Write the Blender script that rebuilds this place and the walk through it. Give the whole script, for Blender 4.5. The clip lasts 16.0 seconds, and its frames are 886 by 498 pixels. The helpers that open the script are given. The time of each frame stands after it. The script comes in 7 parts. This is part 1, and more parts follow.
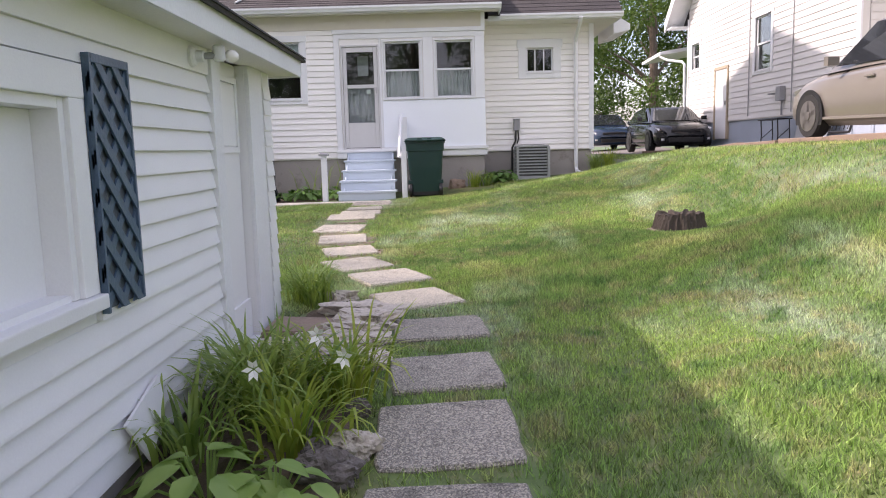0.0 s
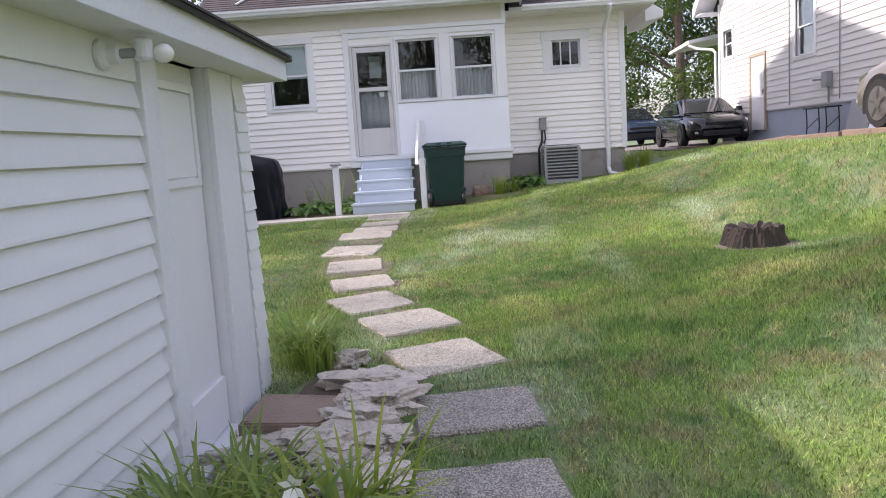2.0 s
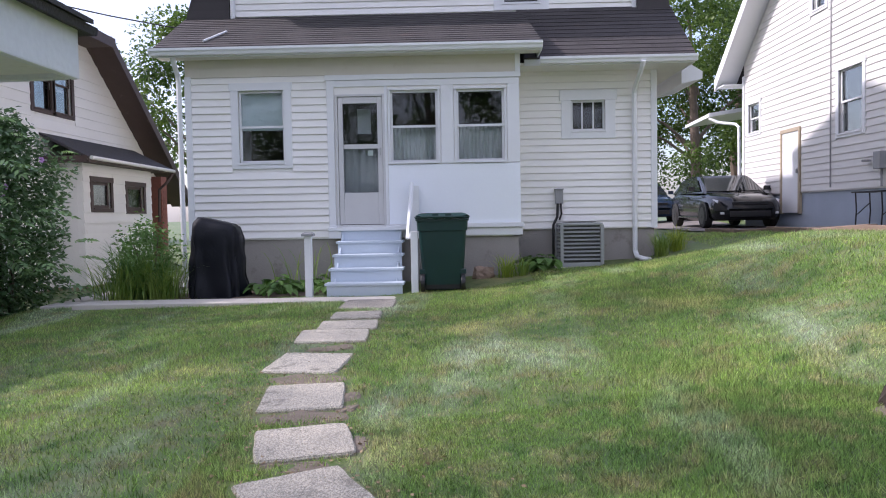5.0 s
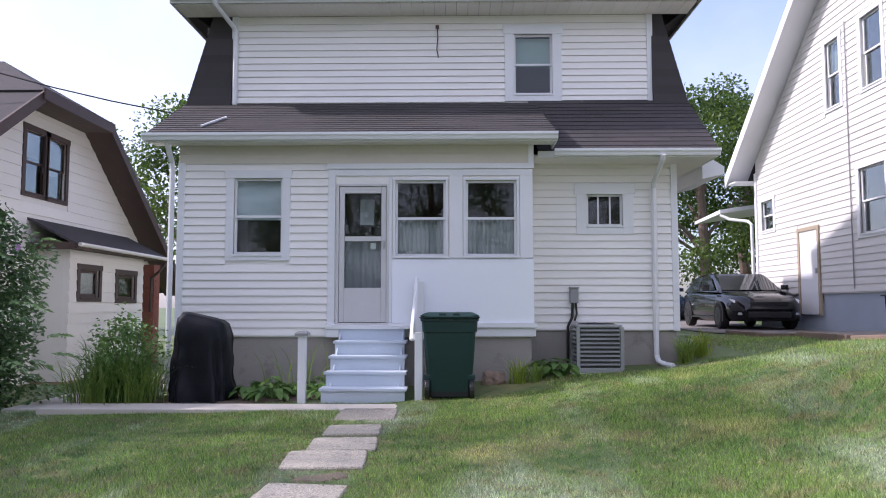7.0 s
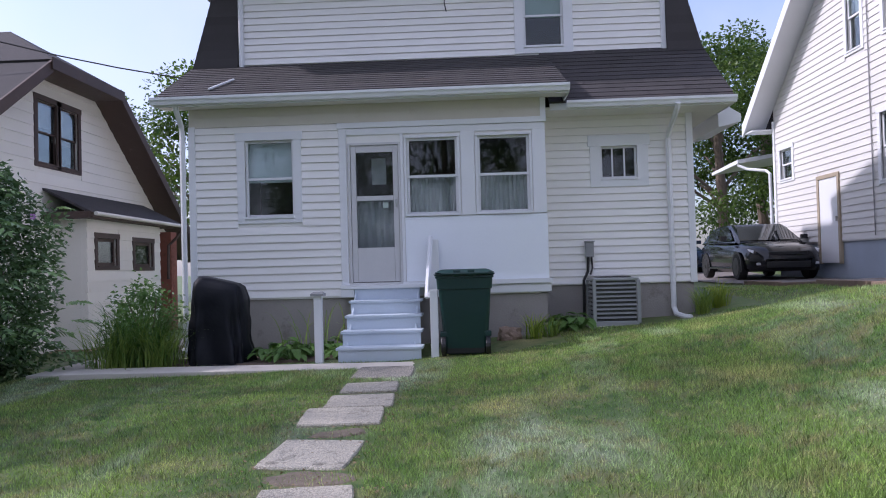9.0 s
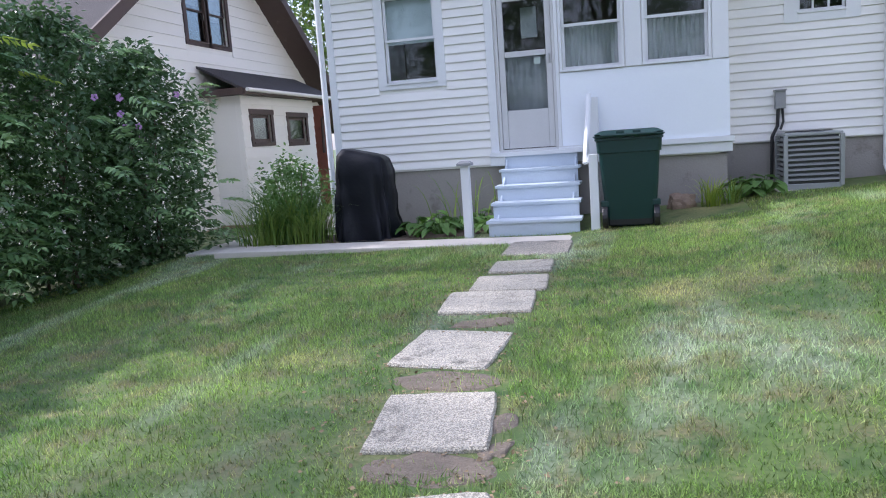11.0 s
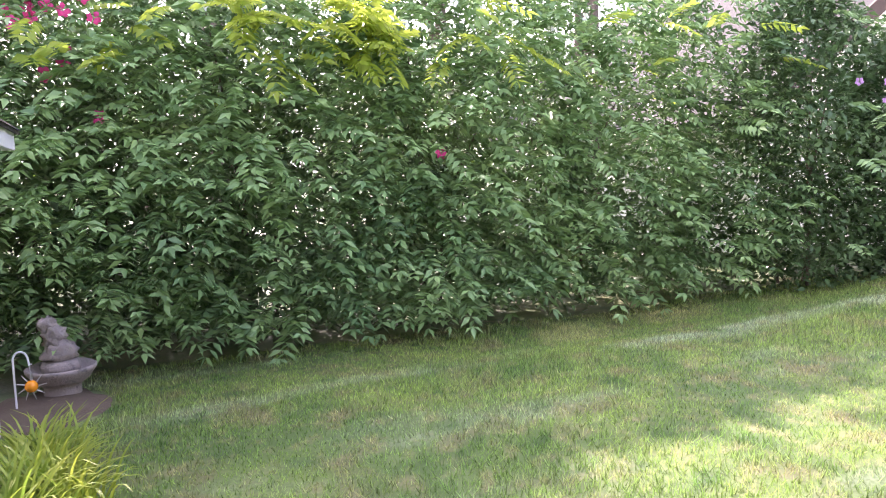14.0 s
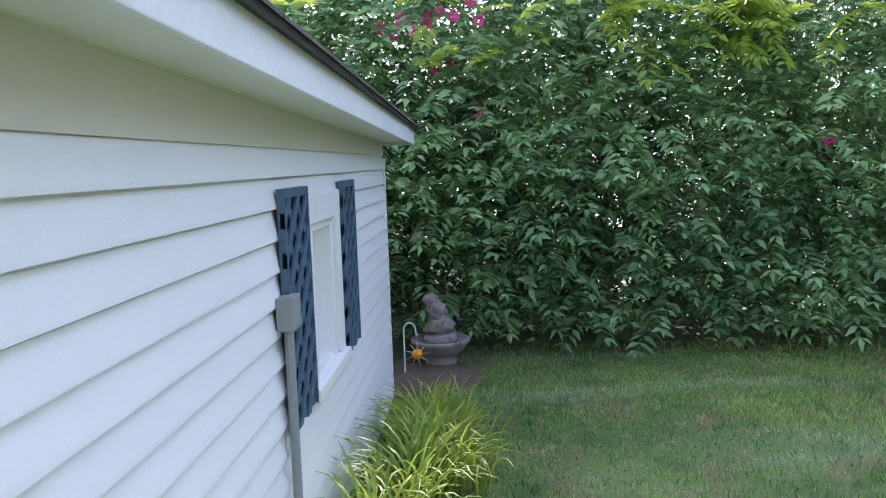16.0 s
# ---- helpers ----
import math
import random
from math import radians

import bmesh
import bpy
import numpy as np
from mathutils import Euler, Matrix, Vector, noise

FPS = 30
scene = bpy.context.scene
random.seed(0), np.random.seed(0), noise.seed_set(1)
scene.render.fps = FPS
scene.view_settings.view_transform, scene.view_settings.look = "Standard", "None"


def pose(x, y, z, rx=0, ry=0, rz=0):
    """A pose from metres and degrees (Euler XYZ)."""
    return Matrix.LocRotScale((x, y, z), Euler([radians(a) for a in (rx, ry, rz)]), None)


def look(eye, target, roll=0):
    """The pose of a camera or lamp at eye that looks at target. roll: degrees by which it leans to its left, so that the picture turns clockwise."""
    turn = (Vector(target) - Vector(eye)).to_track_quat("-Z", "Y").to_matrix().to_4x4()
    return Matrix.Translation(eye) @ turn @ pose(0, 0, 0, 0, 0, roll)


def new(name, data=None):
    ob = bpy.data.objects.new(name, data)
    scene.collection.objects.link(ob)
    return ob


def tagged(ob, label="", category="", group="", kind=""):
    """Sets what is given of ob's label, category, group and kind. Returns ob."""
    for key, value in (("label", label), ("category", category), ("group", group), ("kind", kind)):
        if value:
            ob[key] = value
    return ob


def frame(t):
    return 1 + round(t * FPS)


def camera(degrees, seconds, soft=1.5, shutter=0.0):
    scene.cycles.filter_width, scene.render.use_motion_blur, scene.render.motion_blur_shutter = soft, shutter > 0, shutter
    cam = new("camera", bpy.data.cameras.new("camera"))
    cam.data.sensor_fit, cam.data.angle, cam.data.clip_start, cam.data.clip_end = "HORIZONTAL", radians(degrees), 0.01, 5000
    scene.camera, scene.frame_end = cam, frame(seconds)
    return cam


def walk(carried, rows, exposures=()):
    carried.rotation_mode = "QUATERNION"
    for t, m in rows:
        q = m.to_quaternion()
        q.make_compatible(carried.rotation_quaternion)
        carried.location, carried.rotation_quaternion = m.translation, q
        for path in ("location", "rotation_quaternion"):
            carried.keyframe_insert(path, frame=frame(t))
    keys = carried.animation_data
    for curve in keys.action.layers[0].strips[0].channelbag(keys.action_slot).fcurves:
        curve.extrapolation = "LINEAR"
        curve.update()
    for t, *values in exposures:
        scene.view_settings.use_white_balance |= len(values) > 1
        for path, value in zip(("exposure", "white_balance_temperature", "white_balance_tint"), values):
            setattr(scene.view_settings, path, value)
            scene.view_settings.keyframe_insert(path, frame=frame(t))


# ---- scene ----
cam = camera(61.0, 16.0, soft=1.05)
EXPOSURES = [
    (0.0, 1.36, 6600, 28), (2.5, 1.2, 6250, 27), (4.0, 1.10, 6000, 26), (6.5, 0.87, 5900, 27), (7.0, 0.92, 5900, 28), (8.0, 0.60, 5700, 27), (9.0, 0.56, 5650, 27), (11.5, 1.40, 5600, 21),
    (12.5, 1.68, 5850, 20), (13.5, 2.3, 6250, 30), (14.0, 2.75, 6500, 35), (14.5, 2.72, 6850, 35), (15.0, 2.5, 6500, 28), (15.5, 2.22, 6000, 21), (16.0, 1.98, 5650, 20),
]
PATH = [
    (0, (2.048, -15.501, 0.873), (2.037, -13.518, 0.609), -1.5),
    (0.5, (2.024, -15.27, 0.875), (2.004, -13.283, 0.65), -2.0),
    (1, (2.009, -14.963, 0.936), (1.984, -12.973, 0.734), -2.6),
    (1.5, (2.057, -14.713, 0.946), (2.004, -12.727, 0.718), -3.4),
    (2, (1.994, -14.312, 0.97), (1.926, -12.331, 0.708), -3.6),
    (2.5, (1.998, -13.943, 0.973), (1.934, -11.961, 0.714), -3.3),
    (3, (2.041, -13.502, 1.022), (1.956, -11.518, 0.788), -2.9),
    (3.5, (1.978, -13.087, 1.062), (1.891, -11.099, 0.861), -2.3),
    (4, (2.0, -12.705, 1.074), (1.919, -10.713, 0.914), -1.9),
    (4.2, (1.993, -12.544, 1.068), (1.922, -10.551, 0.92), -1.8),
    (6.3, (1.777, -11.156, 1.146), (1.761, -9.157, 1.189), -0.3),
    (6.5, (1.781, -11.113, 1.179), (1.76, -9.114, 1.248), -0.2),
    (7, (1.78, -11.028, 1.194), (1.742, -9.034, 1.342), 0.0),
    (7.5, (1.765, -11.018, 1.237), (1.715, -9.032, 1.462), 0.1),
    (8, (1.768, -11.028, 1.237), (1.711, -9.048, 1.518), -0.0),
    (8.5, (1.779, -11.062, 1.22), (1.717, -9.076, 1.449), -0.7),
    (9, (1.819, -10.967, 1.145), (1.736, -8.969, 1.19), -1.6),
    (9.2, (1.87, -10.908, 1.121), (1.769, -8.911, 1.099), -2.0),
    (11.3, (1.74, -9.909, 1.127), (1.129, -8.027, 0.834), -3.6),
    (11.5, (1.673, -9.8, 1.14), (0.991, -7.942, 0.854), -3.1),
    (12, (1.565, -9.586, 1.166), (0.677, -7.813, 0.901), -2.0),
    (12.5, (1.513, -9.44, 1.175), (0.369, -7.819, 0.925), -1.3),
    (13, (1.463, -9.425, 1.166), (0.037, -8.044, 0.92), -1.1),
    (13.5, (1.509, -9.46, 1.135), (-0.172, -8.402, 0.906), -1.5),
    (14, (1.382, -9.637, 1.133), (-0.45, -8.866, 0.912), -1.5),
    (14.5, (1.371, -9.654, 1.15), (-0.557, -9.172, 0.93), -1.8),
    (15, (1.351, -9.677, 1.152), (-0.618, -9.408, 0.934), -1.9),
    (15.5, (1.319, -9.727, 1.161), (-0.667, -9.642, 0.942), -2.0),
    (16, (1.306, -9.802, 1.159), (-0.679, -9.9, 0.932), -1.9),
]
walk(cam, [(t, look(eye, target, roll)) for t, eye, target, roll in PATH], EXPOSURES)
SUN_WAY = Vector((1.05, -0.10, -0.89)).normalized()
world = bpy.data.worlds.new("sky")
scene.world = world
world.use_nodes = True
wn = world.node_tree.nodes
sky = wn.new("ShaderNodeTexSky")
sky.sky_type, sky.sun_disc = "NISHITA", False
sky.sun_elevation, sky.sun_rotation = radians(40.2), radians(-84.6)
sky.air_density, sky.dust_density, sky.ozone_density = 1.0, 2.5, 1.0
# thin white cloud over the blue
wtex, wnoise, wramp, wmix = wn.new("ShaderNodeTexCoord"), wn.new("ShaderNodeTexNoise"), wn.new("ShaderNodeValToRGB"), wn.new("ShaderNodeMixRGB")
wnoise.inputs["Scale"].default_value, wnoise.inputs["Detail"].default_value = 2.2, 7
wramp.color_ramp.elements[0].position, wramp.color_ramp.elements[1].position = 0.24, 0.78
wmix.inputs["Color2"].default_value = (4.3, 4.45, 4.7, 1)
wl = world.node_tree.links
wl.new(wtex.outputs["Generated"], wnoise.inputs["Vector"])
# the cloud thins towards the north-east
wdot, wtilt = wn.new("ShaderNodeVectorMath"), wn.new("ShaderNodeMath")
wdot.operation, wtilt.operation = "DOT_PRODUCT", "ADD"
wdot.inputs[1].default_value = (-0.15, -0.17, 0.0)
wl.new(wtex.outputs["Generated"], wdot.inputs[0])
wl.new(wdot.outputs["Value"], wtilt.inputs[0])
wl.new(wnoise.outputs["Fac"], wtilt.inputs[1])
wl.new(wtilt.outputs[0], wramp.inputs["Fac"])
wl.new(wramp.outputs["Color"], wmix.inputs["Fac"])
wl.new(sky.outputs["Color"], wmix.inputs["Color1"])
wl.new(wmix.outputs["Color"], wn["Background"].inputs["Color"])
wn["Background"].inputs["Strength"].default_value = 0.15
sun = new("sun", bpy.data.lights.new("sun", "SUN"))
sun.data.energy, sun.data.angle, sun.data.color = 2.6, radians(1.4), (1.0, 0.93, 0.82)
sun.rotation_euler = SUN_WAY.to_track_quat("-Z", "Y").to_euler()


# ---- materials ----
def material(name, base, rough=0.6, vary=0.12, scale=3.0, fine=60.0, bump=0.15, metal=0.0, stain=None, stain_at=0.62, spec=0.5, fine_amount=0.08, wood=False, obj_random=0.0):
    """A node material: base colour varied by two noises, an optional stain, and fine relief."""
    m = bpy.data.materials.new(name)
    m.use_nodes = True
    n, l = m.node_tree.nodes, m.node_tree.links
    bsdf = n["Principled BSDF"]
    bsdf.inputs["Roughness"].default_value, bsdf.inputs["Metallic"].default_value = rough, metal
    bsdf.inputs["Specular IOR Level"].default_value = spec
    co = n.new("ShaderNodeNewGeometry")
    at = co.outputs["Position"]
    big, small = n.new("ShaderNodeTexNoise"), n.new("ShaderNodeTexNoise")
    big.inputs["Scale"].default_value, big.inputs["Detail"].default_value = scale, 4
    small.inputs["Scale"].default_value, small.inputs["Detail"].default_value = fine, 5
    if wood:
        squash = n.new("ShaderNodeMapping")
        squash.inputs["Scale"].default_value = wood
        l.new(at, squash.inputs["Vector"])
        at = squash.outputs["Vector"]
    l.new(at, big.inputs["Vector"])
    l.new(at, small.inputs["Vector"])
    hsv = n.new("ShaderNodeHueSaturation")
    hsv.inputs["Color"].default_value = (*base, 1)
    add = n.new("ShaderNodeMath")
    add.operation = "MULTIPLY_ADD"
    add.inputs[1].default_value = 2 * vary
    add.inputs[2].default_value = 1 - vary
    l.new(big.outputs["Fac"], add.inputs[0])
    add2 = n.new("ShaderNodeMath")
    add2.operation = "MULTIPLY_ADD"
    add2.inputs[1].default_value = 2 * fine_amount
    l.new(small.outputs["Fac"], add2.inputs[0])
    l.new(add.outputs[0], add2.inputs[2])
    value = add2.outputs[0]
    if obj_random:
        info = n.new("ShaderNodeObjectInfo")
        add3 = n.new("ShaderNodeMath")
        add3.operation = "MULTIPLY_ADD"
        add3.inputs[1].default_value = obj_random
        l.new(info.outputs["Random"], add3.inputs[0])
        l.new(value, add3.inputs[2])
        value = add3.outputs[0]
    l.new(value, hsv.inputs["Value"])
    colour = hsv.outputs["Color"]
    if stain:
        spots, ramp, mix = n.new("ShaderNodeTexNoise"), n.new("ShaderNodeValToRGB"), n.new("ShaderNodeMixRGB")
        spots.inputs["Scale"].default_value, spots.inputs["Detail"].default_value, spots.inputs["Roughness"].default_value = scale * 1.7, 8, 0.65
        ramp.color_ramp.elements[0].position, ramp.color_ramp.elements[1].position = stain_at, stain_at + 0.16
        mix.inputs["Color2"].default_value = (*stain, 1)
        l.new(at, spots.inputs["Vector"])
        l.new(spots.outputs["Fac"], ramp.inputs["Fac"])
        l.new(ramp.outputs["Color"], mix.inputs["Fac"])
        l.new(colour, mix.inputs["Color1"])
        colour = mix.outputs["Color"]
    l.new(colour, bsdf.inputs["Base Color"])
    if bump:
        b = n.new("ShaderNodeBump")
        b.inputs["Strength"].default_value, b.inputs["Distance"].default_value = bump, 0.01
        l.new(small.outputs["Fac"], b.inputs["Height"])
        l.new(b.outputs["Normal"], bsdf.inputs["Normal"])
    return m


def glass(name, tint=(0.9, 0.95, 0.95), gloss=1.0):
    """Window glass: clear with a mirror's share by angle."""
    m = bpy.data.materials.new(name)
    m.use_nodes = True
    n, l = m.node_tree.nodes, m.node_tree.links
    n.remove(n["Principled BSDF"])
    clear, shine, mix, fres, gain = n.new("ShaderNodeBsdfTransparent"), n.new("ShaderNodeBsdfGlossy"), n.new("ShaderNodeMixShader"), n.new("ShaderNodeFresnel"), n.new("ShaderNodeMath")
    clear.inputs["Color"].default_value = (*tint, 1)
    shine.inputs["Roughness"].default_value = 0.015
    fres.inputs["IOR"].default_value = 1.6
    gain.operation = "MULTIPLY"
    gain.use_clamp = True
    gain.inputs[1].default_value = 0.75 * gloss
    l.new(fres.outputs[0], gain.inputs[0])
    l.new(gain.outputs[0], mix.inputs[0])
    l.new(clear.outputs[0], mix.inputs[1])
    l.new(shine.outputs[0], mix.inputs[2])
    l.new(mix.outputs[0], n["Material Output"].inputs["Surface"])
    return m


def leaf_material(name, base, other, rough=0.45, trans=0.5, scale=1.2):
    m = bpy.data.materials.new(name)
    m.use_nodes = True
    n, l = m.node_tree.nodes, m.node_tree.links
    bsdf = n["Principled BSDF"]
    bsdf.inputs["Roughness"].default_value = rough
    geo, mix, patch, mix2 = n.new("ShaderNodeNewGeometry"), n.new("ShaderNodeMixRGB"), n.new("ShaderNodeTexNoise"), n.new("ShaderNodeMath")
    patch.inputs["Scale"].default_value = scale
    mix2.operation = "MULTIPLY_ADD"
    mix2.inputs[1].default_value = 0.5
    half = n.new("ShaderNodeMath")
    half.operation = "MULTIPLY_ADD"
    half.inputs[1].default_value, half.inputs[2].default_value = 1.6, -0.55
    l.new(geo.outputs["Position"], patch.inputs["Vector"])
    l.new(patch.outputs["Fac"], half.inputs[0])
    l.new(geo.outputs["Random Per Island"], mix2.inputs[0])
    l.new(half.outputs[0], mix2.inputs[2])
    mix2.use_clamp = True
    l.new(mix2.outputs[0], mix.inputs["Fac"])
    mix.inputs["Color1"].default_value, mix.inputs["Color2"].default_value = (*base, 1), (*other, 1)
    l.new(mix.outputs["Color"], bsdf.inputs["Base Color"])
    thin, both = n.new("ShaderNodeBsdfTranslucent"), n.new("ShaderNodeMixShader")
    l.new(mix.outputs["Color"], thin.inputs["Color"])
    both.inputs[0].default_value = trans
    l.new(bsdf.outputs[0], both.inputs[1])
    l.new(thin.outputs[0], both.inputs[2])
    l.new(both.outputs[0], n["Material Output"].inputs["Surface"])
    return m


def lawn_material(name, lift):
    """Turf: green, with blue-green mown stripes and straw-coloured dry patches that follow the ground."""
    m = bpy.data.materials.new(name)
    m.use_nodes = True
    n, l = m.node_tree.nodes, m.node_tree.links
    bsdf = n["Principled BSDF"]
    bsdf.inputs["Roughness"].default_value, bsdf.inputs["Specular IOR Level"].default_value = 0.6, 0.3
    geo = n.new("ShaderNodeNewGeometry")
    flat = n.new("ShaderNodeVectorMath")
    flat.operation = "MULTIPLY"
    flat.inputs[1].default_value = (1, 1, 0)
    l.new(geo.outputs["Position"], flat.inputs[0])
    last = None

    def layer(scale, low, high, colour, detail=3, first=None, stretch=None):
        nonlocal last
        tex, ramp, mix = n.new("ShaderNodeTexNoise"), n.new("ShaderNodeValToRGB"), n.new("ShaderNodeMixRGB")
        tex.inputs["Scale"].default_value, tex.inputs["Detail"].default_value = scale, detail
        src = flat.outputs[0]
        if stretch:
            mp = n.new("ShaderNodeMapping")
            mp.inputs["Scale"].default_value, mp.inputs["Rotation"].default_value = stretch[0], (0, 0, stretch[1])
            l.new(src, mp.inputs["Vector"])
            src = mp.outputs["Vector"]
        l.new(src, tex.inputs["Vector"])
        ramp.color_ramp.elements[0].position, ramp.color_ramp.elements[1].position = low, high
        l.new(tex.outputs["Fac"], ramp.inputs["Fac"])
        l.new(ramp.outputs["Color"], mix.inputs["Fac"])
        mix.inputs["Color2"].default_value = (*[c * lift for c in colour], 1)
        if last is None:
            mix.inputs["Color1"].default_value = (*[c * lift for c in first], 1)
        else:
            l.new(last, mix.inputs["Color1"])
        last = mix.outputs["Color"]

    layer(0.9, 0.35, 0.65, (0.140, 0.195, 0.050), first=(0.078, 0.132, 0.038))
    layer(1.1, 0.53, 0.68, (0.23, 0.265, 0.18), 4, stretch=((1.0, 0.28, 1), 0.5))
    layer(0.55, 0.57, 0.74, (0.31, 0.275, 0.125), 5)
    layer(2.6, 0.53, 0.68, (0.150, 0.140, 0.066), 5)
    layer(3.4, 0.56, 0.70, (0.048, 0.096, 0.026), 5)
    layer(7.0, 0.52, 0.74, (0.21, 0.195, 0.095), 4)
    layer(42.0, 0.45, 0.75, (0.070, 0.118, 0.030), 4)
    rnd, val = n.new("ShaderNodeMath"), n.new("ShaderNodeHueSaturation")
    rnd.operation = "MULTIPLY_ADD"
    rnd.inputs[1].default_value, rnd.inputs[2].default_value = 1.3, 0.4
    l.new(geo.outputs["Random Per Island"], rnd.inputs[0])
    l.new(rnd.outputs[0], val.inputs["Value"])
    l.new(last, val.inputs["Color"])
    l.new(val.outputs["Color"], bsdf.inputs["Base Color"])
    if lift > 1:
        thin, both = n.new("ShaderNodeBsdfTranslucent"), n.new("ShaderNodeMixShader")
        l.new(val.outputs["Color"], thin.inputs["Color"])
        both.inputs[0].default_value = 0.5
        l.new(bsdf.outputs[0], both.inputs[1])
        l.new(thin.outputs[0], both.inputs[2])
        l.new(both.outputs[0], n["Material Output"].inputs["Surface"])
    return m


WHITE = material("white_vinyl_siding", (0.80, 0.79, 0.76), 0.5, 0.05, 0.8, 90, 0.06, stain=(0.62, 0.60, 0.54), stain_at=0.70, fine_amount=0.03, obj_random=0.05)
SHEDW = material("white_painted_siding", (0.74, 0.74, 0.735), 0.55, 0.05, 1.1, 120, 0.10, stain=(0.66, 0.65, 0.60), stain_at=0.68, fine_amount=0.04, obj_random=0.04)
CREAM = material("cream_frieze_board", (0.60, 0.565, 0.49), 0.55, 0.08, 1.5, 80, 0.08, stain=(0.55, 0.50, 0.40), stain_at=0.66)
TRIM = material("white_trim_paint", (0.74, 0.755, 0.77), 0.4, 0.05, 2.0, 80, 0.06, stain=(0.60, 0.59, 0.56), stain_at=0.71, fine_amount=0.03)
OLDTRIM = material("weathered_white_paint", (0.70, 0.705, 0.71), 0.6, 0.10, 2.2, 60, 0.25, stain=(0.36, 0.34, 0.30), stain_at=0.64)
SOFFIT = material("soffit_paint", (0.70, 0.685, 0.64), 0.6, 0.08, 2.0, 70, 0.08, stain=(0.5, 0.47, 0.4), stain_at=0.66)
STEPS = material("pale_blue_step_paint", (0.52, 0.585, 0.66), 0.4, 0.06, 3.0, 60, 0.08, stain=(0.5, 0.52, 0.55), stain_at=0.68)
PANEL = material("white_porch_panel_paint", (0.84, 0.88, 0.93), 0.35, 0.03, 1.0, 40, 0.04, fine_amount=0.02)
CONC = material("grey_foundation_concrete", (0.30, 0.28, 0.26), 0.85, 0.18, 1.6, 45, 0.35, stain=(0.18, 0.16, 0.14), stain_at=0.58)
BLUEF = material("blue_grey_painted_block", (0.33, 0.38, 0.45), 0.75, 0.12, 1.4, 40, 0.3)
TANF = material("tan_foundation_block", (0.42, 0.33, 0.22), 0.85, 0.2, 2.5, 40, 0.4, stain=(0.2, 0.17, 0.13), stain_at=0.55)
SHINGLE = material("dark_asphalt_shingle", (0.034, 0.031, 0.032), 0.9, 0.35, 1.3, 130, 0.5, stain=(0.085, 0.066, 0.060), stain_at=0.62, fine_amount=0.35, obj_random=0.45)
STONE = material("exposed_aggregate_paver", (0.120, 0.113, 0.100), 0.85, 0.25, 3.0, 85, 1.0, stain=(0.09, 0.085, 0.075), stain_at=0.56, fine_amount=0.8, obj_random=0.5)


def pebbled(m, scale, pale, dark):
    """Sets small pale and dark pebbles into a material's surface."""
    n, l = m.node_tree.nodes, m.node_tree.links
    bsdf = n["Principled BSDF"]
    old = bsdf.inputs["Base Color"].links[0].from_socket
    geo, cell, ramp, mix = n.new("ShaderNodeNewGeometry"), n.new("ShaderNodeTexVoronoi"), n.new("ShaderNodeValToRGB"), n.new("ShaderNodeMixRGB")
    cell.inputs["Scale"].default_value = scale
    l.new(geo.outputs["Position"], cell.inputs["Vector"])
    l.new(cell.outputs["Color"], ramp.inputs["Fac"])
    ramp.color_ramp.interpolation = "CONSTANT"
    e = ramp.color_ramp.elements
    e[0].position, e[0].color = 0.0, (*dark, 1)
    e[1].position, e[1].color = 0.36, (1, 1, 1, 1)
    top = e.new(0.60)
    top.color = (*pale, 1)
    mix.blend_type = "MULTIPLY"
    mix.inputs["Fac"].default_value = 1.0
    l.new(old, mix.inputs["Color1"])
    l.new(ramp.outputs["Color"], mix.inputs["Color2"])
    l.new(mix.outputs["Color"], bsdf.inputs["Base Color"])


# lighter copy of the paver material: sunlight is put into its colour
LITSTONE = material("lit_aggregate_paver", (0.250, 0.232, 0.195), 0.85, 0.25, 3.0, 85, 1.0, stain=(0.15, 0.138, 0.115), stain_at=0.56, fine_amount=0.6, obj_random=0.35)
pebbled(LITSTONE, 190.0, (1.45, 1.42, 1.34), (0.66, 0.64, 0.60))
pebbled(STONE, 190.0, (1.75, 1.68, 1.55), (0.62, 0.60, 0.57))
APRON = material("pale_concrete_walk", (0.52, 0.48, 0.42), 0.85, 0.1, 2.0, 110, 0.4, stain=(0.34, 0.3, 0.25), stain_at=0.6, fine_amount=0.12)
ROCK = material("weathered_limestone", (0.37, 0.33, 0.28), 0.9, 0.3, 9.0, 60, 1.0, stain=(0.12, 0.105, 0.095), stain_at=0.56, fine_amount=0.3, obj_random=0.2)
DARKROCK = material("dark_fieldstone", (0.10, 0.088, 0.08), 0.85, 0.35, 14.0, 70, 1.0, stain=(0.30, 0.27, 0.24), stain_at=0.58, fine_amount=0.3)
SLATE = material("brown_flagstone", (0.25, 0.18, 0.135), 0.8, 0.2, 4.0, 50, 0.6, stain=(0.14, 0.10, 0.08), stain_at=0.6, fine_amount=0.15)
DIRT = material("brown_soil_and_mulch", (0.085, 0.062, 0.045), 0.95, 0.35, 5.0, 70, 0.9, stain=(0.28, 0.22, 0.15), stain_at=0.62, fine_amount=0.4)
DRYSOIL = material("dry_trodden_earth", (0.150, 0.122, 0.090), 0.95, 0.35, 22.0, 90, 1.0, stain=(0.32, 0.275, 0.215), stain_at=0.56, fine_amount=0.4)
LATTICE = material("dark_blue_lattice_paint", (0.070, 0.115, 0.172), 0.45, 0.2, 6.0, 60, 0.2, stain=(0.03, 0.04, 0.055), stain_at=0.6)
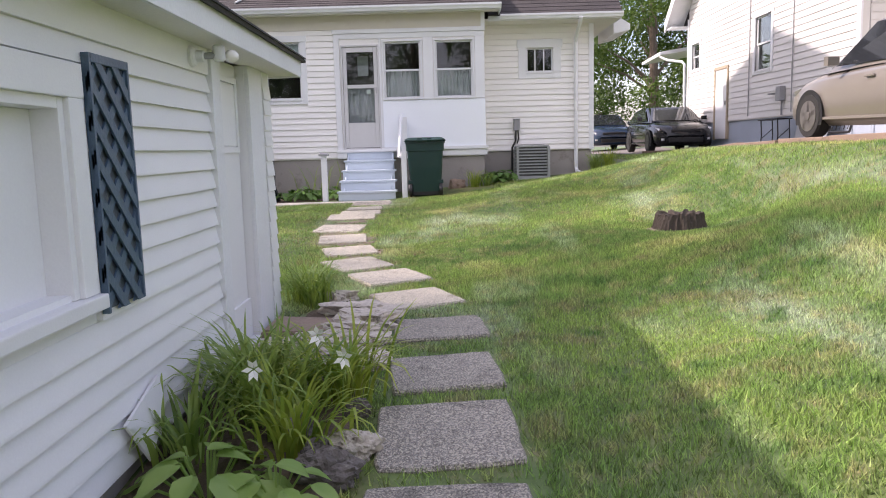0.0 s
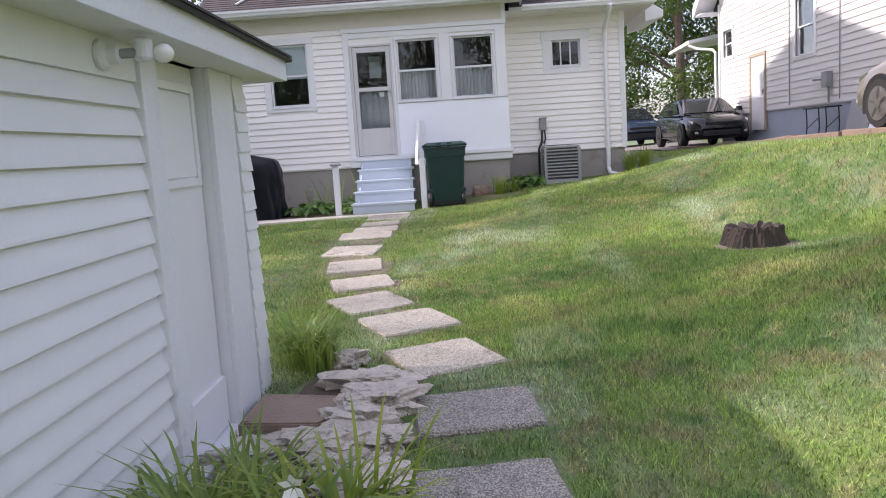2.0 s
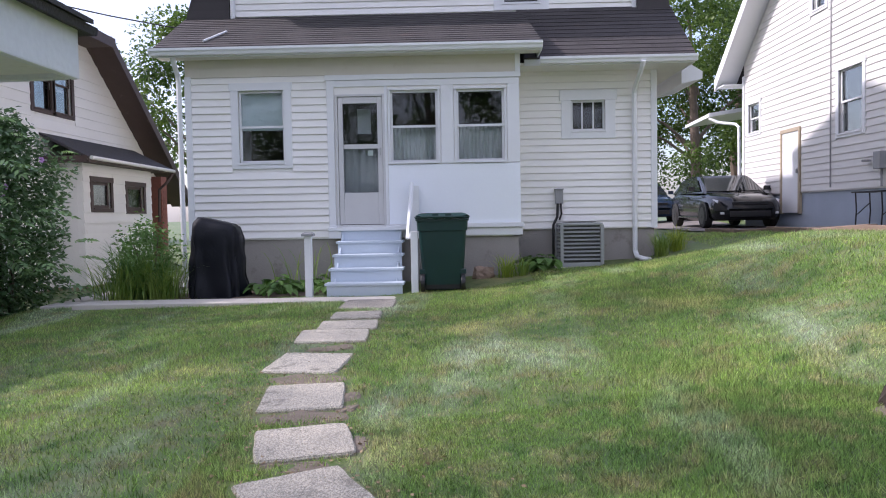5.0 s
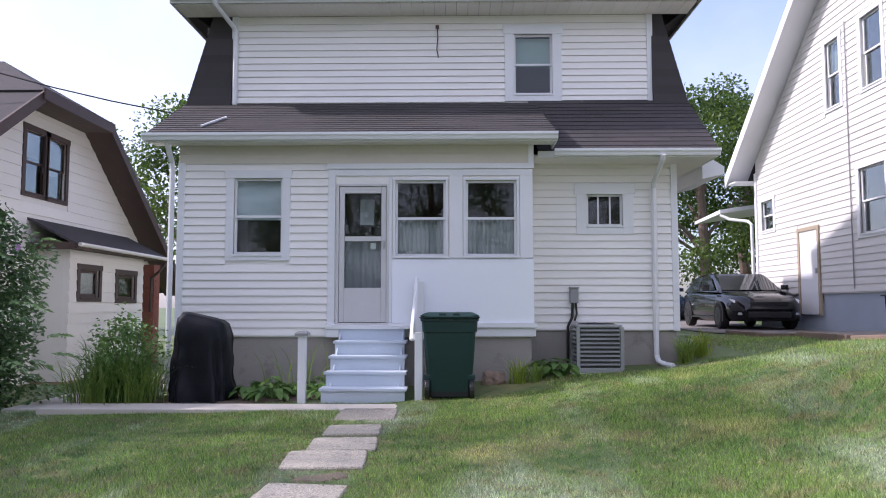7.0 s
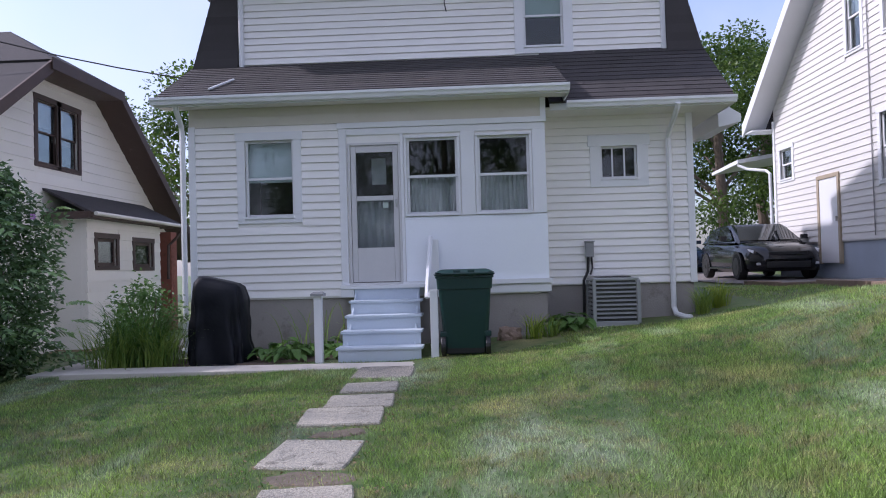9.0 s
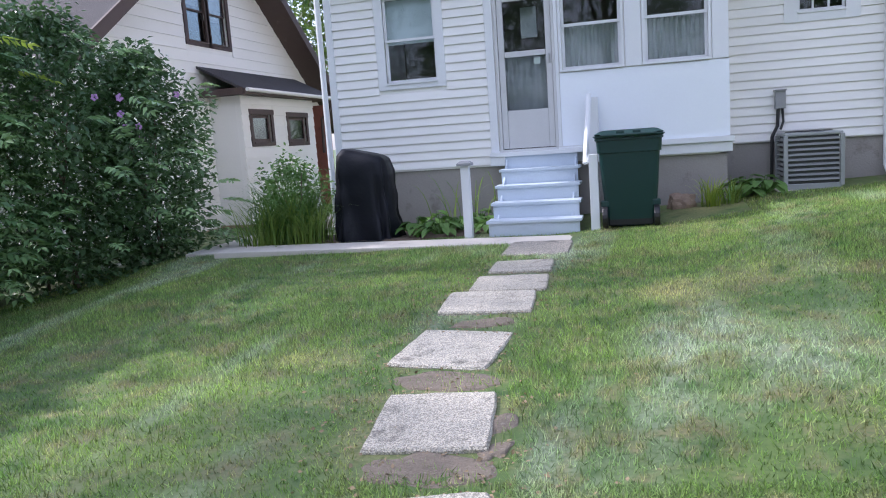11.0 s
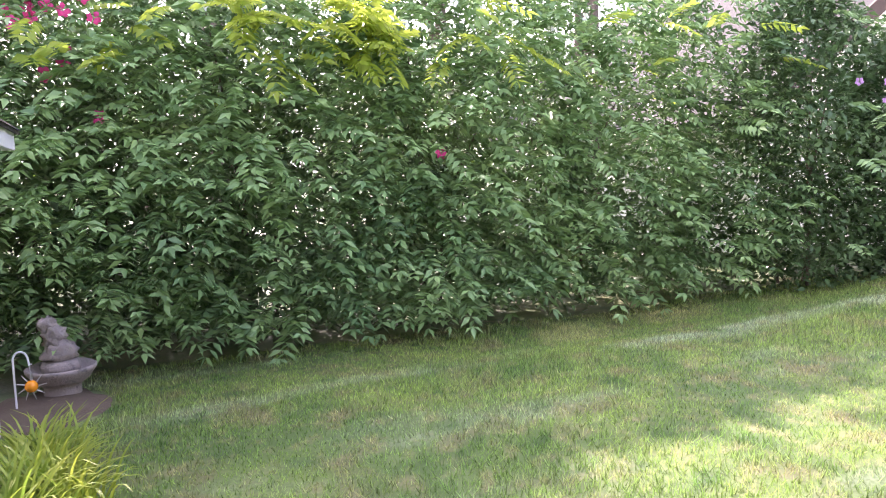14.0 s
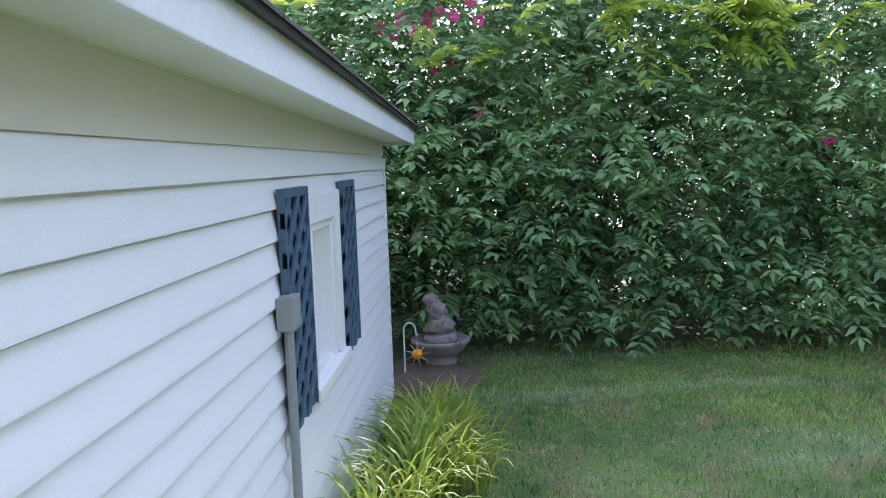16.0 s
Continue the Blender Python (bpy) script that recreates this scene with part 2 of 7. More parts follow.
LATTICEB = material("shutter_backing_paint", (0.055, 0.07, 0.09), 0.5, 0.2, 6.0, 60, 0.2, stain=(0.22, 0.23, 0.24), stain_at=0.6)
GREENBIN = material("dark_green_plastic", (0.007, 0.034, 0.032), 0.38, 0.12, 4.0, 120, 0.12, fine_amount=0.08)
BLACKP = material("black_plastic", (0.012, 0.012, 0.013), 0.45, 0.2, 5.0, 100, 0.1)
COVER = material("black_vinyl_cover", (0.007, 0.008, 0.012), 0.5, 0.25, 4.0, 25, 0.35, spec=0.25)
ACGREY = material("grey_condenser_metal", (0.30, 0.315, 0.315), 0.5, 0.12, 4.0, 80, 0.1, metal=0.3)
ACDARK = material("dark_condenser_coil", (0.075, 0.078, 0.08), 0.6, 0.2, 9.0, 200, 0.3)
GALV = material("galvanised_metal", (0.42, 0.42, 0.42), 0.45, 0.12, 6.0, 60, 0.1, metal=0.6)
GREYBOX = material("grey_meter_paint", (0.26, 0.265, 0.27), 0.5, 0.1, 6.0, 60, 0.1)
BROWN = material("dark_brown_trim_paint", (0.075, 0.048, 0.040), 0.6, 0.2, 3.0, 60, 0.2, stain=(0.14, 0.10, 0.085), stain_at=0.6)
BRICK = material("red_brick", (0.23, 0.085, 0.06), 0.85, 0.25, 7.0, 90, 0.5, stain=(0.13, 0.07, 0.055), stain_at=0.58, obj_random=0.3)
# near-black base colour stands in for the gloom of unlit rooms
DARKROOM = material("room_gloom_colour", (0.06, 0.054, 0.05), 0.9, 0.1, 1.0, 30, 0.0)
CURTAIN = material("pale_curtain_cloth", (0.46, 0.45, 0.44), 0.9, 0.1, 3.0, 160, 0.1)
# blind whitened so that its colour also gives the pane's sky reflection
PALEBLIND = material("sky_bright_roller_blind", (0.68, 0.71, 0.72), 0.8, 0.08, 2.0, 90, 0.05)
DOORCLOTH = material("grey_sheer_cloth", (0.36, 0.345, 0.355), 0.9, 0.12, 3.0, 160, 0.1)
BLIND = material("pale_green_roller_blind", (0.42, 0.50, 0.46), 0.8, 0.06, 2.0, 90, 0.05)
DOORPANEL = material("grey_storm_door_paint", (0.55, 0.55, 0.55), 0.45, 0.08, 3.0, 80, 0.06, stain=(0.4, 0.39, 0.38), stain_at=0.66)
BARK = material("grey_brown_bark", (0.13, 0.10, 0.078), 0.95, 0.3, 6.0, 40, 1.0, fine_amount=0.3, wood=(4, 4, 1))
STUMPM = material("rotten_stump_wood", (0.050, 0.040, 0.032), 0.95, 0.4, 7.0, 60, 1.0, stain=(0.12, 0.098, 0.078), stain_at=0.56, fine_amount=0.4, wood=(5, 5, 1))
CASTSTONE = material("grey_cast_stone", (0.24, 0.205, 0.19), 0.85, 0.25, 8.0, 60, 0.6, stain=(0.11, 0.095, 0.09), stain_at=0.55, fine_amount=0.2)
ASPHALT = material("worn_drive_asphalt", (0.15, 0.135, 0.125), 0.9, 0.2, 1.0, 120, 0.5, stain=(0.24, 0.2, 0.16), stain_at=0.6, fine_amount=0.25)
TIMBER = material("old_landscape_timber", (0.20, 0.145, 0.11), 0.9, 0.25, 3.0, 50, 0.6, stain=(0.1, 0.075, 0.06), stain_at=0.58)
BLACKCAR = material("black_car_paint", (0.012, 0.013, 0.016), 0.12, 0.1, 2.0, 60, 0.0, fine_amount=0.0)
BLUECAR = material("dark_blue_car_paint", (0.02, 0.035, 0.065), 0.15, 0.1, 2.0, 60, 0.0, fine_amount=0.0)
SILVERCAR = material("champagne_silver_car_paint", (0.27, 0.245, 0.215), 0.28, 0.05, 2.0, 300, 0.0, metal=0.45, fine_amount=0.03)
TYRE = material("black_rubber", (0.014, 0.014, 0.014), 0.8, 0.2, 8.0, 80, 0.2)
ALLOY = material("silver_alloy", (0.27, 0.25, 0.235), 0.3, 0.1, 8.0, 80, 0.05, metal=0.8)
CARGLASS = material("tinted_car_glass", (0.02, 0.023, 0.027), 0.05, 0.1, 1.0, 30, 0.0, fine_amount=0.0, spec=0.9)
LAMPGLASS = material("headlight_lens", (0.55, 0.56, 0.58), 0.12, 0.1, 8.0, 80, 0.0, spec=0.8)
ORANGE = material("orange_glazed_ball", (0.85, 0.30, 0.015), 0.25, 0.15, 12.0, 60, 0.05)
BULB = material("opal_bulb_glass", (0.78, 0.76, 0.70), 0.25, 0.05, 10.0, 60, 0.0)
PETALW = material("white_petals", (0.82, 0.82, 0.76), 0.5, 0.05, 20.0, 90, 0.0)
PETALP = material("magenta_petals", (0.62, 0.035, 0.20), 0.5, 0.2, 20.0, 90, 0.0)
YELLOWW = material("raw_beige_door_casing", (0.36, 0.30, 0.215), 0.7, 0.15, 3.0, 60, 0.2)
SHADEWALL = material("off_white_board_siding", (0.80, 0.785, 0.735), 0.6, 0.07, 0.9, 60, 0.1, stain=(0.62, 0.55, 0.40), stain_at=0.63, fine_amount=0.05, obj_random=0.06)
OLDWHITE = material("greyed_white_clapboard", (0.63, 0.62, 0.595), 0.55, 0.06, 0.8, 90, 0.06, stain=(0.50, 0.48, 0.43), stain_at=0.68, fine_amount=0.03, obj_random=0.05)
GLASS = glass("window_glass")
# face sprays lighter, crown leaves darker: the hedge's inner shade is in the colours
LEAF = leaf_material("lit_hedge_leaves", (0.105, 0.215, 0.085), (0.330, 0.500, 0.190), rough=0.42, trans=0.25)
LEAFD = leaf_material("shaded_hedge_leaves", (0.085, 0.170, 0.070), (0.225, 0.355, 0.135), rough=0.42, trans=0.22)
LEAFB = leaf_material("bright_frond_leaves", (0.28, 0.40, 0.055), (0.50, 0.58, 0.09), trans=0.6)
LEAFY = leaf_material("dark_garden_leaves", (0.075, 0.18, 0.040), (0.20, 0.34, 0.085), trans=0.35, scale=4)
LEAFH = leaf_material("hibiscus_leaves", (0.060, 0.125, 0.050), (0.150, 0.255, 0.100), rough=0.36, trans=0.3)
LEAFT = leaf_material("tree_leaves", (0.035, 0.085, 0.018), (0.13, 0.20, 0.035), scale=0.6)
LILY = leaf_material("daylily_leaves", (0.12, 0.23, 0.045), (0.34, 0.44, 0.09), trans=0.4, scale=3)
LILYY = leaf_material("yellowing_lily_leaves", (0.19, 0.32, 0.042), (0.45, 0.49, 0.07), trans=0.45, scale=3)
HOSTA = leaf_material("hosta_leaves", (0.19, 0.34, 0.07), (0.36, 0.50, 0.14), trans=0.4, scale=6)
# one lawn colour twice: dark for shade between blades, lifted for blades' self-shadow
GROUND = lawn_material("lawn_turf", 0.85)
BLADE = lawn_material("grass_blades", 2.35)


# ---- building helpers ----
def finish(ob, bm, mat):
    bm.to_mesh(ob.data)
    bm.free()
    for one in mat if isinstance(mat, (list, tuple)) else (mat,):
        ob.data.materials.append(one)
    return ob


def part(name, bm, mat, parent=None, label="", smooth=False):
    """Links a bmesh as one mesh object under a thing or a part."""
    if smooth:
        for f in bm.faces:
            f.smooth = True
    ob = finish(new(name, bpy.data.meshes.new(name)), bm, mat)
    if parent is not None:
        ob.parent = parent
        ob.matrix_parent_inverse = parent.matrix_basis.inverted()
    return tagged(ob, label)


def thing(name, label, category, at=(0, 0, 0), group="", kind=""):
    ob = new(name)
    ob.empty_display_size = 0.1
    ob.location = at
    return tagged(ob, label, category, group, kind)


def box(bm, a, b, bevel=0.0):
    (x0, y0, z0), (x1, y1, z1) = a, b
    x0, x1, y0, y1, z0, z1 = min(x0, x1), max(x0, x1), min(y0, y1), max(y0, y1), min(z0, z1), max(z0, z1)
    v = [bm.verts.new(p) for p in ((x0, y0, z0), (x1, y0, z0), (x1, y1, z0), (x0, y1, z0), (x0, y0, z1), (x1, y0, z1), (x1, y1, z1), (x0, y1, z1))]
    faces = [bm.faces.new([v[i] for i in q]) for q in ((3, 2, 1, 0), (4, 5, 6, 7), (0, 1, 5, 4), (1, 2, 6, 5), (2, 3, 7, 6), (3, 0, 4, 7))]
    if bevel:
        bmesh.ops.bevel(bm, geom=list({e for f in faces for e in f.edges}), offset=bevel, segments=2, affect="EDGES", profile=0.6)
    return bm


def boxes(*pairs, bevel=0.0):
    bm = bmesh.new()
    for a, b in pairs:
        box(bm, a, b, bevel)
    return bm


def hull(bm, pts):
    """The convex solid round the points."""
    v = [bm.verts.new(p) for p in pts]
    got = bmesh.ops.convex_hull(bm, input=v)
    bmesh.ops.delete(bm, geom=[g for g in got["geom_interior"] if isinstance(g, bmesh.types.BMVert)], context="VERTS")
    return bm


def prism(bm, poly, way, lo, hi):
    """A flat outline (list of 3D points) pushed from lo to hi along way."""
    way = Vector(way)
    a, b = [bm.verts.new(Vector(p) + way * lo) for p in poly], [bm.verts.new(Vector(p) + way * hi) for p in poly]
    bm.faces.new(a[::-1])
    bm.faces.new(b)
    n = len(poly)
    for i in range(n):
        bm.faces.new((a[i], a[(i + 1) % n], b[(i + 1) % n], b[i]))
    bmesh.ops.recalc_face_normals(bm, faces=bm.faces)
    return bm


def tube(bm, pts, radii, n=8, cap=True):
    pts = [Vector(p) for p in pts]
    radii = radii if isinstance(radii, (list, tuple)) else [radii] * len(pts)
    rings, side = [], None
    for i, p in enumerate(pts):
        way = (pts[min(i + 1, len(pts) - 1)] - pts[max(i - 1, 0)]).normalized()
        if side is None:
            side = way.orthogonal().normalized()
        side = (side - way * side.dot(way)).normalized()
        up = way.cross(side)
        rings.append([bm.verts.new(p + radii[i] * (math.cos(a) * side + math.sin(a) * up)) for a in (2 * math.pi * k / n for k in range(n))])
    for r, s in zip(rings, rings[1:]):
        for k in range(n):
            bm.faces.new((r[k], r[(k + 1) % n], s[(k + 1) % n], s[k]))
    if cap:
        bm.faces.new(rings[0][::-1])
        bm.faces.new(rings[-1])
    return bm


def lathe(bm, profile, at=(0, 0, 0), n=24):
    rings = [[bm.verts.new((at[0] + r * math.cos(a), at[1] + r * math.sin(a), at[2] + z)) for a in (2 * math.pi * k / n for k in range(n))] for r, z in profile]
    for r, s in zip(rings, rings[1:]):
        for k in range(n):
            bm.faces.new((r[k], r[(k + 1) % n], s[(k + 1) % n], s[k]))
    bm.faces.new(rings[0][::-1])
    bm.faces.new(rings[-1])
    return bm


def lump(bm, centre, size, rough=0.25, freq=3.0, seed=0, detail=2):
    """An uneven stone or clod."""
    got = bmesh.ops.create_icosphere(bm, subdivisions=detail, radius=1.0)["verts"]
    for v in got:
        d = 1 + rough * noise.noise(v.co * freq * 0.5 + Vector((seed * 7.3, seed, 0))) + 0.5 * rough * noise.noise(v.co * freq * 1.7 + Vector((seed, 3 * seed, 1)))
        v.co = Vector((v.co.x * size[0] * d, v.co.y * size[1] * d, v.co.z * size[2] * d)) + Vector(centre)
    return bm


class Face:
    """A wall's plane: axis 'y' means the wall lies at y = plane; out is the side that it faces, +1 or -1."""

    def __init__(self, axis, plane, out):
        self.axis, self.plane, self.out = axis, plane, out

    def at(self, u, d, z):
        return (u, self.plane + self.out * d, z) if self.axis == "y" else (self.plane + self.out * d, u, z)

    def box(self, bm, u0, u1, d0, d1, z0, z1, bevel=0.0):
        return box(bm, self.at(u0, d0, z0), self.at(u1, d1, z1), bevel)


def top_at(knots, u):
    return float(np.interp(u, [k[0] for k in knots], [k[1] for k in knots]))


def wall(name, face, knots, z0, thick, holes, mat, label, parent=None):
    """A wall whose top follows knots (u, z), with rectangular openings (u0, z0, u1, z1) right through it."""
    bm = bmesh.new()
    cuts = sorted({k[0] for k in knots} | {u for h in holes for u in (h[0], h[2]) if knots[0][0] < u < knots[-1][0]})
    for a, b in zip(cuts, cuts[1:]):
        mid = (a + b) / 2
        base = z0
        spans = []
        for h in sorted((h for h in holes if h[0] < mid < h[2]), key=lambda h: h[1]):
            spans.append((base, h[1]))
            base = h[3]
        for lo, hi in spans:
            if hi > lo:
                face.box(bm, a, b, -thick, 0, lo, hi)
        ta, tb = top_at(knots, a + 1e-6), top_at(knots, b - 1e-6)
        outline = [(a, base), (b, base), (b, max(tb, base)), (a, max(ta, base))]
        if ta - base > 1e-3 or tb - base > 1e-3:
            pts = [p for i, p in enumerate(outline) if i == 0 or p != outline[i - 1]]
            prism(bm, [face.at(u, 0, z) for u, z in pts], Vector(face.at(0, 1, 0)) - Vector(face.at(0, 0, 0)), -thick, 0)
    ob = part(name, bm, mat, parent, label)
    if parent is None:
        tagged(ob, label, "wall", "", "structure")
    return ob


def siding(parent, face, knots, z0, step, holes, mat, lap=0.024, name="siding_board"):
    """Lapped boards, one object each, cut at the openings."""
    us = [k[0] for k in knots]
    z, top = z0, max(k[1] for k in knots)
    while z < top - 0.02:
        h = min(step, top - z)
        zm = z + 0.5 * h
        fine = np.linspace(us[0], us[-1], 160)
        inside = [u for u in fine if top_at(knots, u) > zm + 0.01]
        if not inside:
            break
        spans = [(inside[0], inside[-1])]
        for a0, b0, a1, b1 in holes:
            if b0 < zm < b1:
                spans = [s for p, q in spans for s in ((p, min(q, a0)), (max(p, a1), q)) if s[1] - s[0] > 0.02]
        for p, q in spans:
            bm = bmesh.new()
            sag = 0.0015 * math.sin(17 * z + p)
            prof = ((0.001, z + 0.007), (lap, z + 0.007 + sag), (lap * 0.94, z + 0.018), (0.003, z + h), (0.001, z + h))
            a, b = [bm.verts.new(face.at(p, d, w)) for d, w in prof], [bm.verts.new(face.at(q, d, w)) for d, w in prof]
            n = len(prof)
            for i in range(n):
                bm.faces.new((a[i], a[(i + 1) % n], b[(i + 1) % n], b[i]))
            bm.faces.new(a[::-1])
            bm.faces.new(b)
            bmesh.ops.recalc_face_normals(bm, faces=bm.faces)
            part(name, bm, mat, parent)
        z += step


def window(name, face, u0, z0, u1, z1, label, trim=0.12, mat=None, split=True, deep=0.10, backing=None, inner=None, head=0.02, mullions=0, sash=0.035, cover=0.6):
    """A window in the opening (u0, z0, u1, z1): casing, sill, sashes, panes and a blind or curtain behind."""
    mat, inner = mat or TRIM, inner or mat or TRIM
    w = thing(name, label, "window", face.at((u0 + u1) / 2, 0, z0), kind="structure")
    bm = bmesh.new()
    face.box(bm, u0 - trim, u0, -0.02, 0.028, z0 - trim * 0.8, z1, 0.003)
    face.box(bm, u1, u1 + trim, -0.02, 0.028, z0 - trim * 0.8, z1, 0.003)
    face.box(bm, u0 - trim - head, u1 + trim + head, -0.02, 0.034, z1, z1 + trim, 0.004)
    face.box(bm, u0, u1, -0.02, 0.028, z0 - trim * 0.8, z0 - 0.03, 0.003)
    part("casing", bm, mat, w)
    bm = bmesh.new()
    face.box(bm, u0 - 0.01, u1 + 0.01, -deep, 0.045, z0 - 0.03, z0, 0.004)
    part("window_sill", bm, mat, w)
    mid = (z0 + z1) / 2
    for lo, hi, d in (((z0, mid + 0.02, -0.055), (mid - 0.02, z1, -0.03)) if split else ((z0, z1, -0.04),)):
        bm = bmesh.new()
        face.box(bm, u0, u0 + sash, d - 0.022, d, lo, hi)
        face.box(bm, u1 - sash, u1, d - 0.022, d, lo, hi)
        face.box(bm, u0 + sash, u1 - sash, d - 0.022, d, lo, lo + sash)
        face.box(bm, u0 + sash, u1 - sash, d - 0.022, d, hi - sash, hi)
        for k in range(mullions):
            c = u0 + (k + 1) * (u1 - u0) / (mullions + 1)
            face.box(bm, c - 0.012, c + 0.012, d - 0.02, d - 0.002, lo + sash, hi - sash)
        s = part("sash", bm, inner, w)
        bm = bmesh.new()
        face.box(bm, u0 + sash, u1 - sash, d - 0.014, d - 0.010, lo + sash, hi - sash)
        p = part("pane", bm, GLASS, s)
        p.visible_shadow = False
    if backing:
        bm = bmesh.new()
        n, zt, zb = 40, z1 - 0.02, z1 - (z1 - z0) * cover
        if cover < 0:
            zt, zb = z0 - (z1 - z0) * cover, z0
        prev = None
        for k in range(n + 1):
            u = u0 - 0.03 + (u1 - u0 + 0.06) * k / n
            d = -deep - 0.06 + (0.012 * math.sin(k * 1.9) if backing is CURTAIN else 0)
            pair = (bm.verts.new(face.at(u, d, zb)), bm.verts.new(face.at(u, d, zt)))
            if prev:
                bm.faces.new((prev[0], pair[0], pair[1], prev[1]))
            prev = pair
        part("curtain" if backing is CURTAIN else "blind", bm, backing, w)
    return w


def shingles(parent, corner, along, up, length, rise, tab=0.9, row=0.14, mat=None, trim=None):
    """Rows of asphalt tabs over a sloped sheet; trim(u, v) -> (lo, hi) can narrow a row."""
    along, up = Vector(along).normalized(), Vector(up).normalized()
    out = along.cross(up).normalized()
    if out.z < 0:
        out = -out
    corner = Vector(corner)
    rows = int(rise / row)
    for r in range(rows + 1):
        v0, v1 = r * row, min((r + 1) * row + 0.01, rise)
        if v1 - v0 < 0.02:
            continue
        lo, hi = trim((v0 + v1) / 2) if trim else (0.0, length)
        u = lo - (tab * 0.37 * (r % 3))
        while u < hi:
            a, b = max(u, lo), min(u + tab - 0.008, hi)
            u += tab
            if b - a < 0.03:
                continue
            bm = bmesh.new()
            low, high = 0.012 + 0.003 * random.random(), 0.004
            q = [corner + along * s + up * v + out * h for s, v, h in ((a, v0, low), (b, v0, low), (b, v1, high), (a, v1, high), (a, v0, 0.0), (b, v0, 0.0))]
            vs = [bm.verts.new(p) for p in q]
            bm.faces.new(vs[:4])
            bm.faces.new((vs[4], vs[5], vs[1], vs[0]))
            part("shingle", bm, mat or SHINGLE, parent)
# ---- ground ----
LEVELS = np.array([
    (2.0, -18, -0.50), (2.0, -15.5, -0.38), (2.0, -13.3, -0.30), (2.0, -12, -0.23), (2.0, -11, -0.22), (1.7, -10, -0.20), (1.4, -9, -0.18), (1.1, -7.7, -0.14),
    (0.8, -6.2, -0.13), (0.7, -4.6, -0.06), (0.7, -3, -0.05), (0.5, -1.5, -0.08), (-2, -1.2, -0.10), (-3.2, -1.7, -0.12), (1.7, -1.0, -0.02), (2.5, -0.3, 0.10),
    (3.9, 0.1, 0.20), (4.8, 0.3, 0.24), (4.4, -8, 0.0), (5.8, 0, 0.45), (6.7, -4, 0.78), (6.9, 3, 0.60), (6.0, -10, 0.42), (6.9, -8, 0.86), (6.9, -11, 0.86), (6.8, -14, 0.8),
    (4.0, -13, -0.02), (4.0, -4.5, 0.16), (3.0, -6, -0.02), (9, -4, 0.92), (9, 8, 0.56), (9, 2, 0.70), (9, -12, 0.95), (12, 15, 0.7), (6.85, -6, 0.82), (6.9, -9.5, 0.86), (6.85, -12.5, 0.83), (6.8, -2, 0.74), (6.85, 0.5, 0.67), (9, -8, 0.94), (9, -1, 0.82),
    (7.9, -4, 0.85), (7.9, -6, 0.88), (7.9, -8, 0.90), (7.9, -2, 0.80), (7.9, 0.5, 0.72),
    (-5.2, -9.5, -0.50), (-5.2, -7, -0.49), (-5.2, -5, -0.50), (-5.2, -3, -0.42), (-5.2, -0.5, -0.34), (-6, 3.5, -0.50), (-6.3, 8, -0.45), (-2, -9, -0.33),
    (-2, -6, -0.24), (-2, -3.5, -0.13), (-0.2, -10, -0.27), (-9, -6, -0.9), (-12, 5, -1.0), (-3.5, -10.3, -0.45), (0, 14, 0.2), (1.0, -12, -0.30), (0.6, -14, -0.42),
])


def height(x, y):
    x, y = np.asarray(x, float), np.asarray(y, float)
    top, low = np.zeros_like(x), np.zeros_like(x)
    for a, b, c in LEVELS:
        w = 1.0 / ((x - a) ** 2 + (y - b) ** 2 + 0.25) ** 1.7
        top += w * c
        low += w
    return top / low


def hz(x, y):
    return float(height(x, y))


def spread(lo, hi, step, far):
    mid = list(np.arange(lo, hi + 1e-6, step))
    out = [1.0, 2.5, 5, 9, 16, 30, 60, 120, 240]
    return np.array([lo - d for d in out[::-1] if d < far] + mid + [hi + d for d in out if d < far])


gx, gy = spread(-9, 11, 0.22, 300), spread(-19, 10, 0.22, 300)
GX, GY = np.meshgrid(gx, gy)
GZ = height(GX, GY)
me = bpy.data.meshes.new("ground")
nx, ny = len(gx), len(gy)
quads = [(j * nx + i, j * nx + i + 1, (j + 1) * nx + i + 1, (j + 1) * nx + i) for j in range(ny - 1) for i in range(nx - 1)]
me.from_pydata(np.stack([GX.ravel(), GY.ravel(), GZ.ravel()], 1).tolist(), [], quads)
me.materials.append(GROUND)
for f in me.polygons:
    f.use_smooth = True
tagged(new("ground", me), "sloping green lawn with dry and blue-green patches", "lawn", "", "structure")

SHED_X, SHED_Y, SHED_W, SHED_S = 0.87, -10.45, -3.78, -18.0
PAVERS = [
    (2.03, -13.33, 0.58, 0.58, 1, -0.28), (2.03, -12.64, 0.56, 0.55, 3, -0.25), (2.02, -11.89, 0.54, 0.56, 5, -0.20), (1.99, -11.03, 0.56, 0.50, 6, -0.195), (1.82, -10.18, 0.54, 0.54, 25, -0.185),
    (1.56, -9.33, 0.56, 0.56, 27, -0.16), (1.21, -8.65, 0.53, 0.58, 29, -0.145), (1.06, -7.94, 0.52, 0.52, 14, -0.115), (0.86, -6.97, 0.54, 0.66, 7, -0.10), (0.68, -5.86, 0.60, 0.70, -4, -0.10),
    (0.71, -4.88, 0.66, 0.60, 4, -0.05), (0.76, -4.22, 0.60, 0.58, 3, -0.02), (0.75, -3.50, 0.55, 0.56, 3, -0.01),
]


